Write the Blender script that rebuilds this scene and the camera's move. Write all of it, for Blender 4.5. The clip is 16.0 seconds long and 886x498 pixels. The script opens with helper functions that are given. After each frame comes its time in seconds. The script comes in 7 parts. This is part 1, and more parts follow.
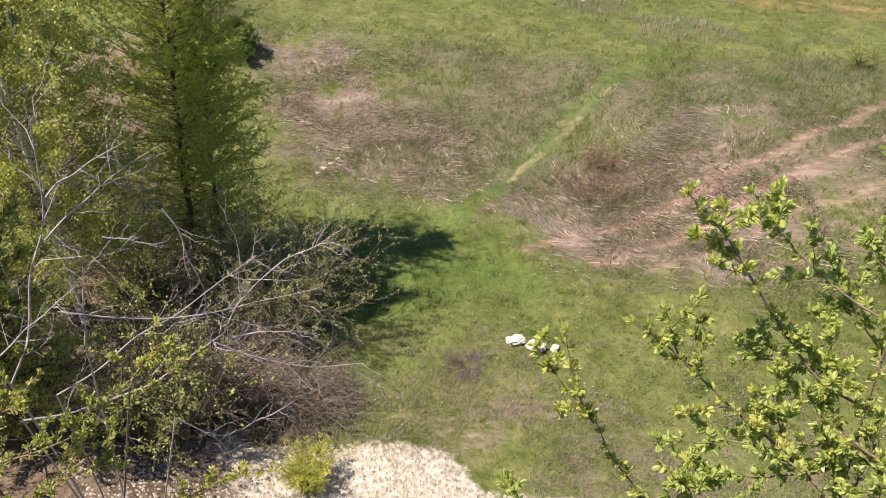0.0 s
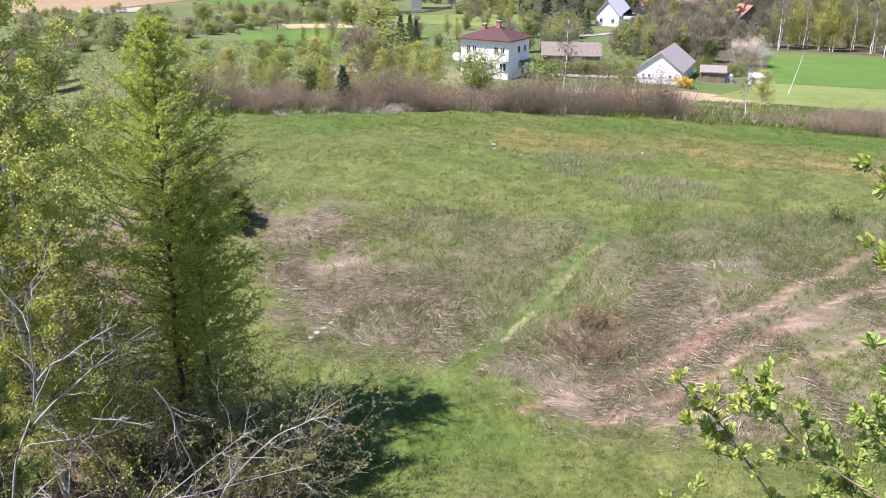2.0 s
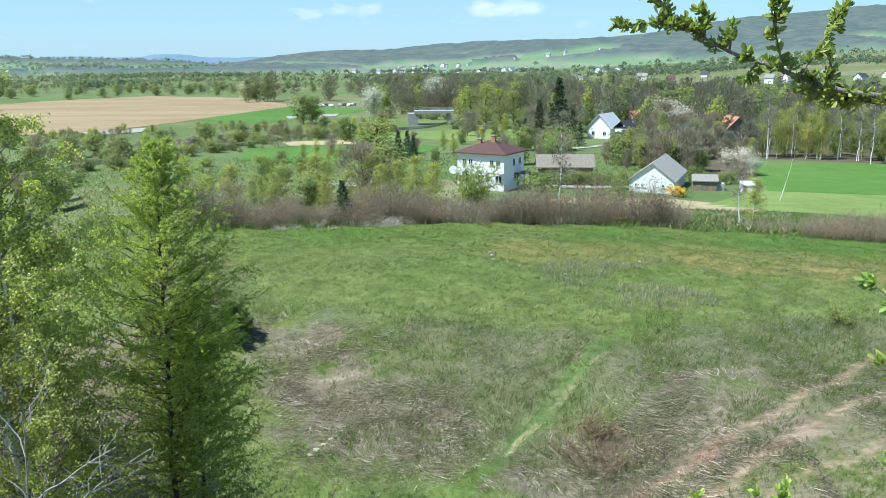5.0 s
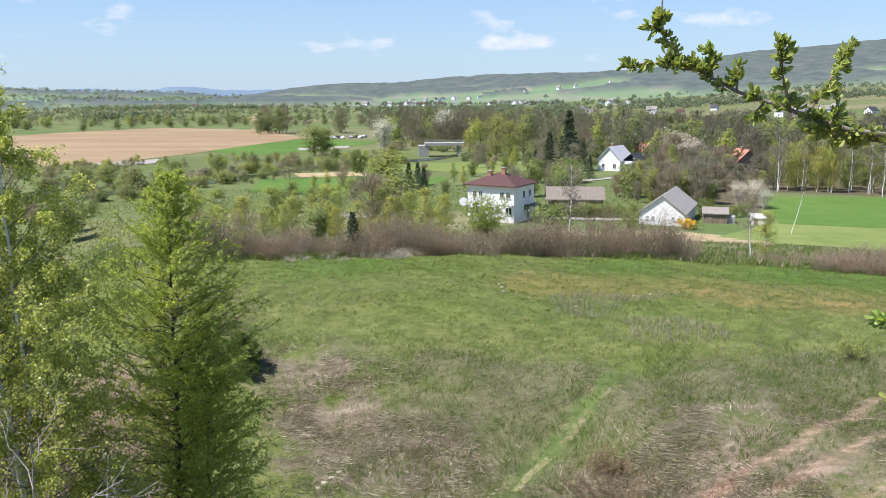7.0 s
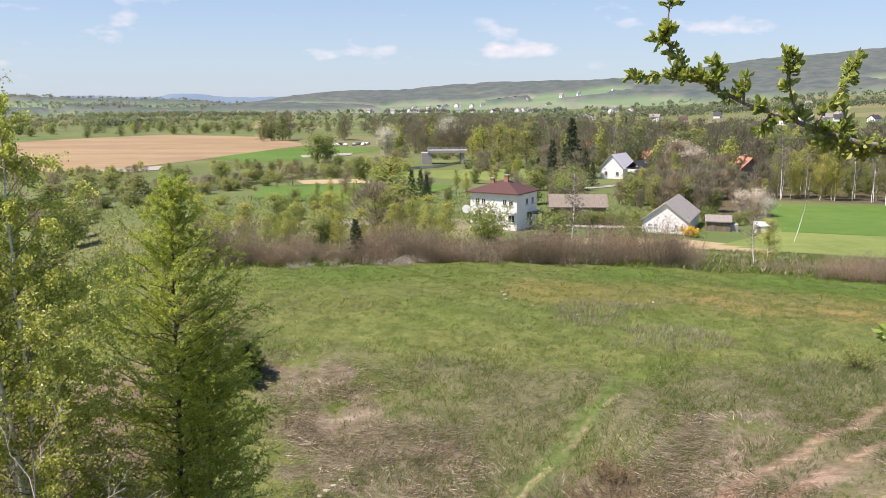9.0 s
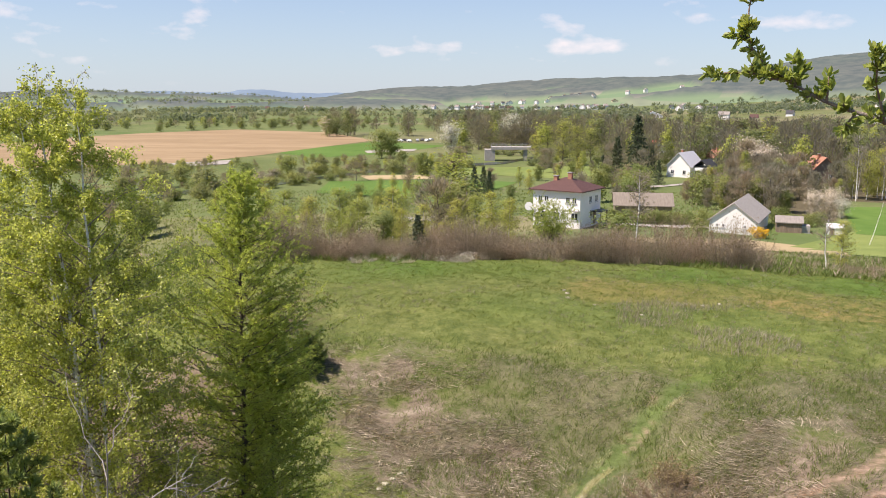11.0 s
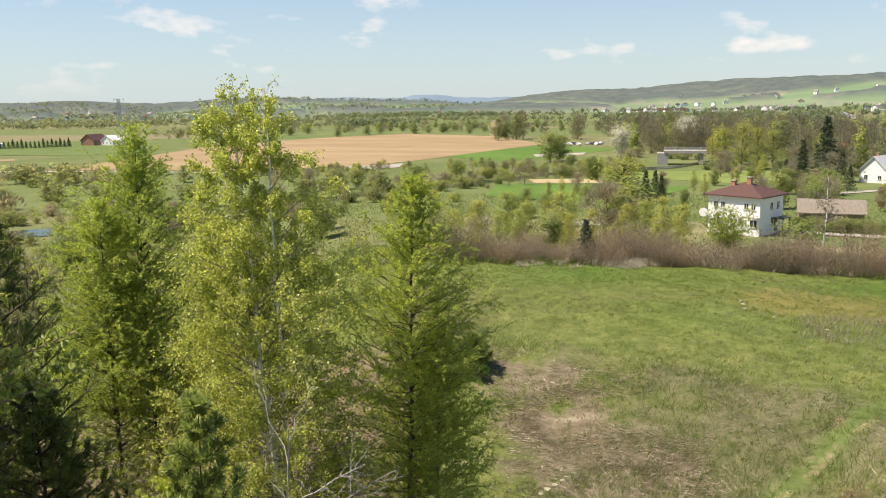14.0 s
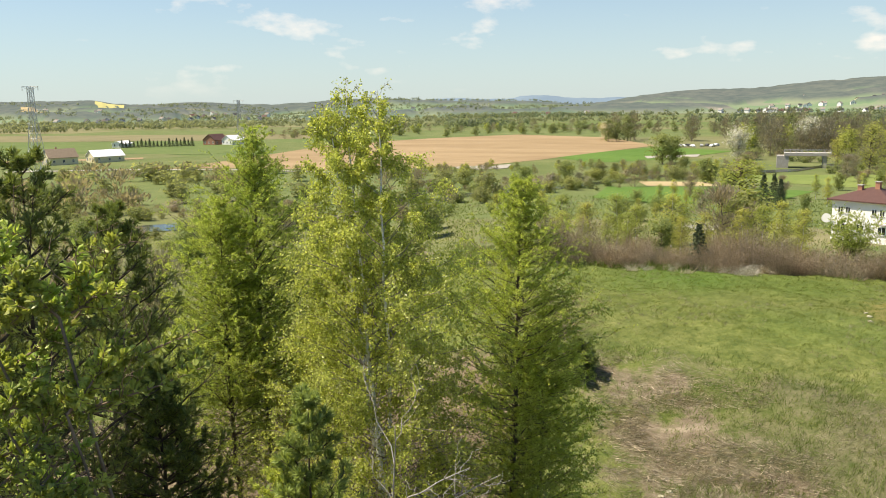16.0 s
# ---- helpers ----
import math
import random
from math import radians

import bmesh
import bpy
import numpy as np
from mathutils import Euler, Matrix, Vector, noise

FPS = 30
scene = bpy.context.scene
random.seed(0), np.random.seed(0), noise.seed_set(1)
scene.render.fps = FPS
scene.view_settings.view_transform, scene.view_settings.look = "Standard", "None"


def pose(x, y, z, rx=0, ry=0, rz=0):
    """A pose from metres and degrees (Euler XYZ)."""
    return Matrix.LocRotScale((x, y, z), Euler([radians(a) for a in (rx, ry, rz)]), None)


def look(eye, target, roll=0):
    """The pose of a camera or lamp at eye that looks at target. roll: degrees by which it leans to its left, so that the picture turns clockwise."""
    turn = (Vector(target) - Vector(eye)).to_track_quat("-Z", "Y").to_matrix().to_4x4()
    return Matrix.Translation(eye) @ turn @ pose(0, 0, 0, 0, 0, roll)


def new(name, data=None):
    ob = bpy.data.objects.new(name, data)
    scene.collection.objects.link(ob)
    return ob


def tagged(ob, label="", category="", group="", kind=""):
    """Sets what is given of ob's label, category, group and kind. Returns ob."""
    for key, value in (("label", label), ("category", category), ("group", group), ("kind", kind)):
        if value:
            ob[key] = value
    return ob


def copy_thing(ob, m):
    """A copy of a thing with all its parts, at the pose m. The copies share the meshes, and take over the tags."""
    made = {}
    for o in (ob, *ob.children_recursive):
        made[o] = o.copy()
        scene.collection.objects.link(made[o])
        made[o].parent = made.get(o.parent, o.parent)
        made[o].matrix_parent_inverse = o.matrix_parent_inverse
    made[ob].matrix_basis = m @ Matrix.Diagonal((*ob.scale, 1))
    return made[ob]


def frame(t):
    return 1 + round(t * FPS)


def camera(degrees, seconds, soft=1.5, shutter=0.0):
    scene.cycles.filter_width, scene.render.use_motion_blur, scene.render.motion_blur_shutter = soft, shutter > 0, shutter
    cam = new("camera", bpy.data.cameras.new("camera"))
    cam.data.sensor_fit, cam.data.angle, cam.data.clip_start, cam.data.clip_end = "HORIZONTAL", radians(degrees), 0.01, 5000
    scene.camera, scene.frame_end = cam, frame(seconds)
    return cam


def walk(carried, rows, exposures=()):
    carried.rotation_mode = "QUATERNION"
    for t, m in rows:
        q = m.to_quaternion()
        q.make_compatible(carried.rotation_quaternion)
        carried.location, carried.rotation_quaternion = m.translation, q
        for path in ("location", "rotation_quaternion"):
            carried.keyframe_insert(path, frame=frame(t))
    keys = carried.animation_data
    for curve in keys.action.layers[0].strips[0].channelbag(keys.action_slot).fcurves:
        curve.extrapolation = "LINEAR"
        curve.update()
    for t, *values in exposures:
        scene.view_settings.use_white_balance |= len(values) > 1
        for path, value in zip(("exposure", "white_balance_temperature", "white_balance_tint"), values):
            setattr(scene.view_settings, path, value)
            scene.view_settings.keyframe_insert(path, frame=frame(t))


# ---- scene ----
EYE = 30.0

# seconds; turn to the left, tilt and lean in degrees; place: the viewer stands at the edge of a bank and looks round
TURNS = (
    (0, 0.328, -31.483, 1.919, 0.032, 0.008, 29.794),
    (0.5, 0.349, -28.191, 1.556, 0.027, 0.013, 29.848),
    (1, 0.440, -25.057, 1.088, 0.037, 0.013, 29.883),
    (1.5, 0.334, -22.658, 0.705, 0.041, 0.008, 29.920),
    (2, 0.075, -20.613, 0.498, 0.036, 0.009, 29.951),
    (2.5, -0.195, -19.157, 0.304, 0.031, 0.008, 29.973),
    (3, -0.436, -17.688, 0.257, 0.031, -0.005, 29.996),
    (3.5, -0.603, -16.464, 0.252, 0.027, -0.003, 30.018),
    (4, -0.594, -15.183, 0.090, 0.016, -0.008, 30.025),
    (4.5, -0.352, -14.054, -0.173, 0.013, -0.005, 30.019),
    (5, -0.000, -12.991, -0.416, 0.000, 0.000, 30.000),
    (7.5, 0.720, -10.508, -0.289, 0.003, -0.011, 30.026),
    (8, 0.526, -10.299, -0.186, -0.000, -0.006, 30.033),
    (10.5, 3.558, -10.438, -0.089, -0.014, 0.016, 30.019),
    (11, 5.199, -10.541, -0.018, -0.025, 0.012, 30.031),
    (11.5, 6.930, -10.549, -0.163, -0.023, 0.002, 30.030),
    (12, 8.949, -10.532, -0.262, -0.028, 0.001, 30.033),
    (12.5, 10.867, -10.453, -0.461, -0.033, -0.011, 30.041),
    (13, 12.903, -10.359, -0.638, -0.052, -0.006, 30.031),
    (13.5, 14.808, -10.248, -0.729, -0.062, -0.012, 30.027),
    (14, 16.845, -10.209, -0.804, -0.068, -0.019, 30.029),
    (14.5, 18.679, -10.181, -0.940, -0.067, -0.019, 30.037),
    (15, 20.664, -10.152, -0.956, -0.076, -0.023, 30.052),
    (15.5, 22.420, -10.111, -0.947, -0.086, -0.024, 30.061),
    (16, 24.284, -10.053, -0.930, -0.099, -0.022, 30.072),
)

# exposure in stops and white balance on the way
EXPO = ((0, 0.88, 6850, 30), (1, 1.10, 6650, 31), (2, 1.10, 6080, 27), (3.2, 1.02, 5600, 12), (4.2, 0.96, 5350, 1), (5, 0.90, 5550, -2), (7.5, 0.81, 6300, 20), (8.5, 0.80, 6650, 22), (11, 0.79, 7000, 22), (16, 0.88, 7650, 10))
CLOUD0, CLOUD1, CLOUD = 0.575, 0.72, (8.2, 7.9, 7.9)
SKY_TINT, HAZE = (0.69, 0.90, 1.10), (4.3, 5.35, 6.2)
# emission strengths that stand in for haze over the far hills and the range
HILL_HAZE_GLOW, RANGE_HAZE_GLOW = 0.175, 0.40

cam = camera(56.26, 16.0, soft=0.95)
walk(cam, [(t, pose(x, y, z, 90 + tilt, 0, turn) @ pose(0, 0, 0, 0, 0, lean)) for t, turn, tilt, lean, x, y, z in TURNS],
     exposures=EXPO)

# ---- world and sun ----
SUN_AZ, SUN_EL = 112.0, 58.5          # degrees to the left of the y axis, and above the horizon
sun_dir = Vector((-math.sin(radians(SUN_AZ)) * math.cos(radians(SUN_EL)), math.cos(radians(SUN_AZ)) * math.cos(radians(SUN_EL)), math.sin(radians(SUN_EL))))


def link(nt, a, b):
    nt.links.new(a, b)


def node(nt, kind, **values):
    n = nt.nodes.new(kind)
    for key, v in values.items():
        n.inputs[key.replace("_", " ")].default_value = v
    return n


def ramp(nt, fac, stops):
    r = nt.nodes.new("ShaderNodeValToRGB")
    e = r.color_ramp.elements
    while len(e) < len(stops):
        e.new(0.5)
    for k, (p, c) in zip(e, stops):
        k.position, k.color = p, (*c, 1) if len(c) == 3 else c
    link(nt, fac, r.inputs["Fac"])
    return r.outputs["Color"]


def mixc(nt, fac, a, b, how="MIX"):
    m = nt.nodes.new("ShaderNodeMix")
    m.data_type, m.blend_type = "RGBA", how
    for s, v in ((m.inputs[0], fac), (m.inputs[6], a), (m.inputs[7], b)):
        if isinstance(v, bpy.types.NodeSocket):
            link(nt, v, s)
        elif isinstance(v, (int, float)):
            s.default_value = v
        else:
            s.default_value = (*v, 1)
    return m.outputs[2]


def math_node(nt, op, a, b=0.0, c=0.0):
    m = nt.nodes.new("ShaderNodeMath")
    m.operation = op
    for s, v in zip(m.inputs, (a, b, c)):
        if isinstance(v, bpy.types.NodeSocket):
            link(nt, v, s)
        else:
            s.default_value = v
    return m.outputs[0]


def noise_tex(nt, vec, scale, detail=4.0, rough=0.55, stretch=None):
    if stretch:
        mp = nt.nodes.new("ShaderNodeMapping")
        mp.inputs["Scale"].default_value = stretch
        link(nt, vec, mp.inputs["Vector"])
        vec = mp.outputs["Vector"]
    n = node(nt, "ShaderNodeTexNoise", Scale=scale, Detail=detail, Roughness=rough)
    link(nt, vec, n.inputs["Vector"])
    return n.outputs["Fac"]


world = bpy.data.worlds.new("spring_sky")
scene.world = world
world.use_nodes = True
wt = world.node_tree
wt.nodes.clear()
sky = wt.nodes.new("ShaderNodeTexSky")
sky.sky_type, sky.sun_disc = "NISHITA", False
sky.sun_elevation, sky.sun_rotation = radians(SUN_EL), radians(-SUN_AZ)
sky.air_density, sky.dust_density, sky.ozone_density, sky.altitude = 1.0, 0.3, 2.0, 250
tc = wt.nodes.new("ShaderNodeTexCoord")
sep = wt.nodes.new("ShaderNodeSeparateXYZ")
link(wt, tc.outputs["Generated"], sep.inputs[0])
# small fair-weather cumulus, wider than high
puff = noise_tex(wt, tc.outputs["Generated"], 9.0, 3.0, 0.5, (1.0, 1.0, 3.2))
fine = noise_tex(wt, tc.outputs["Generated"], 34.0, 4.0, 0.6, (1.0, 1.0, 2.0))
cover = math_node(wt, "ADD", math_node(wt, "MULTIPLY", puff, 0.78), math_node(wt, "MULTIPLY", fine, 0.22))
mask = ramp(wt, cover, [(CLOUD0, (0, 0, 0)), (CLOUD1, (1, 1, 1))])
low = ramp(wt, sep.outputs["Z"], [(0.005, (0, 0, 0)), (0.05, (1, 1, 1))])
haze = ramp(wt, sep.outputs["Z"], [(0.0, (1, 1, 1)), (0.24, (0, 0, 0))])
base = mixc(wt, math_node(wt, "MULTIPLY", haze, 0.75), mixc(wt, 1.0, sky.outputs["Color"], SKY_TINT, "MULTIPLY"), HAZE)
both = mixc(wt, math_node(wt, "MULTIPLY", math_node(wt, "MULTIPLY", mask, low), 0.8), base, CLOUD)
bg = wt.nodes.new("ShaderNodeBackground")
bg.inputs["Strength"].default_value = 0.076
link(wt, both, bg.inputs["Color"])
out = wt.nodes.new("ShaderNodeOutputWorld")
link(wt, bg.outputs[0], out.inputs["Surface"])

lamp = bpy.data.lights.new("sun", "SUN")
lamp.energy, lamp.angle, lamp.color = 4.6, radians(0.55), (1.0, 0.95, 0.86)
sun = new("sun", lamp)
sun.matrix_world = look(sun_dir * 900 + Vector((0, 0, EYE)), (0, 0, EYE))

# ---- the land ----


def smooth(a, b, x):
    t = np.clip((x - a) / (b - a), 0, 1)
    return t * t * (3 - 2 * t)


def ground(x, y):
    """Height of the land at x, y (numpy arrays or numbers)."""
    x, y = np.asarray(x, float), np.asarray(y, float)
    d = np.hypot(x, y)
    az = np.degrees(np.arctan2(-x, y))
    # the edge that the viewer stands on, the hollow, the bank and the meadow
    rim = np.interp(d, [0, 1.2, 2.5, 5, 9, 12, 16, 20, 24, 28], [-1.7, -1.8, -4.5, -9.5, -13, -13.9, -14.1, -14.1, -14, -13.8])
    foot = 27.5 + 1.6 * np.sin(np.radians(az) * 6 + 1.0) + 2.2 * smooth(2, 14, az) - 2.6 * smooth(-6, -18, az)
    bank = 2.1 * smooth(foot, foot + 7.5, d) + 0.35 * smooth(foot + 7, foot + 14, d)
    plateau = rim + bank - 1.25 * smooth(44, 64, d)
    fall = np.interp(d, [0, 62, 70, 85, 130, 180, 300, 6000], [0, 0, -0.8, -3.2, -9.6, -10.4, -13.3, -13.3])
    meadow = plateau + fall
    slope = np.interp(d, [0, 1.2, 2.5, 5, 9, 12, 20, 30, 45, 80, 140, 6000], [-1.7, -1.8, -4.5, -9.5, -12.4, -13, -13.2, -13.2, -14.6, -20.5, -26, -26])
    k = smooth(21, 32, az)
    z = meadow * (1 - k) + slope * k
    # valley hills
    crest = np.interp(az, [-60, -40, -30, -23.3, -18.4, -15.5, -12, -8.2, -4, -0.7, 3, 10, 60], [1.6, 1.6, 1.6, 1.3, 0.8, 0.35, 0.1, -0.1, -0.3, -0.45, -0.5, -0.57, -0.57])
    start = np.interp(az, [-30, -18, -8, 0, 60], [540, 640, 1000, 1550, 1600])
    top = 2600.0
    rise = (np.clip((d - start) / (top - start), 0, 1)) ** 1.35
    wav = 11 * np.sin(x / 190 + 1.3 * np.sin(y / 260)) * np.sin(y / 270 + 0.7) * smooth(900, 1700, d)
    z = z + rise * (top * np.tan(np.radians(crest)) + 26) + wav * (0.22 + 0.78 * smooth(9, -8, az)) - smooth(2600, 4700, d) * 90
    # behind the viewer the high ground goes on
    back = smooth(60, 105, np.abs(az))
    z = z * (1 - back) + (-1.7 - 0.012 * d + 0.25 * np.sin(x * 0.35) * np.sin(y * 0.28 + 1)) * back
    # gentle unevenness near by
    lump = 0.12 * np.sin(x * 0.9 + 0.6 * np.sin(y * 0.7)) * np.sin(y * 0.8 + 0.5 * x) + 0.05 * np.sin(2.3 * x + y) * np.sin(2.1 * y - x)
    z = z + lump * smooth(8, 14, d) * smooth(120, 60, d)
    return z + EYE


def place(az, d):
    """The point of the ground at az degrees to the left and d metres off."""
    x, y = -math.sin(radians(az)) * d, math.cos(radians(az)) * d
    return Vector((x, y, float(ground(x, y))))


def vnoise(x, y, size, seed=0):
    """Smooth value noise between 0 and 1."""
    x, y = np.asarray(x, float) / size, np.asarray(y, float) / size
    i, j = np.floor(x), np.floor(y)
    u, v = x - i, y - j
    u, v = u * u * (3 - 2 * u), v * v * (3 - 2 * v)

    def h(a, b):
        return np.mod(np.sin(a * 127.1 + b * 311.7 + seed * 74.7) * 43758.5453, 1.0)
    return (h(i, j) * (1 - u) + h(i + 1, j) * u) * (1 - v) + (h(i, j + 1) * (1 - u) + h(i + 1, j + 1) * u) * v


def line_dist(x, y, pts):
    best = np.full(np.shape(x), 1e9)
    for (ax, ay), (bx, by) in zip(pts, pts[1:]):
        dx, dy = bx - ax, by - ay
        t = np.clip(((x - ax) * dx + (y - ay) * dy) / (dx * dx + dy * dy), 0, 1)
        best = np.minimum(best, np.hypot(x - ax - t * dx, y - ay - t * dy))
    return best


def area(x, y, pts, soft):
    """1 inside the polygon, 0 outside, soft metres wide at its edge."""
    inside = np.zeros(np.shape(x), bool)
    for (ax, ay), (bx, by) in zip(pts, pts[1:] + pts[:1]):
        if ay != by:
            inside ^= ((ay > y) != (by > y)) & (x < (bx - ax) * (y - ay) / (by - ay) + ax)
    d = line_dist(x, y, pts + pts[:1])
    return smooth(-soft, soft, np.where(inside, d, -d))


# ---- meshes ----
def build(name, verts, faces, mats, parent=None, label="", shade=False, index=None):
    """One mesh object from arrays of corners and of faces with the same number of corners."""
    verts, faces = np.asarray(verts, np.float32), np.asarray(faces, np.int32)
    me = bpy.data.meshes.new(name)
    me.vertices.add(len(verts))
    me.vertices.foreach_set("co", verts.ravel())
    n, k = faces.shape
    me.loops.add(n * k)
    me.loops.foreach_set("vertex_index", faces.ravel())
    me.polygons.add(n)
    me.polygons.foreach_set("loop_start", np.arange(n, dtype=np.int32) * k)
    for m in mats if isinstance(mats, (list, tuple)) else [mats]:
        me.materials.append(m)
    if index is not None:
        me.polygons.foreach_set("material_index", np.asarray(index, np.int32))
    me.polygons.foreach_set("use_smooth", np.full(n, shade))
    me.update(calc_edges=True)
    me.validate()
    ob = new(name, me)
    ob.parent = parent
    if label:
        tagged(ob, label)
    return ob


def part(name, bm, material, parent, label=""):
    me = bpy.data.meshes.new(name)
    bm.to_mesh(me)
    bm.free()
    me.materials.append(material)
    ob = new(name, me)
    ob.parent = parent
    return tagged(ob, label)


def thing(name, m, label, category, group="", kind=""):
    ob = new(name)
    ob.matrix_basis = m
    ob.empty_display_size = 0.3
    return tagged(ob, label, category, group, kind)


def unit(v):
    return v / np.maximum(np.linalg.norm(v, axis=-1, keepdims=True), 1e-9)


def tubes(paths, radii, sides=4):
    """Tubes along paths (n, k, 3) with radii (n, k)."""
    n, k, _ = paths.shape
    tan = unit(np.gradient(paths, axis=1))
    ref = np.where(np.abs(tan[..., 2:3]) > 0.9, np.array([1.0, 0, 0]), np.array([0, 0, 1.0]))
    a = unit(np.cross(tan, ref))
    b = np.cross(tan, a)
    ang = np.arange(sides) * 2 * np.pi / sides
    ring = paths[:, :, None] + radii[:, :, None, None] * (a[:, :, None] * np.cos(ang)[:, None] + b[:, :, None] * np.sin(ang)[:, None])
    idx = np.arange(n * k * sides).reshape(n, k, sides)
    nxt = np.roll(idx, -1, axis=2)
    faces = np.stack([idx[:, :-1], nxt[:, :-1], nxt[:, 1:], idx[:, 1:]], -1).reshape(-1, 4)
    return ring.reshape(-1, 3), faces


def leaves(p, along, side, length, width):
    """A pointed leaf for each place: four corners, folded a little at its middle."""
    length, width = np.broadcast_to(length, len(p))[:, None], np.broadcast_to(width, len(p))[:, None]
    nor = np.cross(along, side)
    mid = p + along * length * 0.45
    v = np.stack([p, mid + side * width * 0.5 + nor * width * 0.12, p + along * length, mid - side * width * 0.5 + nor * width * 0.12], 1)
    return v.reshape(-1, 3), np.arange(len(p) * 4).reshape(-1, 4)


def join(*geos):
    vs, fs, o = [], [], 0
    for v, f in geos:
        vs.append(v), fs.append(f + o)
        o += len(v)
    return np.concatenate(vs), np.concatenate(fs)


def sway(rng, start, way, length, k, droop=0.0, wiggle=0.08):
    """Curved paths (n, k, 3) from start along way; droop bends them down (or up) towards the tip."""
    n = len(start)
    t = np.linspace(0, 1, k)[None, :, None]
    length = np.broadcast_to(length, n)[:, None, None]
    bend = np.broadcast_to(droop, n)[:, None, None] * np.array([0, 0, -1.0])
    jit = np.cumsum(rng.normal(0, wiggle, (n, k, 3)) / k ** 0.5, axis=1)
    jit -= jit[:, :1]
    return start[:, None] + length * (way[:, None] * t + bend * t * t + jit)


def along_path(rng, paths, per, lo=0.15, hi=1.0):
    """per places on each path: points, tangents, and how far along they sit."""
    n, k, _ = paths.shape
    u = rng.uniform(lo, hi, (n, per))
    f = u * (k - 1)
    i = np.minimum(f.astype(int), k - 2)
    w = (f - i)[..., None]
    rows = np.arange(n)[:, None]
    p = paths[rows, i] * (1 - w) + paths[rows, i + 1] * w
    return p.reshape(-1, 3), unit(paths[rows, i + 1] - paths[rows, i]).reshape(-1, 3), u.ravel()


def spread(rng, tan, angle):
    """Directions that leave the given ones by about that angle (degrees), all round."""
    r = unit(np.cross(tan, unit(rng.normal(size=tan.shape))))
    a = np.radians(angle + rng.normal(0, 8, len(tan)))[:, None]
    return unit(tan * np.cos(a) + r * np.sin(a))

# ---- materials ----
def surface(name, rough=0.8, spec=0.3):
    m = bpy.data.materials.new(name)
    m.use_nodes = True
    nt = m.node_tree
    p = nt.nodes["Principled BSDF"]
    p.inputs["Roughness"].default_value = rough
    p.inputs["Specular IOR Level"].default_value = spec
    g = nt.nodes.new("ShaderNodeNewGeometry")
    t = nt.nodes.new("ShaderNodeTexCoord")
    return m, nt, p, g, t.outputs["Object"]


def bumped(nt, p, height, strength, dist=0.02):
    b = nt.nodes.new("ShaderNodeBump")
    b.inputs["Strength"].default_value, b.inputs["Distance"].default_value = strength, dist
    link(nt, height, b.inputs["Height"])
    link(nt, b.outputs[0], p.inputs["Normal"])


def leaf_mat(name, dark, light, trans=0.35, rough=0.5, patch=0.6, vary=0.65):
    """Foliage: each leaf its own shade, larger patches of shade, light that comes through."""
    m, nt, p, g, obj = surface(name, rough, 0.35)
    big = noise_tex(nt, g.outputs["Position"], patch, 2)
    k = math_node(nt, "ADD", math_node(nt, "MULTIPLY", g.outputs["Random Per Island"], vary), math_node(nt, "MULTIPLY_ADD", big, 0.45, (0.65 - vary) * 0.5))
    own = nt.nodes.new("ShaderNodeObjectInfo")
    shift = ramp(nt, own.outputs["Random"], [(0.0, (0.84, 0.90, 0.85)), (0.5, (1.0, 1.0, 1.0)), (1.0, (1.18, 1.06, 1.0))])
    col = mixc(nt, 1.0, ramp(nt, k, [(0.1, dark), (0.95, light)]), shift, "MULTIPLY")
    link(nt, col, p.inputs["Base Color"])
    tr = nt.nodes.new("ShaderNodeBsdfTranslucent")
    link(nt, mixc(nt, 1.0, col, (1.0, 1.0, 0.55), "MULTIPLY"), tr.inputs["Color"])
    mx = nt.nodes.new("ShaderNodeMixShader")
    mx.inputs[0].default_value = trans
    link(nt, p.outputs[0], mx.inputs[1])
    link(nt, tr.outputs[0], mx.inputs[2])
    link(nt, mx.outputs[0], nt.nodes["Material Output"].inputs["Surface"])
    return m


def plain_mat(name, a, b, scale=3.0, rough=0.8, bump=0.3, stretch=None, spec=0.3, metal=0.0):
    """Two shades mixed by grain at two scales."""
    m, nt, p, g, obj = surface(name, rough, spec)
    p.inputs["Metallic"].default_value = metal
    n1 = noise_tex(nt, obj, scale, 5, 0.6, stretch)
    n2 = noise_tex(nt, obj, scale * 6, 3, 0.6, stretch)
    k = math_node(nt, "ADD", math_node(nt, "MULTIPLY", n1, 0.65), math_node(nt, "MULTIPLY", n2, 0.35))
    link(nt, ramp(nt, k, [(0.3, a), (0.7, b)]), p.inputs["Base Color"])
    bumped(nt, p, n2, bump)
    return m


def birch_bark(name):
    m, nt, p, g, obj = surface(name, 0.7)
    lines = noise_tex(nt, obj, 5.0, 3, 0.6, (1, 1, 6.0))
    marks = ramp(nt, lines, [(0.33, (0.06, 0.05, 0.045)), (0.40, (0.74, 0.72, 0.68)), (0.8, (0.84, 0.83, 0.80))])
    link(nt, marks, p.inputs["Base Color"])
    bumped(nt, p, lines, 0.3)
    return m


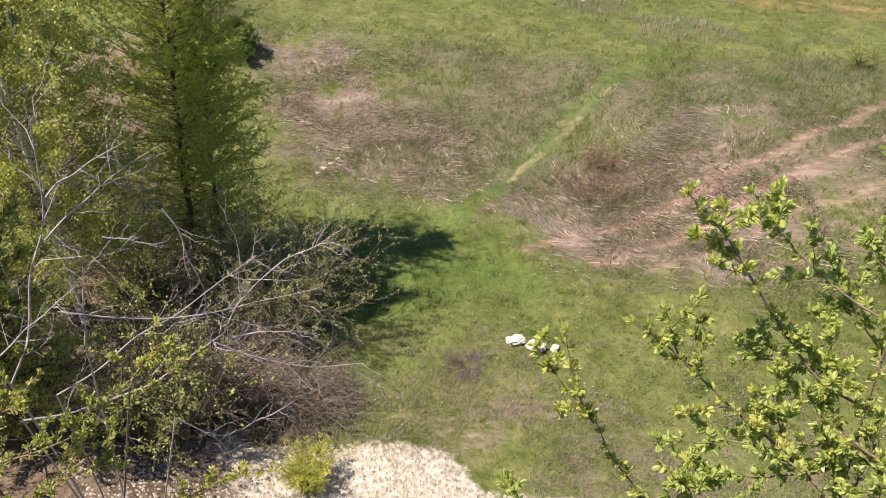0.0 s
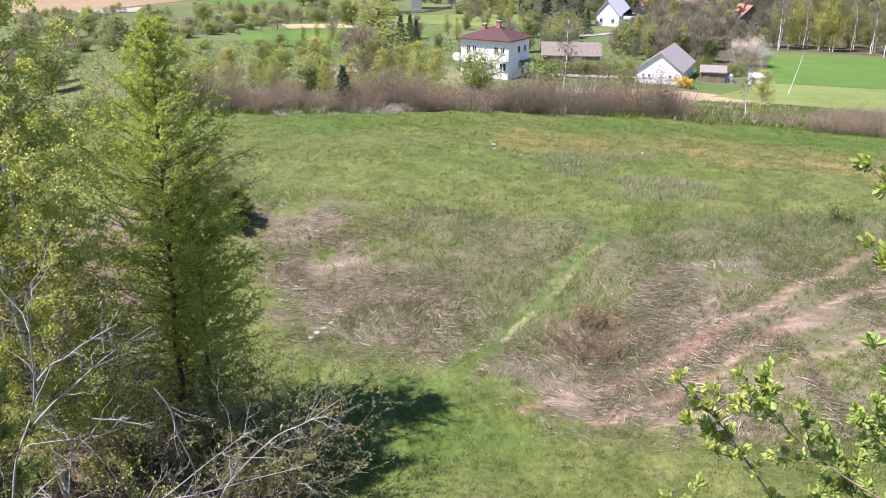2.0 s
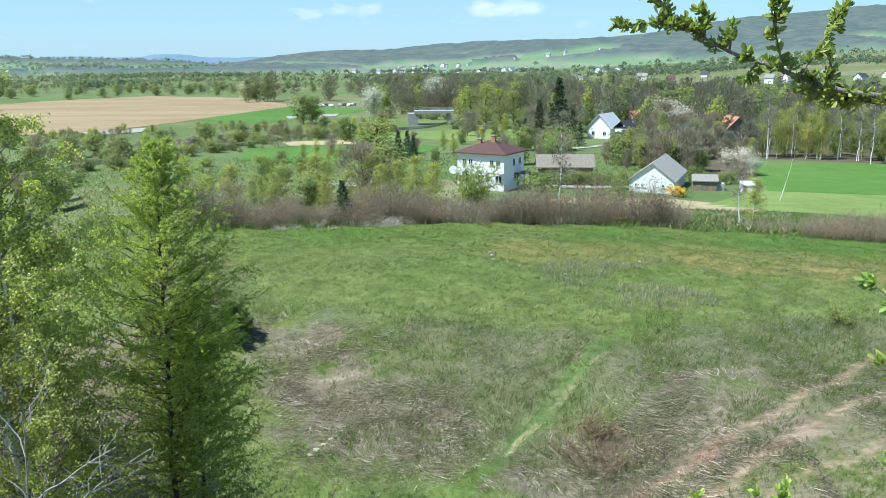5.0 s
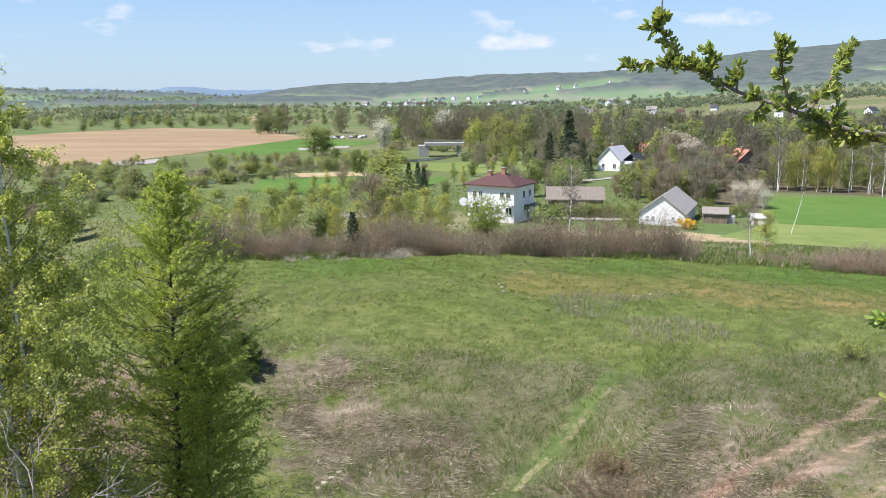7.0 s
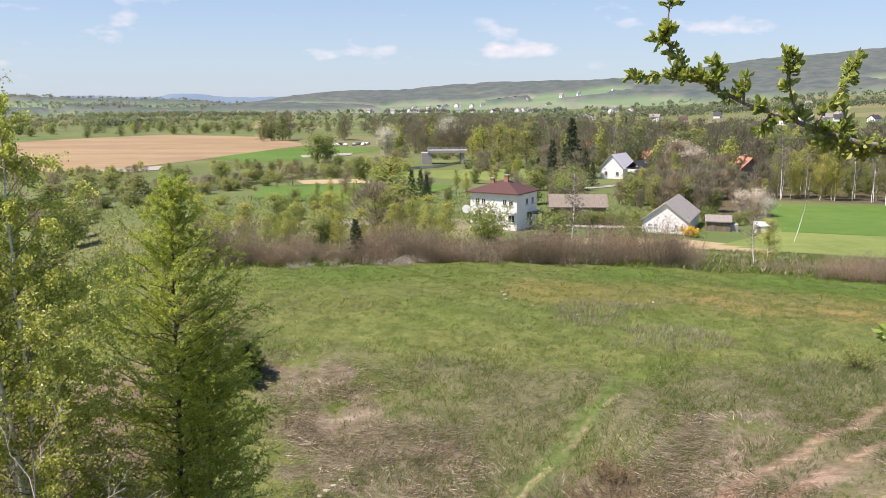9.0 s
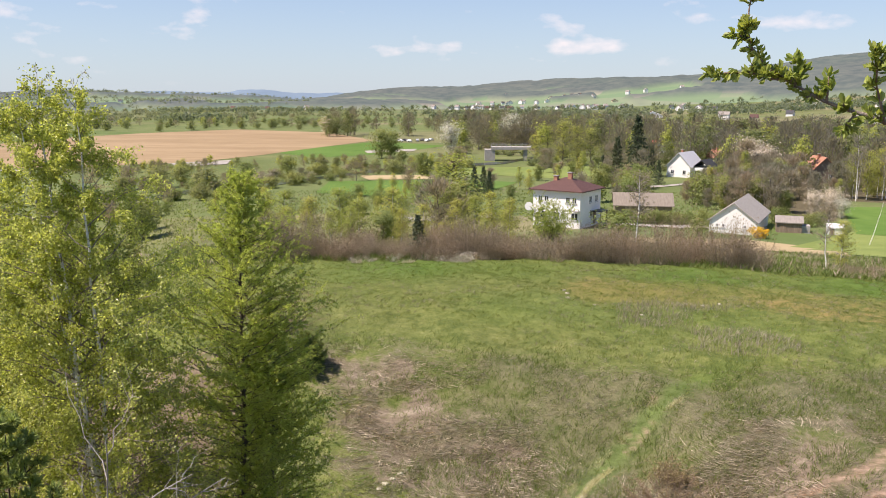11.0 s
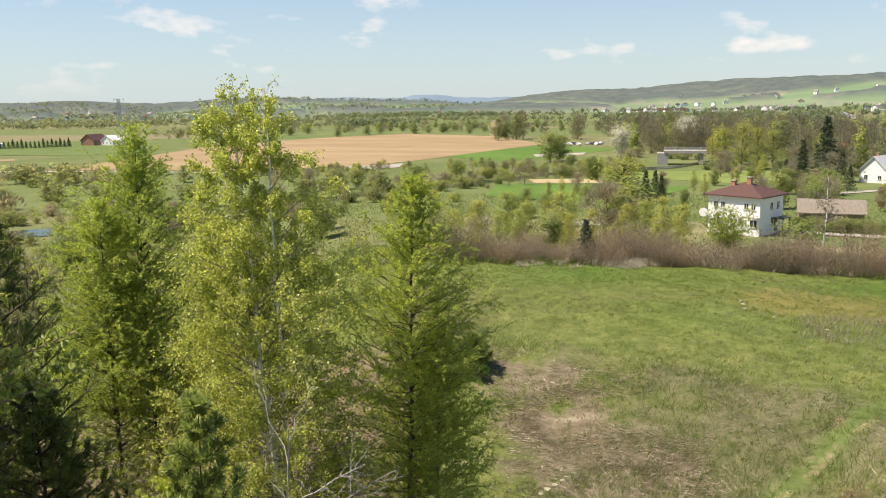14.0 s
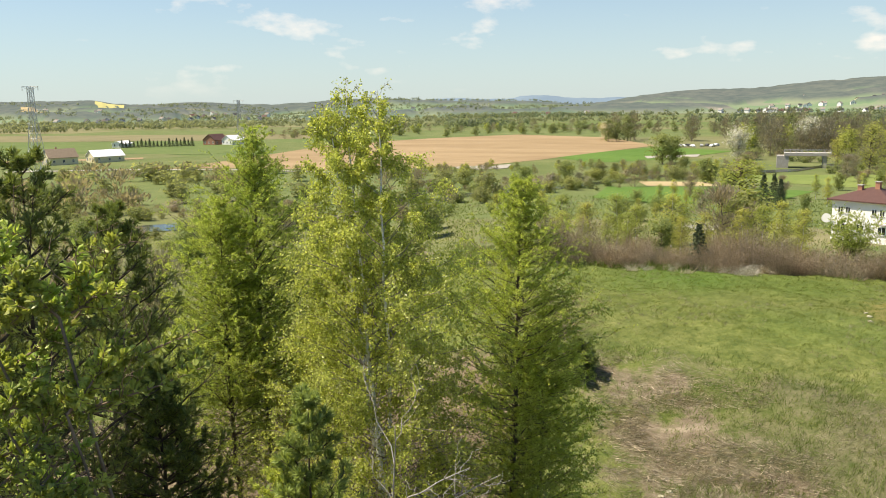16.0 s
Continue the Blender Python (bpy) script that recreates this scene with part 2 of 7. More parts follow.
larch_leaf = leaf_mat("larch_needles", (0.23, 0.32, 0.075), (0.75, 0.80, 0.26), 0.68, 0.5)
birch_leaf = leaf_mat("birch_leaves", (0.23, 0.28, 0.06), (0.86, 0.85, 0.30), 0.62, 0.32)
young_pine_leaf = leaf_mat("young_pine_needles", (0.16, 0.23, 0.07), (0.44, 0.53, 0.18), 0.4)
pine_leaf = leaf_mat("pine_needles", (0.095, 0.14, 0.045), (0.29, 0.36, 0.115), 0.35)
haw_leaf = leaf_mat("hawthorn_leaves", (0.26, 0.36, 0.075), (0.63, 0.71, 0.22), 0.5, 0.4)
oak_leaf = leaf_mat("young_leaves", (0.19, 0.25, 0.055), (0.56, 0.60, 0.18), 0.45, 0.4)
willow_leaf = leaf_mat("willow_leaves", (0.17, 0.19, 0.07), (0.44, 0.44, 0.19), 0.4)
grass_leaf = leaf_mat("grass_blades", (0.115, 0.165, 0.037), (0.31, 0.345, 0.105), 0.5, 0.6, 0.25)
lush_leaf = leaf_mat("lush_blades", (0.075, 0.15, 0.024), (0.21, 0.325, 0.055), 0.5, 0.6, 0.25)
straw_leaf = leaf_mat("straw_blades", (0.21, 0.175, 0.125), (0.48, 0.42, 0.325), 0.35, 0.7, 0.3)
lodged_leaf = leaf_mat("lodged_straw", (0.20, 0.165, 0.125), (0.74, 0.67, 0.555), 0.35, 0.7, 0.3)
clay_straw = leaf_mat("clay_straw", (0.28, 0.19, 0.14), (0.58, 0.44, 0.34), 0.3, 0.8, 0.3)
path_straw = leaf_mat("path_straw", (0.40, 0.40, 0.20), (0.72, 0.70, 0.46), 0.3, 0.8, 0.3)
dull_leaf = leaf_mat("dull_grass_blades", (0.085, 0.13, 0.032), (0.24, 0.30, 0.085), 0.45, 0.7, 0.4)
weed_leaf = leaf_mat("weed_stalks", (0.15, 0.14, 0.07), (0.34, 0.30, 0.17), 0.35, 0.8, 0.5)
hedge_twig = leaf_mat("hedge_twigs", (0.23, 0.18, 0.14), (0.50, 0.42, 0.33), 0.35, 0.8, 0.08)
hedge_leaf = leaf_mat("hedge_buds", (0.16, 0.12, 0.07), (0.34, 0.27, 0.13), 0.3, 0.7, 0.1)
far_green = leaf_mat("tree_green", (0.18, 0.225, 0.085), (0.38, 0.425, 0.175), 0.6, 0.8, 0.03, 0.35)
far_lime = leaf_mat("tree_lime", (0.27, 0.31, 0.08), (0.54, 0.56, 0.18), 0.6, 0.8, 0.05, 0.35)
far_bare = leaf_mat("tree_bare_twigs", (0.23, 0.205, 0.165), (0.43, 0.39, 0.32), 0.5, 0.9, 0.03, 0.35)
# this green is greyed against the nearer trees: haze put into the colour
stand_green_hazed = leaf_mat("wood_green_hazed", (0.19, 0.225, 0.12), (0.35, 0.38, 0.21), 0.72, 0.9, 0.02, 0.25)
stand_bare = leaf_mat("wood_bare_twigs", (0.19, 0.17, 0.14), (0.35, 0.32, 0.27), 0.68, 0.9, 0.02, 0.25)
far_white = leaf_mat("tree_blossom", (0.44, 0.42, 0.38), (0.78, 0.75, 0.71), 0.4, 0.8, 0.1, 0.4)
far_dark = leaf_mat("spruce_needles", (0.04, 0.062, 0.034), (0.105, 0.14, 0.068), 0.15, 0.7, 0.1)
# far leaves paled and greyed: haze of distance put into their colour
wood_far_hazed = leaf_mat("far_wood_leaves_hazed", (0.185, 0.225, 0.165), (0.275, 0.315, 0.225), 0.65, 0.9, 0.008, 0.2)
hill_leaf_hazed = leaf_mat("hill_tree_leaves_hazed", (0.20, 0.25, 0.215), (0.29, 0.33, 0.275), 0.6, 0.9, 0.008, 0.2)
bark = plain_mat("bark", (0.055, 0.042, 0.033), (0.13, 0.105, 0.085), 4, 0.9, 0.6, (1, 1, 0.3))
twig_bark = plain_mat("twig_bark", (0.15, 0.10, 0.07), (0.30, 0.22, 0.16), 12, 0.8, 0.4)
grey_twig = plain_mat("grey_twigs", (0.10, 0.082, 0.066), (0.26, 0.22, 0.185), 6, 0.85, 0.4)
dead_wood = plain_mat("dead_wood", (0.26, 0.23, 0.21), (0.50, 0.47, 0.44), 6, 0.85, 0.4)
white_bark = birch_bark("birch_bark")
limb_bark = plain_mat("birch_limbs", (0.11, 0.085, 0.065), (0.34, 0.30, 0.26), 3, 0.8, 0.3)
plaster = plain_mat("white_plaster", (0.74, 0.73, 0.70), (0.84, 0.83, 0.81), 0.6, 0.85, 0.1)
cream = plain_mat("cream_plaster", (0.62, 0.56, 0.36), (0.72, 0.66, 0.45), 0.6, 0.85, 0.1)
brick = plain_mat("brick_wall", (0.30, 0.14, 0.09), (0.42, 0.22, 0.15), 2.0, 0.9, 0.3)
red_roof = plain_mat("brown_red_tiles", (0.072, 0.036, 0.031), (0.122, 0.064, 0.054), 1.2, 0.65, 0.5, (6, 1, 1))
grey_roof = plain_mat("grey_sheet_roof", (0.19, 0.17, 0.15), (0.31, 0.28, 0.25), 0.9, 0.7, 0.4, (5, 1, 1))
pale_roof = plain_mat("pale_grey_roof", (0.46, 0.47, 0.49), (0.60, 0.61, 0.63), 0.9, 0.55, 0.3, (5, 1, 1))
dark_roof = plain_mat("dark_roof", (0.035, 0.037, 0.042), (0.07, 0.07, 0.075), 0.9, 0.5, 0.3)
white_roof = plain_mat("pale_sheet_roof", (0.68, 0.69, 0.70), (0.80, 0.80, 0.80), 0.9, 0.5, 0.2)
concrete = plain_mat("concrete", (0.27, 0.255, 0.235), (0.42, 0.40, 0.37), 0.8, 0.9, 0.3)
steel = plain_mat("galvanised_steel", (0.36, 0.37, 0.38), (0.52, 0.53, 0.54), 2, 0.45, 0.1, None, 0.5, 0.6)
timber = plain_mat("weathered_timber", (0.16, 0.12, 0.085), (0.30, 0.235, 0.17), 3, 0.85, 0.4, (1, 1, 0.2))
white_paint = plain_mat("white_paint", (0.78, 0.78, 0.77), (0.84, 0.84, 0.83), 3, 0.4, 0.05)
rubber = plain_mat("black_rubber", (0.02, 0.02, 0.02), (0.04, 0.04, 0.04), 5, 0.8, 0.1)
sack = plain_mat("white_sack", (0.46, 0.44, 0.36), (0.60, 0.58, 0.49), 5, 0.6, 0.6)
stone = plain_mat("pale_stone", (0.27, 0.25, 0.175), (0.50, 0.47, 0.36), 6, 0.9, 0.6)
forsythia = leaf_mat("yellow_flowers", (0.55, 0.38, 0.03), (0.85, 0.62, 0.06), 0.3)
m_glass, nt, p, g, obj = surface("window_glass", 0.05, 0.6)
p.inputs["Base Color"].default_value = (0.03, 0.035, 0.04, 1)
glass = m_glass


def ground_material():
    """Grass, dry grass, bare tracks, gravel and leaf litter, laid out by the areas of the land."""
    m, nt, p, g, obj = surface("land", 0.95, 0.1)
    pos = g.outputs["Position"]

    def attr(name):
        a = nt.nodes.new("ShaderNodeAttribute")
        a.attribute_name = name
        return a.outputs["Fac"]
    n_big = noise_tex(nt, pos, 0.09, 5, 0.6)
    n_mid = noise_tex(nt, pos, 1.1, 6, 0.68)
    n_fine = noise_tex(nt, pos, 5.0, 4, 0.7)
    k = math_node(nt, "ADD", math_node(nt, "MULTIPLY", n_mid, 0.6), math_node(nt, "MULTIPLY", n_fine, 0.4))
    grass = mixc(nt, ramp(nt, n_big, [(0.35, (0, 0, 0)), (0.65, (1, 1, 1))]),
                 ramp(nt, k, [(0.36, (0.050, 0.076, 0.016)), (0.5, (0.108, 0.134, 0.034)), (0.64, (0.186, 0.198, 0.062))]),
                 ramp(nt, k, [(0.36, (0.058, 0.080, 0.022)), (0.5, (0.124, 0.144, 0.046)), (0.64, (0.205, 0.208, 0.080))]))
    lush = ramp(nt, k, [(0.34, (0.034, 0.080, 0.012)), (0.66, (0.102, 0.172, 0.034))])
    streak = noise_tex(nt, pos, 2.2, 6, 0.7, (0.35, 1.6, 0.6))
    straw = ramp(nt, streak, [(0.32, (0.105, 0.084, 0.058)), (0.5, (0.185, 0.150, 0.108)), (0.68, (0.28, 0.235, 0.175))])
    olive = ramp(nt, k, [(0.34, (0.060, 0.070, 0.032)), (0.66, (0.175, 0.165, 0.090))])
    clay = ramp(nt, streak, [(0.32, (0.17, 0.108, 0.076)), (0.5, (0.30, 0.20, 0.145)), (0.68, (0.44, 0.32, 0.245))])
    peb = nt.nodes.new("ShaderNodeTexVoronoi")
    peb.inputs["Scale"].default_value = 9.0
    link(nt, pos, peb.inputs["Vector"])
    grit = mixc(nt, 0.5, ramp(nt, n_fine, [(0.3, (0.22, 0.20, 0.135)), (0.7, (0.55, 0.525, 0.41))]), peb.outputs["Distance"], "SOFT_LIGHT")
    leaf = ramp(nt, n_fine, [(0.3, (0.065, 0.050, 0.032)), (0.7, (0.23, 0.180, 0.120))])
    floor = ramp(nt, n_mid, [(0.3, (0.060, 0.052, 0.034)), (0.7, (0.145, 0.125, 0.075))])
    # far fields: long strips, each with its own crop
    mp = nt.nodes.new("ShaderNodeMapping")
    mp.inputs["Scale"].default_value = (0.0028, 0.0105, 0.0)
    mp.inputs["Rotation"].default_value = (0, 0, radians(14))
    link(nt, pos, mp.inputs["Vector"])
    vo = nt.nodes.new("ShaderNodeTexVoronoi")
    vo.inputs["Scale"].default_value = 1.0
    link(nt, mp.outputs[0], vo.inputs["Vector"])
    cell = nt.nodes.new("ShaderNodeSeparateColor")
    link(nt, vo.outputs["Color"], cell.inputs[0])
    crops = nt.nodes.new("ShaderNodeValToRGB")
    crops.color_ramp.interpolation = "CONSTANT"
    for i, c in enumerate([(0.14, 0.165, 0.060), (0.185, 0.180, 0.085), (0.11, 0.165, 0.050), (0.215, 0.190, 0.110), (0.165, 0.170, 0.080), (0.28, 0.225, 0.145), (0.14, 0.175, 0.065)]):
        e = crops.color_ramp.elements[i] if i < 2 else crops.color_ramp.elements.new(i / 7)
        e.position, e.color = i / 7, (*c, 1)
    link(nt, cell.outputs[0], crops.inputs["Fac"])
    far = mixc(nt, 0.55, crops.outputs[0], ramp(nt, noise_tex(nt, pos, 0.045, 6, 0.7), [(0.3, (0.060, 0.095, 0.030)), (0.5, (0.105, 0.135, 0.050)), (0.7, (0.180, 0.185, 0.085))]))
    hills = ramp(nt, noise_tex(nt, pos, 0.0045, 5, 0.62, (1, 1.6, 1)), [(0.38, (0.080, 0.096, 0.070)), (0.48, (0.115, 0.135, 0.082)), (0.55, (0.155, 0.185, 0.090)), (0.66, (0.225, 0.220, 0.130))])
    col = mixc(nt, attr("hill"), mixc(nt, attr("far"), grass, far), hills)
    rust = ramp(nt, k, [(0.34, (0.115, 0.098, 0.030)), (0.66, (0.265, 0.200, 0.078))])
    for name, c in (("rust", rust), ("olive", olive), ("dry", straw), ("lush", lush), ("track", clay), ("gravel", grit), ("wood", floor), ("litter", leaf)):
        f = attr(name)
        edge = math_node(nt, "ADD", f, math_node(nt, "MULTIPLY", math_node(nt, "SUBTRACT", k, 0.5), 1.6))
        hard = ramp(nt, edge, [(0.35, (0, 0, 0)), (0.65, (1, 1, 1))])
        soft = math_node(nt, "MULTIPLY", hard, math_node(nt, "MINIMUM", math_node(nt, "MULTIPLY", f, 6.0), 1.0))
        if name == "track":
            soft = math_node(nt, "MULTIPLY", f, ramp(nt, streak, [(0.36, (0.10, 0.10, 0.10)), (0.60, (0.75, 0.75, 0.75))]))
        elif name == "lush":
            soft = math_node(nt, "MINIMUM", math_node(nt, "MULTIPLY", math_node(nt, "MULTIPLY", f, 1.05), ramp(nt, k, [(0.30, (0.35, 0.35, 0.35)), (0.58, (1, 1, 1))])), 1.0)
        col = mixc(nt, soft, col, c)
    link(nt, col, p.inputs["Base Color"])
    bumped(nt, p, math_node(nt, "ADD", n_fine, n_mid), 0.7, 0.10)
    return m


land_mat = ground_material()

# ---- the ground, one sheet to the horizon ----
# outlines on the land, in metres from the viewer
DRY_LEFT = [(-9.6, 36.6), (-5.3, 36.2), (-3.1, 34.0), (-1.1, 32.0), (0.7, 30.9), (2.3, 29.4), (1.7, 27.6), (0.6, 25.9), (-1.3, 25.9), (-3.3, 26.2), (-4.6, 26.6), (-6.5, 29.6)]
DRY_RIGHT = [(1.6, 25.4), (2.9, 22.9), (4.9, 21.8), (8.9, 21.0), (13.2, 21.0), (17.5, 24.5), (18.5, 30.0), (11.6, 30.2), (8.9, 29.5), (6.9, 28.6), (4.9, 28.6), (3.4, 27.2)]
OLIVE = [(-9.9, 38.4), (-6.5, 29.2), (-4.6, 26.6), (-1.5, 25.8), (0.8, 25.7), (2.0, 25.0), (2.9, 22.9), (4.9, 21.7), (8.9, 20.6), (14.0, 19.2), (22.0, 18.5), (27.0, 28.0), (22.0, 35.5), (13.3, 36.0), (8.3, 35.0), (4.9, 35.7), (-0.1, 37.0), (-5.4, 38.4)]
TRACK_A = [(2.5, 22.7), (7.4, 24.9), (11.7, 26.7), (16.5, 30.1), (16.8, 30.1)]
TRACK_B = [(4.8, 22.2), (9.6, 24.6), (15.3, 27.2), (21.5, 31.2)]
TRACK_C = [(6.5, 21.8), (10.7, 23.9), (14.4, 24.7), (19.5, 26.6)]
PATH = [(-3.8, 24.2), (-1.2, 23.9), (0.4, 24.7), (1.5, 26.2), (2.5, 28.0), (4.0, 29.9), (5.3, 31.3), (7.0, 33.0), (9.1, 35.0), (11.3, 37.0)]
PATH_BARE = [(2.25, 27.3), (2.9, 28.4), (4.0, 29.6), (5.3, 31.0), (6.6, 31.9)]
PATH_EDGE = [(1.45, 26.8), (2.3, 28.4), (3.5, 29.9), (4.6, 31.2), (5.8, 32.4)]
LUSH_LOW = [(-5.1, 25.8), (-3.5, 25.7), (-1.1, 25.4), (1.3, 24.7), (1.6, 22.7), (3.0, 21.8), (1.8, 19.3), (-0.4, 17.8), (-2.4, 16.9), (-3.9, 18.8)]
GRAVEL = [(-8.0, 12.6), (-6.0, 13.1), (-4.1, 13.7), (-2.2, 13.7), (-1.1, 13.7), (-0.4, 13.4), (0.6, 12.6), (2.6, 12.2), (5.0, 10.6), (5.0, 7.0), (-14.0, 6.5), (-14.0, 11.0)]

inner = np.arange(-40, 58.01, 0.42)
outer = np.arange(64, 319, 6.0)
angs = np.radians(np.concatenate([inner, outer]))
rads = np.concatenate([[0.001, 0.3, 0.6, 0.9, 1.2, 1.5], np.exp(np.arange(np.log(1.8), np.log(9), 0.06)), np.exp(np.arange(np.log(9), np.log(75), 0.0085)), np.exp(np.arange(np.log(75.5), np.log(4700), 0.032))])
RR, AA = np.meshgrid(rads, angs, indexing="ij")
gx, gy = -np.sin(AA) * RR, np.cos(AA) * RR
gz = ground(gx, gy)
nr, na = RR.shape
idx = np.arange(nr * na).reshape(nr, na)
nxt = np.roll(idx, -1, axis=1)
gf = np.stack([idx[:-1], idx[1:], nxt[1:], nxt[:-1]], -1).reshape(-1, 4)
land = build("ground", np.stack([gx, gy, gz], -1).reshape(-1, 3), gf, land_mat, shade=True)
tagged(land, "spring meadow with a dry bank, a grassy hollow and distant fields", "ground", kind="structure")
X, Y, D = gx.ravel(), gy.ravel(), RR.ravel()
AZ = np.degrees(np.arctan2(-X, Y))
wob = (vnoise(X, Y, 1.6, 3) - 0.5) * 1.2 + (vnoise(X, Y, 0.6, 4) - 0.5) * 0.5
xw, yw = X + wob, Y + (vnoise(X, Y, 1.3, 9) - 0.5) * 1.4


def dry_at(x, y):
    return np.maximum(0.85 * area(x, y, DRY_LEFT, 2.2), 0.80 * area(x, y, DRY_RIGHT, 1.2) * (1 - 0.45 * smooth(7.5, 13.5, x)))


def track_at(x, y):
    t = np.maximum(smooth(0.30, 0.08, line_dist(x, y, TRACK_A)), smooth(0.34, 0.10, line_dist(x, y, TRACK_B)))
    return np.maximum(t, 0.8 * smooth(0.24, 0.06, line_dist(x, y, TRACK_C)))


def lush_at(x, y):
    d = np.hypot(x, y)
    az = np.degrees(np.arctan2(-x, y))
    brow = smooth(50, 58, d) * smooth(70, 60, d) * smooth(22, 14, az)
    return np.maximum(np.maximum(0.62 * smooth(0.85, 0.2, line_dist(x, y, PATH)) * smooth(39, 33, d), 0.85 * area(x, y, LUSH_LOW, 2.2) * (0.55 + 0.6 * vnoise(x, y, 2.4, 33))), 0.65 * brow * vnoise(x, y, 6, 5) + 0.35 * smooth(36, 44, d) * smooth(75, 66, d) * smooth(0.45, 0.8, vnoise(x, y, 9, 7)))


def gravel_at(x, y):
    return area(x, y, GRAVEL, 0.9)


def litter_at(x, y):
    d = np.hypot(x, y)
    az = np.degrees(np.arctan2(-x, y))
    wood = smooth(16, 24, az) * smooth(44, 34, d)
    return np.maximum(wood, smooth(9, 6, d))


masks = {
    "far": smooth(75, 120, D),
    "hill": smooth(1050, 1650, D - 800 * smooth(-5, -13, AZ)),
    "rust": 0.80 * smooth(42, 48, D) * smooth(60, 54, D) * smooth(3, -5, AZ) * (0.35 + 0.65 * vnoise(X, Y, 7, 41)),
    "lush": np.maximum(lush_at(xw, yw) * smooth(0.6, 1.6, line_dist(X, Y, PATH)), lush_at(X + 0.15 * wob, Y)),
    "olive": area(xw, yw, OLIVE, 2.6) * (0.30 + 0.55 * vnoise(X, Y, 2.6, 21)),
    "dry": np.maximum(dry_at(xw, yw) * (0.48 + 0.62 * vnoise(X, Y * 1.5, 1.3, 11)), 0.62 * smooth(11, 12, D) * smooth(19.0, 14.5, D) * (0.30 + 0.70 * vnoise(X, Y, 1.1, 6))),
    "track": np.maximum(np.maximum(track_at(X + 0.3 * wob, Y), 0.16 * area(xw, yw, DRY_RIGHT, 1.0) * smooth(0.5, 0.8, vnoise(X, Y, 1.2, 31))), 0.9 * smooth(0.16, 0.05, np.minimum(line_dist(X + 0.12 * wob, Y, PATH_BARE), line_dist(X + 0.12 * wob, Y, PATH_EDGE))) * smooth(0.45, 0.6, vnoise(X, Y, 0.9, 2))),
    "gravel": gravel_at(xw, yw),
    "wood": np.maximum(smooth(-13.6, -14.6, AZ) * smooth(158, 172, D) * smooth(520, 440, D) * np.where(AZ < -20.4, smooth(205, 212, D), 1.0), smooth(3.5, 1.5, AZ) * smooth(385, 410, D) * smooth(640, 560, D)),
    "litter": litter_at(xw, yw),
}
for name, values in masks.items():
    a = land.data.attributes.new(name, "FLOAT", "POINT")
    a.data.foreach_set("value", np.asarray(values, np.float32))


# ---- trees ----
def larch(rng, H, R, r0, n1=170, low=0.05, leaf=0.062, lean=(0.01, 0.0)):
    """Trunk, rising limbs with uneven sprays and soft needle tufts: an open, lumpy cone with a thin spire."""
    k = 18
    trunk = sway(rng, np.zeros((1, 3)), np.array([[*lean, 1.0]]), H, k, 0, 0.012)
    tr = np.linspace(1, 0.04, k)[None] * r0
    u = low + (0.985 - low) * np.sort(rng.uniform(0, 1, n1)) ** 1.05
    f = u * (k - 1)
    i = np.minimum(f.astype(int), k - 2)
    p = trunk[0, i] * (1 - (f - i))[:, None] + trunk[0, i + 1] * (f - i)[:, None]
    az = np.arange(n1) * 2.39996 + rng.uniform(0, 0.9, n1)
    lobe = 0.62 + 0.75 * vnoise(np.cos(az) * 2.2 + 9, np.sin(az) * 2.2 + u * 7, 1.0, int(H * 10))
    ln = R * np.interp(u, [0, 0.12, 0.35, 0.6, 0.78, 0.9, 1.0], [0.45, 0.68, 1.0, 0.88, 0.58, 0.30, 0.06]) * lobe * rng.uniform(0.65, 1.12, n1) + 0.06
    way = unit(np.stack([np.cos(az), np.sin(az), rng.uniform(-0.05, 0.55, n1) + 0.5 * u], -1))
    limb = sway(rng, p, way, ln, 8, -0.10, 0.07)
    lr = np.linspace(1, 0.15, 8)[None] * (0.004 + 0.005 * ln)[:, None]
    per = 11
    q, qt, qu = along_path(rng, limb, per, 0.10, 1.0)
    ql = np.clip(np.repeat(ln, per) * rng.uniform(0.14, 0.38, len(q)) * (1.15 - 0.5 * qu), 0.08, 0.7)
    twig = sway(rng, q, spread(rng, qt, 42) * [1, 1, 0.75], ql, 6, 0.16, 0.05)
    wr = np.full((len(q), 6), 0.004) * np.linspace(1, 0.4, 6)
    full = np.interp(u, [0, 0.14, 0.3, 0.55, 0.75, 0.9, 0.97], [0.12, 0.30, 0.8, 1, 0.75, 0.45, 0.25])
    tufts = 20
    s1, t1, _ = along_path(rng, twig, tufts, 0.0, 1.0)
    keep = rng.uniform(0, 1, len(s1)) < np.repeat(full, per * tufts)
    s1, t1 = s1[keep], t1[keep]
    s2, t2, _ = along_path(rng, limb, 50, 0.12, 1.0)
    keep = rng.uniform(0, 1, len(s2)) < np.repeat(full, 50)
    s2, t2 = s2[keep], t2[keep]
    s3, t3, _ = along_path(rng, trunk, 24, 0.80, 1.0)
    s, t = np.concatenate([s1, s2, s3]), np.concatenate([t1, t2, t3])
    s, t = np.repeat(s, 2, 0), np.repeat(t, 2, 0)
    way = spread(rng, t, 55)
    side = unit(np.cross(way, rng.normal(size=way.shape)))
    green = leaves(s + rng.normal(0, 0.010, s.shape), way, side, leaf * rng.uniform(0.7, 1.3, len(s)), leaf * 0.36)
    return tubes(trunk, tr, 7), join(tubes(limb, lr, 4), tubes(twig, wr, 3)), green


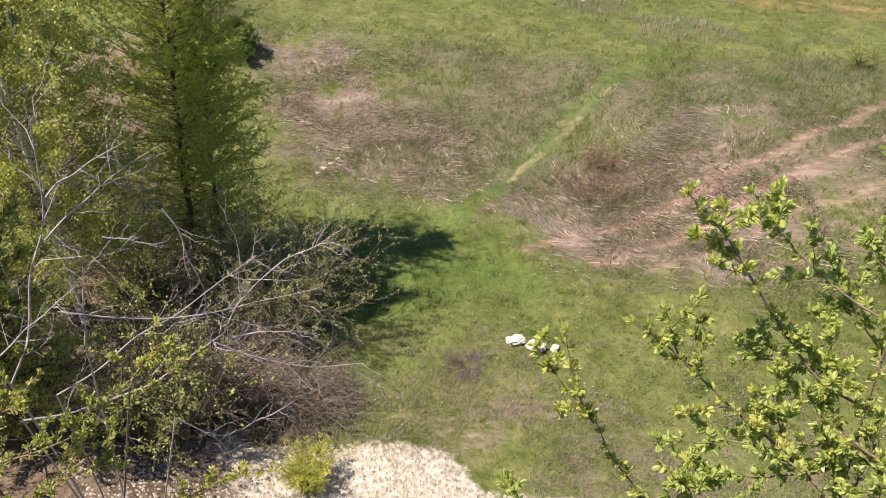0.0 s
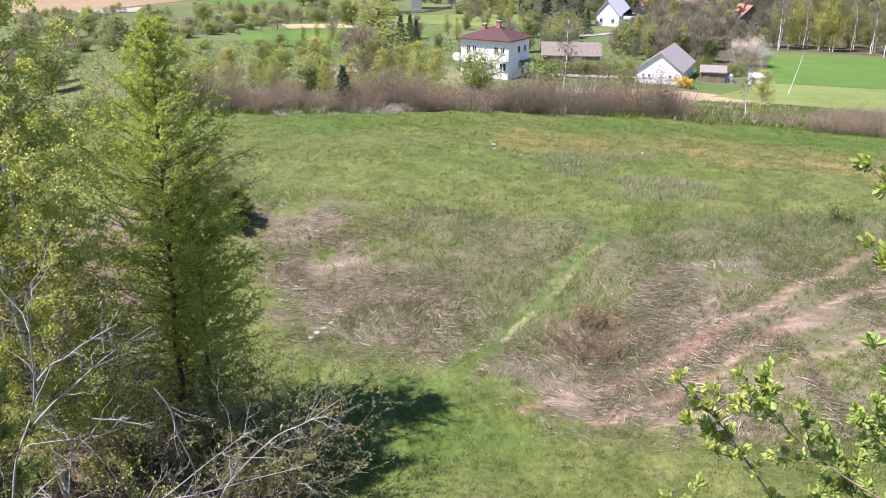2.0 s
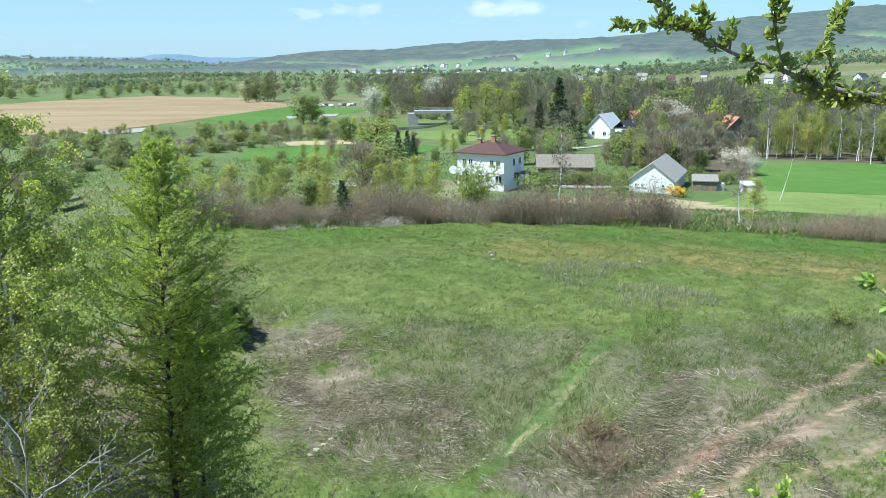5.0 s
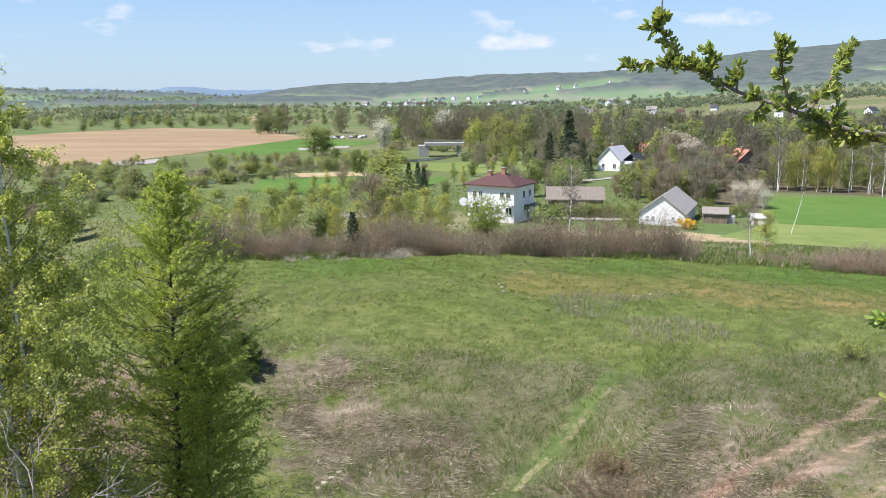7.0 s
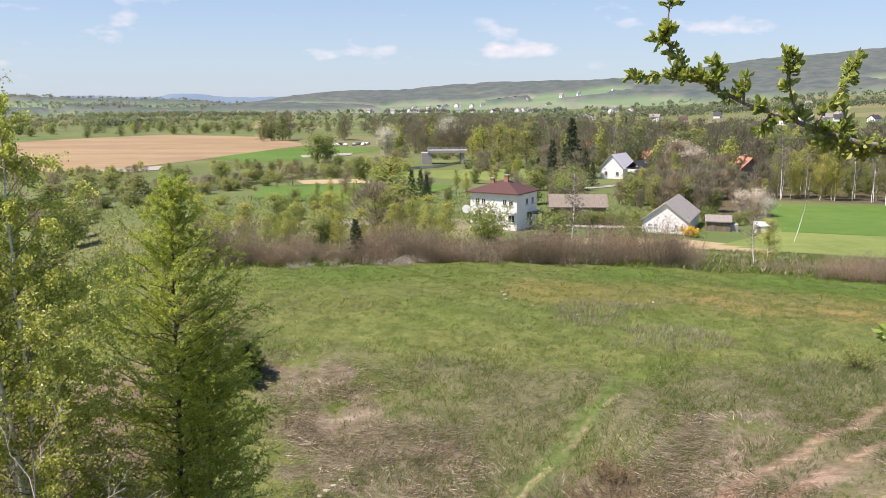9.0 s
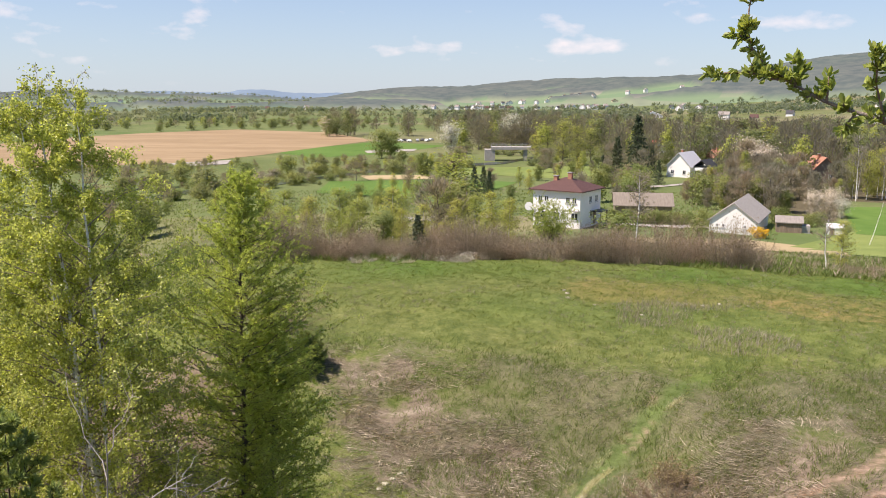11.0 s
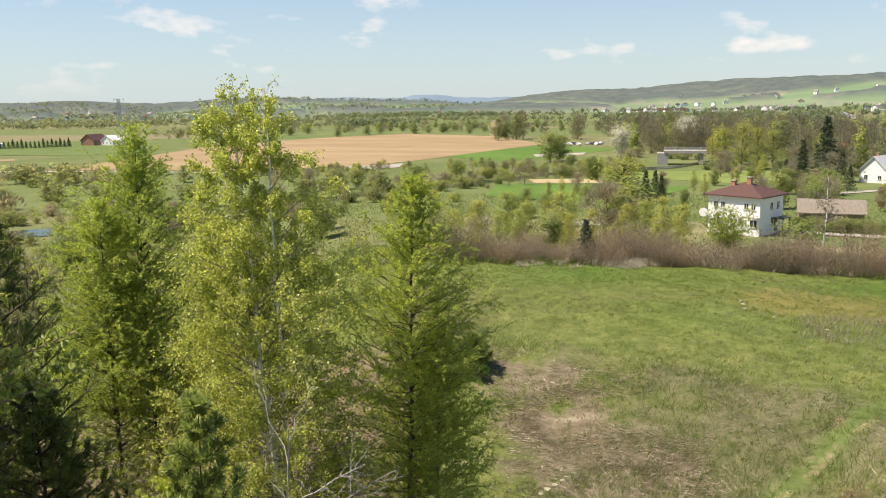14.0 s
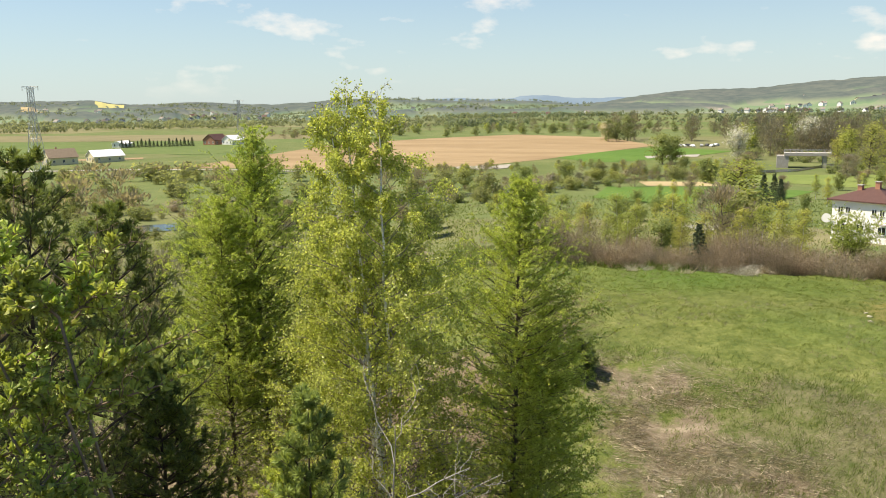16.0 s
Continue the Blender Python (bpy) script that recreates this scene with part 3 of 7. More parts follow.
def birch(rng, H, R, r0, leans, heights, leaf=0.066, per=28):
    """Slim white stems with short rising limbs, fine hanging twigs and many small leaves; the tips stay bare."""
    stems = len(leans)
    k = 20
    trunk = sway(rng, np.zeros((stems, 3)), np.array([[*q, 1.0] for q in leans]), H * np.array(heights), k, 0, 0.014)
    tr = (np.linspace(1, 0.05, k) ** 0.8)[None] * r0 * np.linspace(1.0, 0.75, stems)[:, None]
    per1 = 92
    u = np.tile(0.10 + 0.89 * np.linspace(0, 1, per1) ** 1.05, (stems, 1)) + rng.uniform(-0.01, 0.01, (stems, per1))
    f = np.clip(u, 0, 0.999) * (k - 1)
    i = np.minimum(f.astype(int), k - 2)
    w = (f - i)[..., None]
    rows = np.arange(stems)[:, None]
    p = (trunk[rows, i] * (1 - w) + trunk[rows, i + 1] * w).reshape(-1, 3)
    u = u.ravel()
    az = np.arange(len(u)) * 2.39996 + rng.uniform(0, 0.8, len(u))
    ln = R * np.interp(u, [0.1, 0.25, 0.45, 0.65, 0.8, 0.9, 0.96, 1.0], [0.85, 1.0, 0.97, 0.80, 0.54, 0.34, 0.20, 0.10]) * rng.uniform(0.55, 1.1, len(u))
    way = unit(np.stack([np.cos(az), np.sin(az), 0.50 + 0.75 * u + 2.6 * np.clip(u - 0.75, 0, 1)], -1))
    limb = sway(rng, p, way, ln, 8, 0.26, 0.06)
    lr = np.linspace(1, 0.15, 8)[None] * (0.003 + 0.005 * ln)[:, None]
    tw = 15
    q, qt, qu = along_path(rng, limb, tw, 0.38, 1.0)
    ql = rng.uniform(0.25, 0.8, len(q)) * np.repeat(np.clip(ln / R, 0.2, 1), tw)
    twig = sway(rng, q, unit(spread(rng, qt, 45) + [0, 0, -0.1]), ql, 5, 0.5, 0.06)
    wr = np.full((len(q), 5), 0.003) * np.linspace(1, 0.5, 5)
    s1, t1, u1 = along_path(rng, twig, per, 0.05, 1.0)
    high = np.repeat(np.repeat(u, tw), per)
    keep = rng.uniform(0, 1, len(s1)) < np.interp(high, [0, 0.3, 0.5, 0.78, 0.88, 0.94, 0.98], [0.5, 0.85, 1.0, 1.0, 0.85, 0.42, 0.03])
    s, t = s1[keep], t1[keep]
    way = unit(spread(rng, t, 70) + [0, 0, -0.45])
    side = unit(np.cross(way, rng.normal(size=way.shape)))
    z = leaf * rng.uniform(0.6, 1.25, len(s))
    green = leaves(s + rng.normal(0, 0.06, s.shape), way, side, z, z * 0.74)
    return tubes(trunk, tr, 8), join(tubes(limb, lr, 4), tubes(twig, wr, 3)), green


def pine(rng, H, R, r0, n1=95, needle=0.15, low=0.10):
    """A young pine: whorled limbs with upturned tips, long needles in brushes."""
    trunk = sway(rng, np.zeros((1, 3)), np.array([[0.0, 0.0, 1.0]]), H, 12, 0, 0.015)
    tr = np.linspace(1, 0.06, 12)[None] * r0
    u = np.repeat(np.linspace(low, 0.97, n1 // 5), 5)[:n1]
    n1 = len(u)
    f = u * 11
    i = np.minimum(f.astype(int), 10)
    p = trunk[0, i] * (1 - (f - i))[:, None] + trunk[0, i + 1] * (f - i)[:, None]
    az = np.arange(n1) * 2 * np.pi / 5 + np.repeat(rng.uniform(0, 6, n1 // 5 + 1), 5)[:n1] + rng.normal(0, 0.15, n1)
    ln = R * np.minimum(1, 0.08 + (1 - u) / 0.7) ** 0.8 * rng.uniform(0.7, 1.1, n1)
    way = unit(np.stack([np.cos(az), np.sin(az), 0.15 + 0.6 * u], -1))
    limb = sway(rng, p, way, ln, 8, -0.18, 0.05)
    lr = np.linspace(1, 0.25, 8)[None] * (0.012 + 0.014 * ln)[:, None]
    q, qt, qu = along_path(rng, limb, 13, 0.2, 1.0)
    ql = np.repeat(ln, 13) * rng.uniform(0.14, 0.34, len(q)) * (1.2 - 0.6 * qu)
    twig = sway(rng, q, spread(rng, qt, 45), ql, 4, -0.25, 0.04)
    wr = np.full((len(q), 4), 0.009) * np.linspace(1, 0.7, 4)
    s, t, _ = along_path(rng, twig, 28, 0.1, 1.05)
    way = spread(rng, t, 38)
    side = unit(np.cross(way, rng.normal(size=way.shape)))
    green = leaves(s, way, side, needle * rng.uniform(0.8, 1.2, len(s)), needle * 0.18)
    return tubes(trunk, tr, 7), join(tubes(limb, lr, 4), tubes(twig, wr, 3)), green


def bush(rng, H, R, stems=26, twigs=9, per=8, leaf=0.07, width=0.6, r=0.018, bare=False, lift=1.2, droop=0.2, foot=0.15):
    """Stems that fan out from the foot, twigs and leaves."""
    az = rng.uniform(0, 2 * np.pi, stems)
    out = rng.uniform(0.1, 1.0, stems) ** 0.7
    way = unit(np.stack([np.cos(az) * out * R / H, np.sin(az) * out * R / H, np.full(stems, lift * 0.6)], -1))
    start = np.stack([np.cos(az) * foot * R * out, np.sin(az) * foot * R * out, np.full(stems, -0.05)], -1)
    stem = sway(rng, start, way, H * rng.uniform(0.65, 1.1, stems), 9, droop, 0.07)
    sr = np.linspace(1, 0.2, 9)[None] * r * rng.uniform(0.6, 1.2, stems)[:, None]
    q, qt, qu = along_path(rng, stem, twigs, 0.2, 1.0)
    twig = sway(rng, q, spread(rng, qt, 45), H * rng.uniform(0.08, 0.28, len(q)), 5, 0.12, 0.09)
    wr = np.full((len(q), 5), r * 0.32) * np.linspace(1, 0.4, 5)
    wood = join(tubes(stem, sr, 4), tubes(twig, wr, 3))
    s, t, _ = along_path(rng, twig, per, 0.1, 1.0)
    way = spread(rng, t, 50)
    side = unit(np.cross(way, rng.normal(size=way.shape)))
    z = leaf * rng.uniform(0.6, 1.3, len(s))
    return wood, leaves(s + rng.normal(0, leaf * 0.4, s.shape), way, side, z, z * width)


def tree(name, where, trunk, limbs, crown, wood, green, label, category, turn=0.0, group="", stems=1):
    ob = thing(name, pose(*where, 0, 0, turn), label, category, group)
    v, f = trunk
    n = len(v) // stems
    for k in range(stems):
        build("trunk", v[k * n:(k + 1) * n], f[:len(f) // stems], wood, ob, shade=True)
    tagged(build("branchwork", *limbs, limb_bark if wood is white_bark else wood, ob), kind="stuff")
    tagged(build("foliage", *crown, green, ob), kind="stuff")
    return ob


rng = np.random.default_rng(7)
SUNK = Vector((0, 0, -0.08))
BIRCH_LEANS = ((-0.036, -0.014), (-0.086, -0.030), (0.020, 0.012), (-0.110, 0.02))
tree("birch", place(28.4, 19.6) + SUNK, *birch(rng, 14.1, 3.5, 0.085, BIRCH_LEANS, (1.01, 0.97, 0.97, 0.72)), white_bark, birch_leaf, "young birch with white stems and fresh yellow-green leaves", "birch tree", 0, "", 4)
tree("larch", place(19.9, 21.6) + SUNK, *larch(rng, 12.3, 2.6, 0.10, 400), bark, larch_leaf, "slim larch with a dark trunk and fresh green needles", "larch tree", 0, "larches below the bank")
tree("larch", place(17.6, 22.4) + SUNK, *larch(rng, 8.4, 2.2, 0.075, 260), bark, larch_leaf, "smaller larch with a thin dark trunk beside a taller one", "larch tree", 40, "larches below the bank")
tree("larch", place(37.0, 27.0) + SUNK, *larch(rng, 13.0, 3.0, 0.10, 420), bark, larch_leaf, "bright green larch with low limbs behind the birch", "larch tree", 90, "larches below the bank")
tree("larch", place(39.4, 26.2) + SUNK, *larch(rng, 10.8, 2.9, 0.09, 360), bark, larch_leaf, "broad bright larch close to a taller one", "larch tree", 200, "larches below the bank")
tree("larch", place(33.8, 25.0) + SUNK, *larch(rng, 7.4, 2.0, 0.07, 200), bark, larch_leaf, "low young larch between taller trees", "larch tree", 10, "larches below the bank")
tree("larch", place(36.2, 15.5) + SUNK, *larch(rng, 6.4, 1.5, 0.06, 170), bark, larch_leaf, "young larch below the birch", "larch tree", 120, "larches below the bank")
tree("pine", place(55.0, 19.0) + SUNK, *pine(rng, 13.0, 3.4, 0.15), bark, pine_leaf, "dark green pine at the edge of the wood", "pine tree", 0, "pines")
tree("pine", place(46.5, 22.5) + SUNK, *pine(rng, 10.6, 2.9, 0.12), bark, pine_leaf, "dark green pine half hidden by a leafy bush", "pine tree", 30, "pines")
tree("pine", place(44.0, 20.5) + SUNK, *pine(rng, 7.0, 2.1, 0.10), bark, pine_leaf, "dark young pine in front of a larch", "pine tree", 75, "pines")
tree("pine", place(34.8, 15.2) + SUNK, *pine(rng, 7.7, 1.6, 0.07, 70), bark, young_pine_leaf, "young pine under the birch", "pine tree", 60, "pines")
tree("pine", place(51.6, 20.0) + SUNK, *pine(np.random.default_rng(71), 12.4, 3.2, 0.13), bark, pine_leaf, "tall dark pine among others at the edge of the wood", "pine tree", 140, "pines")
tree("pine", place(14.9, 36.0) + SUNK, *pine(rng, 1.6, 0.85, 0.05, 100, 0.12, 0.02), bark, pine_leaf, "low dark pine bush on the bank", "pine bush", 60, "pines")

# ---- near bushes at the viewer's feet ----
def shrub(name, where, geo, wood, green, label, category="shrub", turn=0.0, group=""):
    ob = thing(name, pose(*where, 0, 0, turn), label, category, group)
    tagged(build("stemwork", *geo[0], wood, ob), kind="stuff")
    tagged(build("foliage", *geo[1], green, ob), kind="stuff")
    return ob


shrub("willow_bush", place(13.4, 18.3) + SUNK, bush(rng, 4.8, 2.2, 66, 10, 30, 0.07, 0.42, 0.014), grey_twig, willow_leaf, "grey-green willow bush with many thin upright stems", "willow")
shrub("thicket", place(14.0, 15.8) + SUNK, bush(rng, 2.9, 2.1, 80, 10, 5, 0.05, 0.5, 0.014, droop=0.5), grey_twig, weed_leaf, "bare tangled thicket of grey twigs above the gravel", "thicket")
shrub("thicket", place(22.0, 16.0) + SUNK, bush(rng, 3.6, 3.0, 80, 10, 6, 0.05, 0.5, 0.016, droop=0.4), grey_twig, weed_leaf, "dense thicket of bare twigs under the birch", "thicket", 50)
shrub("undergrowth_bush", place(27.0, 14.5) + SUNK, bush(rng, 4.6, 2.4, 50, 10, 14, 0.07, 0.6, 0.016), bark, oak_leaf, "leafy undergrowth bush in the shade below the birch", "shrub", 80)
shrub("undergrowth_bush", place(17.0, 22.0) + SUNK, bush(rng, 3.2, 2.2, 50, 10, 14, 0.06, 0.5, 0.014), bark, willow_leaf, "grey-green undergrowth bush between the trees", "shrub", 10)
shrub("undergrowth_bush", place(29.5, 23.5) + SUNK, bush(rng, 3.4, 2.4, 50, 10, 10, 0.06, 0.5, 0.014), bark, oak_leaf, "low undergrowth bush at the edge of the trees", "shrub", 130)
shrub("undergrowth_bush", place(40.0, 18.0) + SUNK, bush(rng, 4.2, 2.6, 50, 10, 12, 0.06, 0.5, 0.014), bark, oak_leaf, "dark undergrowth bush below the pines", "shrub", 30)
shrub("undergrowth_bush", place(49.0, 15.0) + SUNK, bush(rng, 5.2, 2.8, 50, 10, 14, 0.06, 0.5, 0.014), bark, oak_leaf, "tall undergrowth bush in front of the pines", "shrub", 200)
shrub("undergrowth_bush", place(23.0, 21.5) + SUNK, bush(rng, 4.0, 2.4, 50, 10, 16, 0.065, 0.5, 0.014), bark, willow_leaf, "pale undergrowth bush between the birch and the larch", "shrub", 160)
shrub("bare_bush", place(25.0, 27.0) + SUNK, bush(rng, 4.6, 2.6, 60, 9, 4, 0.05, 0.5, 0.014), twig_bark, weed_leaf, "reddish bare bush behind the birch", "shrub", 10)
shrub("bare_bush", place(31.0, 31.0) + SUNK, bush(rng, 5.0, 3.0, 60, 9, 4, 0.05, 0.5, 0.014), twig_bark, weed_leaf, "bare bush on the slope behind the trees", "shrub", 70)
shrub("bare_bush", place(39.5, 40.0) + SUNK, bush(rng, 6.0, 3.6, 60, 9, 4, 0.06, 0.5, 0.016), twig_bark, hedge_leaf, "bare pinkish bush on the falling slope", "shrub", 170)
shrub("bare_bush", place(16.5, 40.0) + SUNK, bush(rng, 3.4, 2.6, 60, 9, 4, 0.06, 0.5, 0.016), twig_bark, hedge_leaf, "bare brown bush at the side of the meadow", "shrub", 20)
shrub("undergrowth_bush", place(18.8, 16.2) + SUNK, bush(rng, 3.3, 2.0, 80, 12, 4, 0.065, 0.6, 0.016), grey_twig, weed_leaf, "dense bush of grey twigs at the edge of the gravel", "shrub", 45)
shrub("thicket", place(12.3, 15.2) + SUNK, bush(rng, 2.1, 1.7, 150, 15, 2, 0.05, 0.5, 0.013, droop=0.5), grey_twig, weed_leaf, "dark thicket of bare twigs at the edge of the gravel", "thicket", 20)
shrub("thicket", place(20.5, 16.4) + SUNK, bush(rng, 2.0, 2.4, 130, 15, 3, 0.05, 0.5, 0.013, droop=0.6), grey_twig, weed_leaf, "low tangle of twigs in the shade above the gravel", "thicket", 120)
shrub("larch_sapling", place(12.2, 12.8) + SUNK, bush(rng, 1.4, 0.55, 30, 10, 26, 0.06, 0.35, 0.008), bark, larch_leaf, "small bright green sapling on the gravel", "sapling")

# ---- hedge along the meadow's far edge ----
hedge_kinds = []
for k in range(4):
    w, l = bush(np.random.default_rng(40 + k), 3.0, 1.7, 110, 8, 1, 0.12, 0.5, 0.018, lift=2.6, droop=0.05, foot=0.8)
    hedge_kinds.append((w, l))
hedge_protos = []
rngh = np.random.default_rng(5)
for i, az in enumerate(np.arange(-33.5, 17.6, 0.66)):
    for row in range(2):
        d = 66.0 + 3.4 * row + rngh.uniform(-0.8, 0.8) - (1.0 if az < -24 else 0)
        if -21.3 < az < -15.9 and rngh.uniform() < 0.9:
            continue
        if rngh.uniform() < (0.42 if -13.5 < az < -6.0 else 0.16):
            continue
        k = int(rngh.integers(4))
        a = az + rngh.uniform(-0.3, 0.3)
        m = pose(*(place(a, d) + SUNK), 0, 0, rngh.uniform(0, 360))
        s = rngh.uniform(0.5, 1.15) * (0.42 if -25 < az < -20 else 0.8 if az < -20 else 1.0)
        if k >= len(hedge_protos):
            k = len(hedge_protos)
            ob = shrub("hedge_bush", place(a, d) + SUNK, hedge_kinds[k], hedge_twig, hedge_leaf, "brown leafless hedge bush at the edge of the meadow", "hedge bush", 0, "hedge along the meadow")
            hedge_protos.append(ob)
        else:
            ob = copy_thing(hedge_protos[k], m)
        ob.scale = (s, s, s * rngh.uniform(0.65, 1.05) * (0.62 + 0.7 * float(vnoise(az, 0.0, 2.6, 77))))


# ---- houses ----
def box_bm(bm, x0, x1, y0, y1, z0, z1):
    v = [bm.verts.new(c) for c in ((x0, y0, z0), (x1, y0, z0), (x1, y1, z0), (x0, y1, z0), (x0, y0, z1), (x1, y0, z1), (x1, y1, z1), (x0, y1, z1))]
    for f in ((3, 2, 1, 0), (4, 5, 6, 7), (0, 1, 5, 4), (1, 2, 6, 5), (2, 3, 7, 6), (3, 0, 4, 7)):
        bm.faces.new([v[i] for i in f])
    return bm


def box(name, x0, x1, y0, y1, z0, z1, mat, parent, label="", bevel=0.0):
    bm = box_bm(bmesh.new(), x0, x1, y0, y1, z0, z1)
    if bevel:
        bmesh.ops.bevel(bm, geom=bm.edges[:], offset=bevel, segments=1, affect="EDGES")
    return part(name, bm, mat, parent, label)


def solid(name, verts, faces, mat, parent, label=""):
    bm = bmesh.new()
    v = [bm.verts.new(c) for c in verts]
    for f in faces:
        bm.faces.new([v[i] for i in f])
    bmesh.ops.recalc_face_normals(bm, faces=bm.faces[:])
    return part(name, bm, mat, parent, label)


def window(parent, face, u, z, w, h, W, L, frame_mat=None):
    """A window in a wall. face: front, right, back or left; u along the wall."""
    ob = new("window")
    ob.parent = parent
    if face == "front":
        ob.matrix_basis = pose(u, 0, z)
    elif face == "right":
        ob.matrix_basis = pose(W, u, z, 0, 0, 90)
    elif face == "left":
        ob.matrix_basis = pose(0, u, z, 0, 0, -90)
    fm = frame_mat or white_paint
    bm = bmesh.new()
    t = 0.08
    for a in ((-w / 2, w / 2, 0, t), (-w / 2, w / 2, h - t, h), (-w / 2, -w / 2 + t, t, h - t), (w / 2 - t, w / 2, t, h - t), (-0.03, 0.03, t, h - t)):
        box_bm(bm, a[0], a[1], -0.05, 0.02, a[2], a[3])
    part("window_frame", bm, fm, ob)
    box("pane", -w / 2 + t, w / 2 - t, -0.02, 0.01, t, h - t, glass, ob)
    box("sill", -w / 2 - 0.08, w / 2 + 0.08, -0.14, 0.02, -0.07, -0.003, concrete, ob)
    return ob


def hip_roof(W, L, z, rise, over, mat, parent):
    a, b, c, d = -over, W + over, -over, L + over
    h = min(W, L) / 2 + over
    if W >= L:
        top = [(a + h, (c + d) / 2, z + rise), (b - h, (c + d) / 2, z + rise)]
        up = [(0, 1, 5, 4), (1, 2, 5), (2, 3, 4, 5), (3, 0, 4)]
    else:
        top = [((a + b) / 2, c + h, z + rise), ((a + b) / 2, d - h, z + rise)]
        up = [(0, 1, 4), (1, 2, 5, 4), (2, 3, 5), (3, 0, 4, 5)]
    lo = [(x, y, z - 0.18) for x, y in ((a, c), (b, c), (b, d), (a, d))]
    v = [(a, c, z), (b, c, z), (b, d, z), (a, d, z), *top, *lo]
    side = [(6, 7, 1, 0), (7, 8, 2, 1), (8, 9, 3, 2), (9, 6, 0, 3), (9, 8, 7, 6)]
    return solid("roof", v, up + side, mat, parent)


def gable_roof(W, L, z, rise, over, mat, parent, across=False):
    """Two slabs that meet at the ridge, which runs along y (or along x)."""
    t = 0.16
    n = W if not across else L
    m = L if not across else W
    k = rise / (n / 2)
    v = []
    for y in (-over, m + over):
        for x, h in ((-over, -over * k), (n / 2, rise), (n + over, -over * k)):
            v += [(x, y, z + h), (x, y, z + h + t)]
    if across:
        v = [(y, x, h) for x, y, h in v]
    f = [(1, 7, 9, 3), (3, 9, 11, 5), (0, 2, 8, 6), (2, 4, 10, 8), (0, 6, 7, 1), (4, 5, 11, 10), (0, 1, 3, 2), (2, 3, 5, 4), (6, 8, 9, 7), (8, 10, 11, 9)]
    return solid("roof", v, f, mat, parent)


def gable_walls(W, L, h, rise, mat, parent, across=False):
    if not across:
        v = [(0, 0, -0.6), (W, 0, -0.6), (W, L, -0.6), (0, L, -0.6), (0, 0, h), (W, 0, h), (W, L, h), (0, L, h), (W / 2, 0, h + rise - 0.01), (W / 2, L, h + rise - 0.01)]
        f = [(0, 1, 5, 8, 4), (1, 2, 6, 5), (2, 3, 7, 9, 6), (3, 0, 4, 7), (4, 8, 9, 7), (8, 5, 6, 9), (3, 2, 1, 0)]
    else:
        v = [(0, 0, -0.6), (W, 0, -0.6), (W, L, -0.6), (0, L, -0.6), (0, 0, h), (W, 0, h), (W, L, h), (0, L, h), (0, L / 2, h + rise - 0.01), (W, L / 2, h + rise - 0.01)]
        f = [(0, 1, 5, 4), (1, 2, 6, 9, 5), (2, 3, 7, 6), (3, 0, 4, 8, 7), (4, 5, 9, 8), (8, 9, 6, 7), (3, 2, 1, 0)]
    return solid("wall", v, f, mat, parent)


def chimney(parent, x, y, z, h, mat=None):
    c = box("chimney", x - 0.35, x + 0.35, y - 0.3, y + 0.3, z, z + h, mat or brick, parent)
    box("chimney_cap", x - 0.45, x + 0.45, y - 0.4, y + 0.4, z + h + 0.003, z + h + 0.12, concrete, c)


# the white villa below the meadow, two storeys under a hip roof
W, L, H = 9.0, 8.1, 6.2
m = Matrix.Translation(Vector((10.45, 140.3, 7.8))) @ pose(0, 0, 0, 0, 0, -30) @ pose(-W, 0, 0)
villa = thing("house", m, "white two-storey house with a brown-red hip roof", "house")
box("wall", 0, W, 0, L, -0.8, H, plaster, villa)
hip_roof(W, L, H + 0.02, 1.85, 0.65, red_roof, villa)
for u in (2.0, 7.3):
    for du in (-0.6, 0.6):
        window(villa, "front", u + du, 4.05, 0.85, 1.05, W, L)
for u in (1.6, 4.6, 8.0):
    window(villa, "front", u, 1.2, 1.3, 1.3, W, L)
for u, z in ((3.9, 3.9), (4.4, 1.5), (6.3, 3.9)):
    window(villa, "right", u, z, 1.0, 1.2, W, L)
porch = box("porch_roof", W + 0.02, W + 1.9, 4.4, 7.2, 2.35, 2.5, dark_roof, villa)
for y in (4.6, 7.0):
    box("porch_post", W + 1.65, W + 1.8, y - 0.08, y + 0.08, -0.6, 2.347, timber, villa)
box("door", W + 0.003, W + 0.06, 5.2, 6.2, 0.1, 2.2, timber, villa)
box("balcony", 7.7, W - 0.05, -0.9, -0.004, 2.75, 2.9, concrete, villa)
chimney(villa, 2.8, 3.0, H + 1.0, 1.1)
chimney(villa, 5.2, 3.7, H + 1.5, 1.2)
bm = bmesh.new()
bmesh.ops.create_cone(bm, segments=16, radius1=0.12, radius2=0.75, depth=0.3, cap_ends=True, matrix=pose(-0.55, -0.5, 3.1, 90, 0, 20))
dish = part("satellite_dish", bm, white_paint, villa)
box("dish_arm", -0.6, 0.02, -0.35, -0.28, 3.05, 3.12, steel, dish)

barn_roof = plain_mat("weathered_barn_roof", (0.25, 0.23, 0.205), (0.42, 0.39, 0.35), 0.9, 0.75, 0.4, (5, 1, 1))
# the white barn with a steep grey roof
W, L = 7.4, 14.5
m = Matrix.Translation(place(-15.75, 141.5)) @ pose(0, 0, 0, 0, 0, -23) @ pose(-W, 0, 0)
barn = thing("barn", m, "whitewashed barn with a grey gable roof", "barn")
gable_walls(W, L, 2.2, 2.8, plaster, barn)
gable_roof(W, L, 2.2, 2.8, 0.35, barn_roof, barn)
for u in (1.2, 2.2, 5.6):
    window(barn, "front", u, 1.0, 0.5, 0.6, W, L)

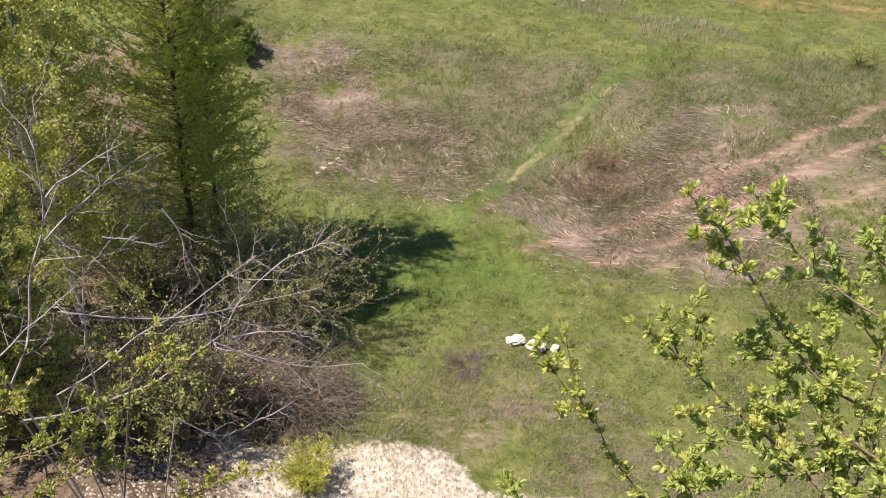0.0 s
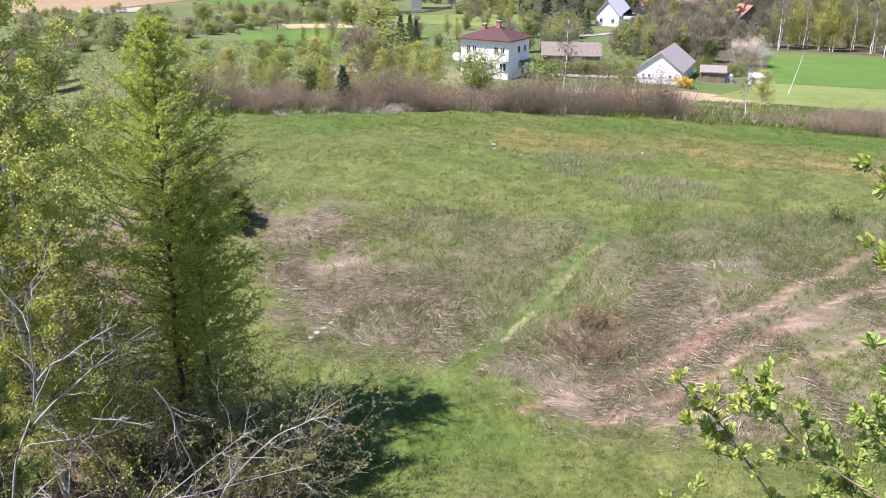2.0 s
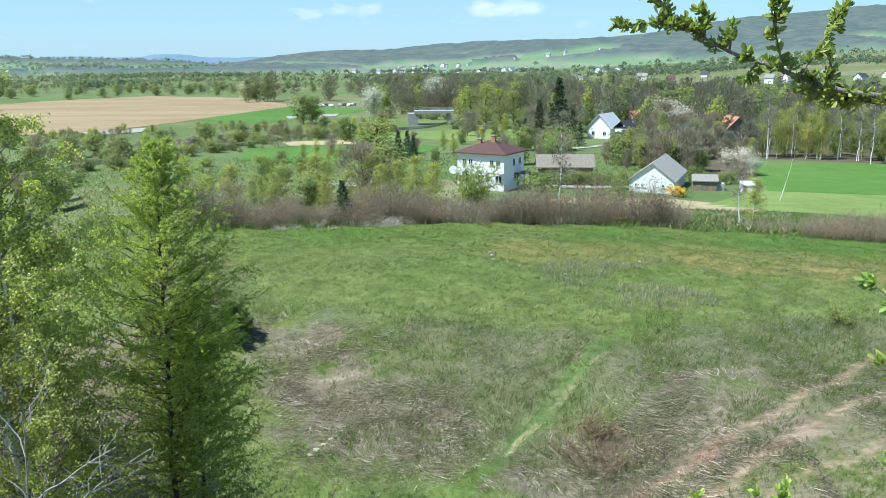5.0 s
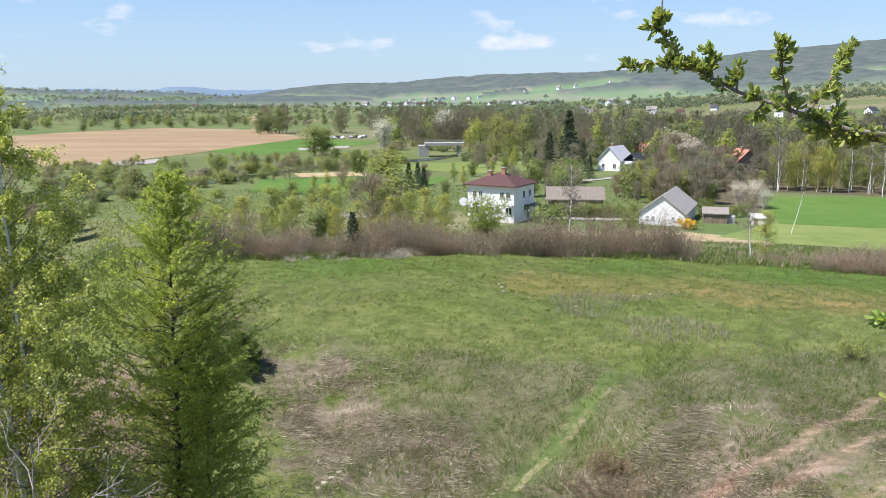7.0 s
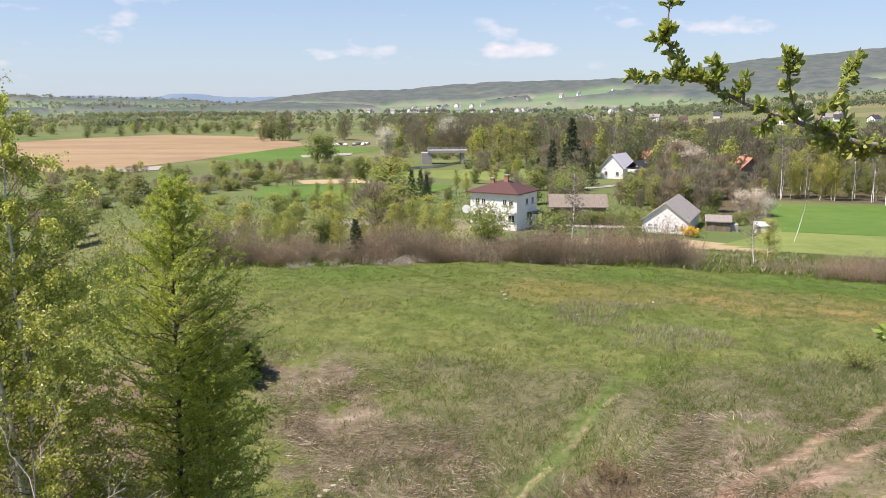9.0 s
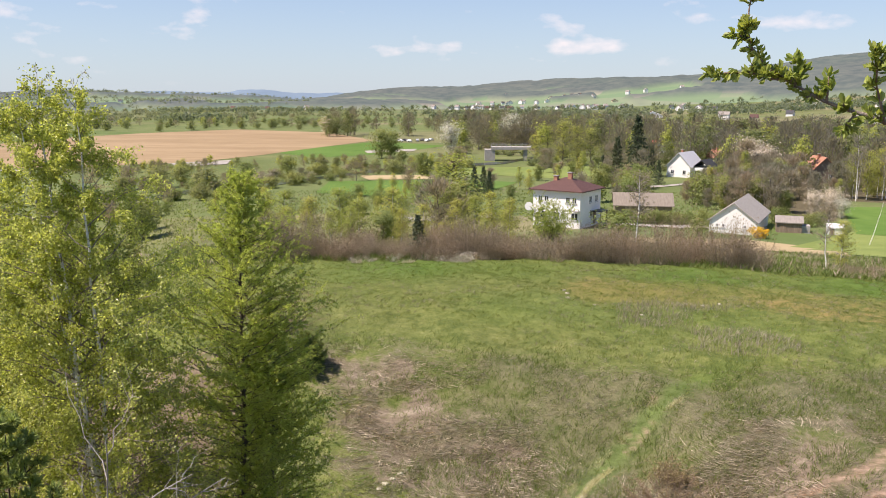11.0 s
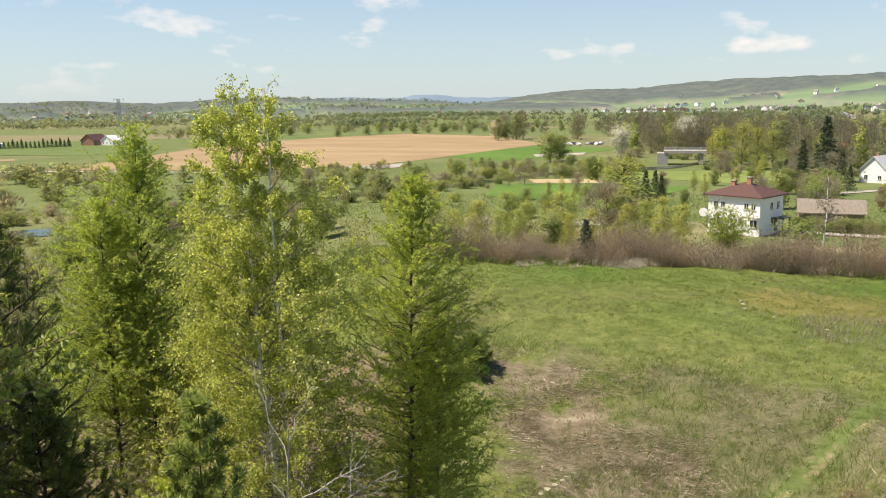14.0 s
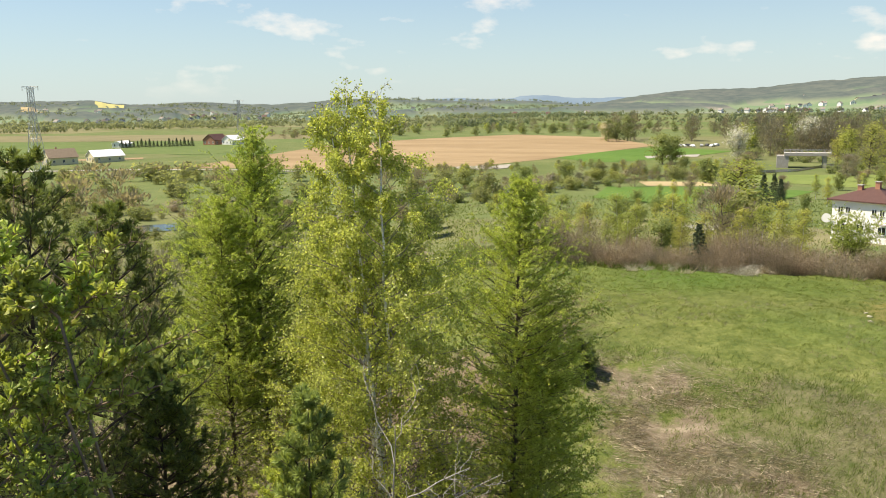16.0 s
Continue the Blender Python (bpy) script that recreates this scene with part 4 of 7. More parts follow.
# the low shed beside the villa
W, L = 10.6, 6.0
shed = thing("shed", Matrix.Translation(place(-6.6, 160.5)) @ pose(0, 0, 0, 0, 0, -4), "low timber shed with a wide grey roof", "shed")
gable_walls(W, L, 2.1, 1.9, timber, shed, True)
gable_roof(W, L, 2.1, 1.9, 0.4, plain_mat("brown_sheet_roof", (0.15, 0.125, 0.10), (0.27, 0.235, 0.19), 0.9, 0.8, 0.4, (5, 1, 1)), shed, True)
for u in (2.2, 5.2, 8.2):
    box("shed_door", u - 1.1, u + 1.1, -0.06, -0.004, -0.3, 1.9, timber, shed)


def cottage(name, az, d, W, L, H, rise, turn, wall, roof, label, across=False, lift=0.0, smoke=True):
    ob = thing(name, Matrix.Translation(place(az, d) + Vector((0, 0, lift))) @ pose(0, 0, 0, 0, 0, turn), label, "house")
    gable_walls(W, L, H, rise, wall, ob, across)
    gable_roof(W, L, H, rise, 0.5, roof, ob, across)
    n = max(2, int(W // 3))
    for i in range(n):
        window(ob, "front", W * (i + 0.5) / n, 1.0, 1.1, 1.3, W, L)
        if H > 4:
            window(ob, "front", W * (i + 0.5) / n, 3.6, 1.1, 1.2, W, L)
    for i in range(max(1, int(L // 4))):
        window(ob, "right", L * (i + 0.5) / max(1, int(L // 4)), 1.0, 1.1, 1.3, W, L)
    if smoke:
        chimney(ob, W * 0.4, L * 0.4, H + rise * 0.5, rise * 0.5 + 0.8)
    return ob


v2 = cottage("house", -9.9, 268, 7.6, 10.5, 3.6, 3.9, -34, plaster, pale_roof, "white house with a steep pale grey roof and a dark-roofed wing")
gable_roof(5.2, 7.0, 3.0, 2.2, 0.3, dark_roof, v2).matrix_basis = pose(7.6, 2.0, 0.2)
w2 = box("wing", 7.6, 12.8, 2.0, 9.0, -0.6, 3.15, plaster, v2, "lower white wing")
box("wing_window", 8.4, 9.8, 1.95, 1.998, 0.9, 2.2, glass, w2)
box("wing_door", 10.6, 11.8, 1.95, 1.998, 0.0, 2.1, glass, w2)
cottage("house", -8.75, 366, 7, 9, 3.4, 3.4, 8, plaster, plain_mat("red_tiles", (0.36, 0.09, 0.05), (0.5, 0.16, 0.10), 1, 0.7), "white house with a bright red roof among trees")
cottage("house", -18.9, 262, 6.6, 8, 4.0, 3.2, 6, timber, brick, "wooden house with a red-brown roof behind trees")
cottage("house", -12.9, 300, 5, 7, 5.0, 2.4, 10, cream, brick, "narrow cream house among trees")
cottage("house", 49.9, 434, 9, 13, 3.6, 3.6, -22, cream, timber, "cream farmhouse with a brown roof")
cottage("farm_building", 47.4, 440, 9, 15, 3.0, 2.8, -20, cream, white_roof, "long farm building with a pale sheet roof", smoke=False)
cottage("farm_building", 39.0, 585, 10, 12, 3.2, 3.0, -10, plaster, white_roof, "pale farm building across the fields", smoke=False)
cottage("farm_building", 40.2, 590, 10, 14, 3.4, 3.6, 0, brick, red_roof, "dark red barn in front of a conifer row", smoke=False)
cottage("farm_building", 45.8, 590, 8, 10, 2.6, 1.6, 5, plaster, white_roof, "low white shed at the end of a conifer row", smoke=False)
cottage("house", -8.2, 900, 20, 11, 4.6, 4.0, -8, plaster, white_roof, "long white house beyond the wood")

cottage("house", -27.6, 395, 11, 9, 3.4, 3.6, -16, plaster, plain_mat("orange_tiles", (0.27, 0.115, 0.075), (0.36, 0.16, 0.11), 1, 0.7), "white house with an orange-red roof beyond the birches")
# small sheds beside the barn
hutch = thing("shed", Matrix.Translation(place(-16.95, 147)) @ pose(0, 0, 0, 0, 0, -14), "small weathered shed with a grey roof beside the barn", "shed")
gable_walls(3.9, 3.2, 1.7, 0.8, timber, hutch, True)
gable_roof(3.9, 3.2, 1.7, 0.8, 0.25, grey_roof, hutch, True)
box("shed_door", 0.5, 1.5, -0.05, -0.004, -0.3, 1.5, timber, hutch)
box("lean_to", 3.9, 5.2, 0.3, 2.8, -0.4, 1.2, concrete, hutch, "pale block lean-to")
garden = thing("garden_shed", Matrix.Translation(place(-19.95, 148)) @ pose(0, 0, 0, 0, 0, -18), "small white garden shed among bushes", "shed")
gable_walls(2.4, 2.0, 1.1, 0.5, plaster, garden, True)
gable_roof(2.4, 2.0, 1.1, 0.5, 0.15, white_roof, garden, True)
box("shed_door", 0.4, 1.1, -0.05, -0.004, -0.2, 0.95, timber, garden)

# ---- far hills ----
def hill_height(x, y):
    """The wooded hills that close the valley, from 1500 m on."""
    d = np.hypot(x, y)
    az = np.degrees(np.arctan2(-x, y))
    crest = np.interp(az, [-60, -40, -30, -26.7, -23.3, -18.4, -15.5, -12, -8.2, -4, -0.7, 3, 6.9, 10, 12.5, 15, 26, 30, 34, 36.8, 40.4, 43.9, 46.9, 48.5, 60], [2.2, 2.4, 2.6, 2.5, 2.35, 1.95, 1.5, 1.02, 0.95, 0.82, 0.68, 0.38, 0.22, 0.0, -0.3, -0.55, -0.5, -0.2, -0.22, -0.2, -0.02, -0.08, 0.08, 0.02, 0.1])
    crest = crest + 0.16 * (vnoise(az, 0.0, 3.4, 61) - 0.5) + 0.08 * (vnoise(az, 3.0, 1.3, 62) - 0.5)
    base = ground(x, y)
    k = smooth(1450, 2600, d) ** 1.15
    z = base - 4 + 6 * smooth(1480, 1620, d) + (EYE + 2600 * np.tan(np.radians(crest)) - base) * k * smooth(1450, 1700, d)
    z = z + 38 * (vnoise(x, y, 420, 63) - 0.5) * smooth(1600, 1900, d) * smooth(2600, 2350, d)
    z = z + forest_at(x, y) * (8 + 5 * vnoise(x, y, 26, 64)) - 120 * smooth(2650, 3000, d)
    return z


def forest_at(x, y):
    """Where woods cover the far hills: the upper slopes and the steep side, with fields between."""
    d = np.hypot(x, y)
    az = np.degrees(np.arctan2(-x, y))
    n = 0.5 * vnoise(x, y * 0.8, 300, 65) + 0.5 * vnoise(x, y, 110, 66)
    return smooth(0.42, 0.46, n + 0.15 * smooth(1900, 2400, d) + 0.12 * smooth(-14, -19, az) - 0.02 * smooth(2100, 1700, d) - 0.10 * smooth(32, 36, az) * smooth(2350, 2200, d)) * smooth(1500, 1580, d)


def hill_material(name, haze_glow):
    """Woods and field strips; a bluish emission stands in for the haze before them."""
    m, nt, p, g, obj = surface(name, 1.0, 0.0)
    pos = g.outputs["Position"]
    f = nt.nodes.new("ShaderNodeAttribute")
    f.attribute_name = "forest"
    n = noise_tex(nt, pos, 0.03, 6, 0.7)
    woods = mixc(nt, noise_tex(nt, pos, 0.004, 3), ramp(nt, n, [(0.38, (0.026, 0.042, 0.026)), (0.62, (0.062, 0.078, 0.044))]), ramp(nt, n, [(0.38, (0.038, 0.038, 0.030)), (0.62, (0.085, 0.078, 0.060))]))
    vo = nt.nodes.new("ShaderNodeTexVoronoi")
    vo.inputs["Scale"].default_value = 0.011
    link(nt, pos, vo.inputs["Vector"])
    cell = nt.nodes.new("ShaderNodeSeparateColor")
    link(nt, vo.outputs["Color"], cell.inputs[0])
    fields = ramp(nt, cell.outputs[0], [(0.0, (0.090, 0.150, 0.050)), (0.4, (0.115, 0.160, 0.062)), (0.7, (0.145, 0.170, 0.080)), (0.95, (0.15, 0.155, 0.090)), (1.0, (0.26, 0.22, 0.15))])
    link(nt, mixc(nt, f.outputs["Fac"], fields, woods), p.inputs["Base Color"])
    # haze put in as emission; the hills are no light source
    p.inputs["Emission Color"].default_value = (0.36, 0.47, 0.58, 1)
    p.inputs["Emission Strength"].default_value = haze_glow
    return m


ha, hd = np.arange(-42, 60.01, 0.14), np.concatenate([np.arange(1450, 2700, 14.0), [2750, 2850, 3000]])
HD, HA = np.meshgrid(hd, np.radians(ha), indexing="ij")
hx, hy = -np.sin(HA) * HD, np.cos(HA) * HD
ii = np.arange(HD.size).reshape(HD.shape)
f = np.stack([ii[:-1, :-1], ii[1:, :-1], ii[1:, 1:], ii[:-1, 1:]], -1).reshape(-1, 4)
hills = build("backdrop_hills", np.stack([hx, hy, hill_height(hx, hy)], -1).reshape(-1, 3), f, hill_material("hill_woods_and_fields_hazed", HILL_HAZE_GLOW), shade=True)
tagged(hills, "hazy hills with woods and fields across the valley", "hills", kind="structure")
a = hills.data.attributes.new("forest", "FLOAT", "POINT")
a.data.foreach_set("value", np.asarray(forest_at(hx, hy).ravel(), np.float32))


def far_place(az, d):
    """A point on the land or on the hills, whichever is higher."""
    q = place(az, d)
    if d > 1500:
        q.z = max(q.z, float(hill_height(np.array(q.x), np.array(q.y))) - 6 * float(forest_at(np.array(q.x), np.array(q.y))))
    return q


def open_slope(rs, az, d, deep):
    """A point near d on the hillside that looks out over the valley."""
    steps = np.arange(1460, 2560, 20.0)
    x, y = -np.sin(radians(az)) * steps, np.cos(radians(az)) * steps
    el = (hill_height(x, y) - EYE) / steps
    top = np.maximum.accumulate(np.concatenate([[-1], el[:-1]]))
    ok = steps[(el > top) & (forest_at(x, y) < 0.5) & (np.abs(steps - d) < 3 * deep)]
    return float(rs.choice(ok)) if len(ok) else d


# ---- village houses far off ----
rngv = np.random.default_rng(21)
roofs = [dark_roof, grey_roof, red_roof, grey_roof, dark_roof]
far_houses = []
for i in range(5):
    ob = cottage("village_house", 3 - i * 1.1, 1440 + 20 * i, 7.5 + i % 3 * 1.5, 7, 3.0 + (i % 2) * 2.2, 3.0, 30 * i, plaster if i != 2 else cream, roofs[i], "small village house with a pitched roof far across the valley")
    tagged(ob, group="village houses")
    far_houses.append(ob)
for az0, d0, wide, deep, n in ((3.0, 1480, 3.0, 40, 22), (-5.5, 1440, 2.6, 50, 20), (-1.0, 1800, 6.0, 160, 26), (-11.0, 1300, 2.5, 90, 8), (-20.0, 1250, 4.0, 150, 7), (-24.5, 800, 3.5, 25, 9), (-14.5, 900, 2.0, 40, 3), (38.0, 1850, 8.0, 140, 40), (46.5, 1950, 4.0, 140, 16), (15.0, 1540, 5.0, 50, 4)):
    for i in range(n):
        az, d = az0 + rngv.normal(0, wide * 0.6), d0 + rngv.normal(0, deep)
        if az0 > 30:
            d = open_slope(rngv, az, d, deep)
        copy_thing(far_houses[int(rngv.integers(5))], Matrix.Translation(far_place(az, d)) @ pose(0, 0, 0, 0, 0, rngv.uniform(0, 360)))


# ---- fields, road and river, laid on the land ----
def sheet(name, pts, lift, mat, label, category, step=6.0, curved=True):
    """A flat piece of land inside an outline, draped over the ground."""
    pts = [Vector((x, y, 0)) for x, y in pts]
    bm = bmesh.new()
    f = bm.faces.new([bm.verts.new(p) for p in pts])
    bmesh.ops.triangulate(bm, faces=[f])
    for _ in range(5):
        long = [e for e in bm.edges if e.calc_length() > step]
        if not long:
            break
        bmesh.ops.subdivide_edges(bm, edges=long, cuts=1)
        bmesh.ops.triangulate(bm, faces=bm.faces[:])
    co = np.array([v.co for v in bm.verts])
    z = ground(co[:, 0], co[:, 1])
    for v, h in zip(bm.verts, z):
        v.co.z = h + lift
    bmesh.ops.recalc_face_normals(bm, faces=bm.faces[:])
    me = bpy.data.meshes.new(name)
    bm.to_mesh(me)
    bm.free()
    me.materials.append(mat)
    return tagged(new(name, me), label, category, kind="structure")


def polar(*pairs):
    return [(-math.sin(radians(a)) * d, math.cos(radians(a)) * d) for a, d in pairs]


def field_mat(name, a, b, scale=0.05, stretch=(1, 1, 1)):
    m, nt, p, g, obj = surface(name, 0.95, 0.1)
    n1 = noise_tex(nt, g.outputs["Position"], scale, 5, 0.6, stretch)
    n2 = noise_tex(nt, g.outputs["Position"], scale * 9, 4, 0.6, stretch)
    k = math_node(nt, "ADD", math_node(nt, "MULTIPLY", n1, 0.6), math_node(nt, "MULTIPLY", n2, 0.4))
    link(nt, ramp(nt, k, [(0.35, a), (0.65, b)]), p.inputs["Base Color"])
    bumped(nt, p, n2, 0.5, 0.2)
    return m


plough = field_mat("ploughed_soil", (0.225, 0.160, 0.090), (0.33, 0.245, 0.145), 0.02, (0.4, 1.6, 1))
crop = field_mat("green_crop", (0.070, 0.140, 0.026), (0.110, 0.185, 0.042), 0.03)
stubble = field_mat("pale_stubble", (0.30, 0.235, 0.13), (0.42, 0.34, 0.20), 0.05)
pasture = field_mat("pasture", (0.12, 0.17, 0.045), (0.20, 0.24, 0.075), 0.05)
dust = field_mat("pale_road_dust", (0.26, 0.24, 0.21), (0.40, 0.375, 0.335), 0.2)
water_m, nt, p, g, obj = surface("river_water", 0.10, 0.22)
p.inputs["Base Color"].default_value = (0.035, 0.05, 0.05, 1)
bumped(nt, p, noise_tex(nt, g.outputs["Position"], 1.2, 3), 0.15, 0.05)

sheet("field_plough", polar((42.5, 372), (38, 360), (32.4, 337), (28, 332), (21.7, 340), (17.5, 372), (15.3, 400), (9.9, 483), (13, 590), (19, 655), (25, 610), (31.7, 545), (38, 420)), 0.10, plough, "broad ploughed field of pale brown soil", "field", 25)
sheet("field_green_east", polar((-20.6, 193), (-27.5, 205), (-36, 225), (-36, 162), (-27.6, 152), (-21.6, 150)), 0.12, crop, "bright green crop field beside the barn", "field", 15)
sheet("field_strip_pale", polar((-21.4, 153), (-27.6, 155), (-36, 166), (-36, 128), (-27, 122), (-21, 120), (-17.5, 128)), 0.09, pasture, "pale green strip of pasture", "field", 15)
sheet("field_stubble", polar((-15.2, 136), (-21, 131), (-21.5, 112), (-14, 112), (-5, 120), (-4.8, 132)), 0.10, stubble, "strip of dry pale stubble behind the hedge", "field", 12)
sheet("field_sand", polar((11.0, 262), (4.6, 262), (5.4, 246), (10.4, 244)), 0.10, stubble, "bare sandy strip by the river meadow", "field", 15)
sheet("field_meadow", polar((13, 240), (4.5, 243), (0, 235), (2, 205), (9, 190), (14, 205)), 0.09, crop, "green river meadow", "field", 15)
sheet("field_meadow_north", polar((4, 300), (-5, 310), (-7, 275), (-3, 250), (3.5, 268)), 0.09, pasture, "light green meadow by the bridge", "field", 15)
sheet("field_green_north", polar((17, 395), (9.5, 470), (5.0, 430), (9, 372), (14, 352)), 0.09, crop, "green field next to the ploughed land", "field", 20)
# yellow dulled: the haze before the far slope is put into this colour
rape = field_mat("rape", (0.40, 0.37, 0.15), (0.48, 0.45, 0.20))
for k, (a0, a1, d0, d1, mat, label) in enumerate(((44.9, 46.6, 2060, 2260, rape, "haze-dulled yellow rape field on the far slope"), (49.0, 50.8, 2000, 2140, stubble, "pale stubble field on the far slope"), (41.8, 43.2, 2050, 2160, stubble, "pale strip of stubble on the far slope"))):
    A, D = np.meshgrid(np.radians(np.linspace(a0, a1, 12)), np.linspace(d0, d1, 8), indexing="ij")
    D = D + 40 * (A - radians(a0)) / radians(a1 - a0)
    X, Y = -np.sin(A) * D, np.cos(A) * D
    Z = hill_height(X, Y)
    Z = np.maximum(Z, Z.mean(1, keepdims=True) - 6) + 3
    ii = np.arange(A.size).reshape(A.shape)
    f = np.stack([ii[:-1, :-1], ii[1:, :-1], ii[1:, 1:], ii[:-1, 1:]], -1).reshape(-1, 4)
    tagged(build(["field_yellow", "field_stubble_far", "field_strip_far"][k], np.stack([X, Y, Z], -1).reshape(-1, 3), f, mat, shade=True), label, "field", kind="structure")
sheet("field_west", polar((56, 560), (47, 520), (40, 470), (36, 520), (40, 640), (56, 760)), 0.10, field_mat("dull_crop", (0.085, 0.130, 0.040), (0.135, 0.170, 0.060), 0.02), "wide green field beyond the farm", "field", 30)
sheet("field_fallow", polar((56, 800), (40, 660), (33, 650), (33, 740), (40, 800), (56, 980)), 0.12, field_mat("fallow_soil", (0.15, 0.14, 0.075), (0.215, 0.19, 0.105), 0.02), "olive-brown fallow field across the valley", "field", 30)
sheet("field_strip_west", polar((56, 470), (48, 452), (44, 448), (44, 462), (48, 468), (56, 490)), 0.12, plough, "narrow ploughed strip beside the farm", "field", 20)
sheet("road_farm", polar((52, 395), (45, 378), (38, 352), (32, 326), (32, 322), (38, 347), (45, 373), (52, 389)), 0.16, dust, "pale dirt road along the ploughed field", "road", 15)
sheet("road_village", polar((-7.6, 224), (-9.6, 232), (-12.4, 250), (-14.5, 258), (-14.7, 254), (-12.5, 245), (-9.7, 227), (-7.8, 219)), 0.16, dust, "pale gravel road past the houses", "road", 12)
sheet("yard", polar((9.4, 152), (1.5, 160), (1.5, 153), (9.4, 146)), 0.16, dust, "dusty drive to the white house", "road", 8)
sheet("road_barn", polar((-5.2, 149), (-10.5, 148), (-16.4, 152), (-16.4, 148.5), (-10.5, 145), (-5.2, 146)), 0.2, dust, "pale lane past the shed and the barn", "road", 8)
sheet("gravel_pit", polar((23.5, 335), (19.5, 345), (19.8, 325), (22.8, 318)), 0.2, dust, "pale gravel heap by the river", "ground", 15)
sheet("gravel_patch", polar((10.6, 392), (7.0, 405), (7.2, 388), (10.4, 376)), 0.2, dust, "pale gravel patch in the green field", "ground", 15)
river_line = [(58, 195), (49, 190), (41.7, 189), (35, 187), (28, 196), (22.5, 216), (17, 232), (13, 258), (8, 300), (3.2, 312), (1.0, 322), (-0.6, 345), (-4, 372), (-14, 420)]
half = 5.5
river = sheet("river", polar(*[(a, d - half) for a, d in river_line], *[(a, d + half) for a, d in river_line[::-1]]), 0.14, water_m, "calm narrow river between trees", "water", 12)

# ---- trees of the valley ----
def far_tree(rng, H, R, leaf=0.5, n=750, shape=0.5, bare=0.25, low=0.22, clumps=26, thick=0.013):
    """A valley tree: tapered trunk, limbs and a crown of many clumps, with gaps."""
    trunk = sway(rng, np.zeros((1, 3)), np.array([[0.0, 0, 1.0]]), H * 0.92, 8, 0, 0.03)
    tr = np.linspace(1, 0.1, 8)[None] * H * thick
    u = rng.uniform(low, 0.95, clumps)
    i = np.minimum((u * 7).astype(int), 6)
    p = trunk[0, i] * (1 - (u * 7 - i))[:, None] + trunk[0, i + 1] * (u * 7 - i)[:, None]
    az = np.arange(clumps) * 2.4 + rng.uniform(0, 1, clumps)
    prof = np.sin(np.pi * np.clip((u - low) / (1.02 - low), 0.02, 1) ** shape) ** 0.7
    ln = R * np.maximum(prof, 0.15) * rng.uniform(0.55, 1.1, clumps)
    limb = sway(rng, p, unit(np.stack([np.cos(az), np.sin(az), rng.uniform(0.3, 1.0, clumps)], -1)), ln, 5, 0.05, 0.06)
    lr = np.linspace(1, 0.2, 5)[None] * (H * 0.005)
    s, t, _ = along_path(rng, limb, max(4, n // clumps), 0.2, 1.1)
    s = s + rng.normal(0, 1, s.shape) * np.array([R, R, R * 0.8]) * 0.15
    if bare > 0.6:
        way = unit((s - [0, 0, H * 0.3]) * [1.0 / R, 1.0 / R, 0.6 / H] * 0.6 + [0, 0, 0.7] + rng.normal(0, 0.28, s.shape))
        side = unit(np.cross(way, rng.normal(size=way.shape)))
    else:
        nor = unit(unit((s - [0, 0, H * 0.45]) * [1, 1, R / H * 1.6]) + [0, 0, 0.25] + rng.normal(0, 0.5, s.shape))
        way = unit(np.cross(nor, rng.normal(size=s.shape)))
        side = np.cross(nor, way)
    z = leaf * rng.uniform(0.5, 1.3, len(s))
    return tubes(trunk, np.broadcast_to(tr, (1, 8)), 6), tubes(limb, np.broadcast_to(lr, (clumps, 5)), 3), leaves(s, way, side, z, z * (1 - bare))


def spruce(rng, H, R, leaf=0.4, n=900):
    trunk = sway(rng, np.zeros((1, 3)), np.array([[0.0, 0, 1.0]]), H, 8, 0, 0.006)
    tr = np.linspace(1, 0.05, 8)[None] * H * 0.014
    c = 60
    u = np.linspace(0.08, 0.985, c)
    p = trunk[0, 0] + u[:, None] * (trunk[0, -1] - trunk[0, 0])
    az = np.arange(c) * 2.4
    ln = R * (1 - u) ** 0.9 * rng.uniform(0.75, 1.1, c) + 0.1
    limb = sway(rng, p, unit(np.stack([np.cos(az), np.sin(az), np.full(c, 0.05)], -1)), ln, 4, 0.25, 0.03)
    s, t, _ = along_path(rng, limb, n // c, 0.1, 1.05)
    way = unit(spread(rng, t, 50) + [0, 0, -0.3])
    side = unit(np.cross(way, rng.normal(size=way.shape)))
    z = leaf * rng.uniform(0.6, 1.2, len(s))
    return tubes(trunk, tr, 5), tubes(limb, np.full((c, 4), 0.03), 3), leaves(s + rng.normal(0, 0.1, s.shape), way, side, z, z * 0.5)


KINDS = {}


def kind(name, geos, wood, green, label, category):
    KINDS[name] = [list(geos), wood, green, label, category, []]


r4 = np.random.default_rng(99)
for k in range(3):
    kind(f"green{k}", far_tree(r4, 9, 3.7, 0.40, 2600, 0.75, 0.25, 0.05, 46), bark, far_green, "broad green tree in young leaf in the valley", "tree")
    kind(f"bare{k}", far_tree(r4, 11, 3.6, 0.85, 2400, 0.8, 0.86, 0.10, 46), bark, far_bare, "tall tree still almost bare of leaves", "tree")
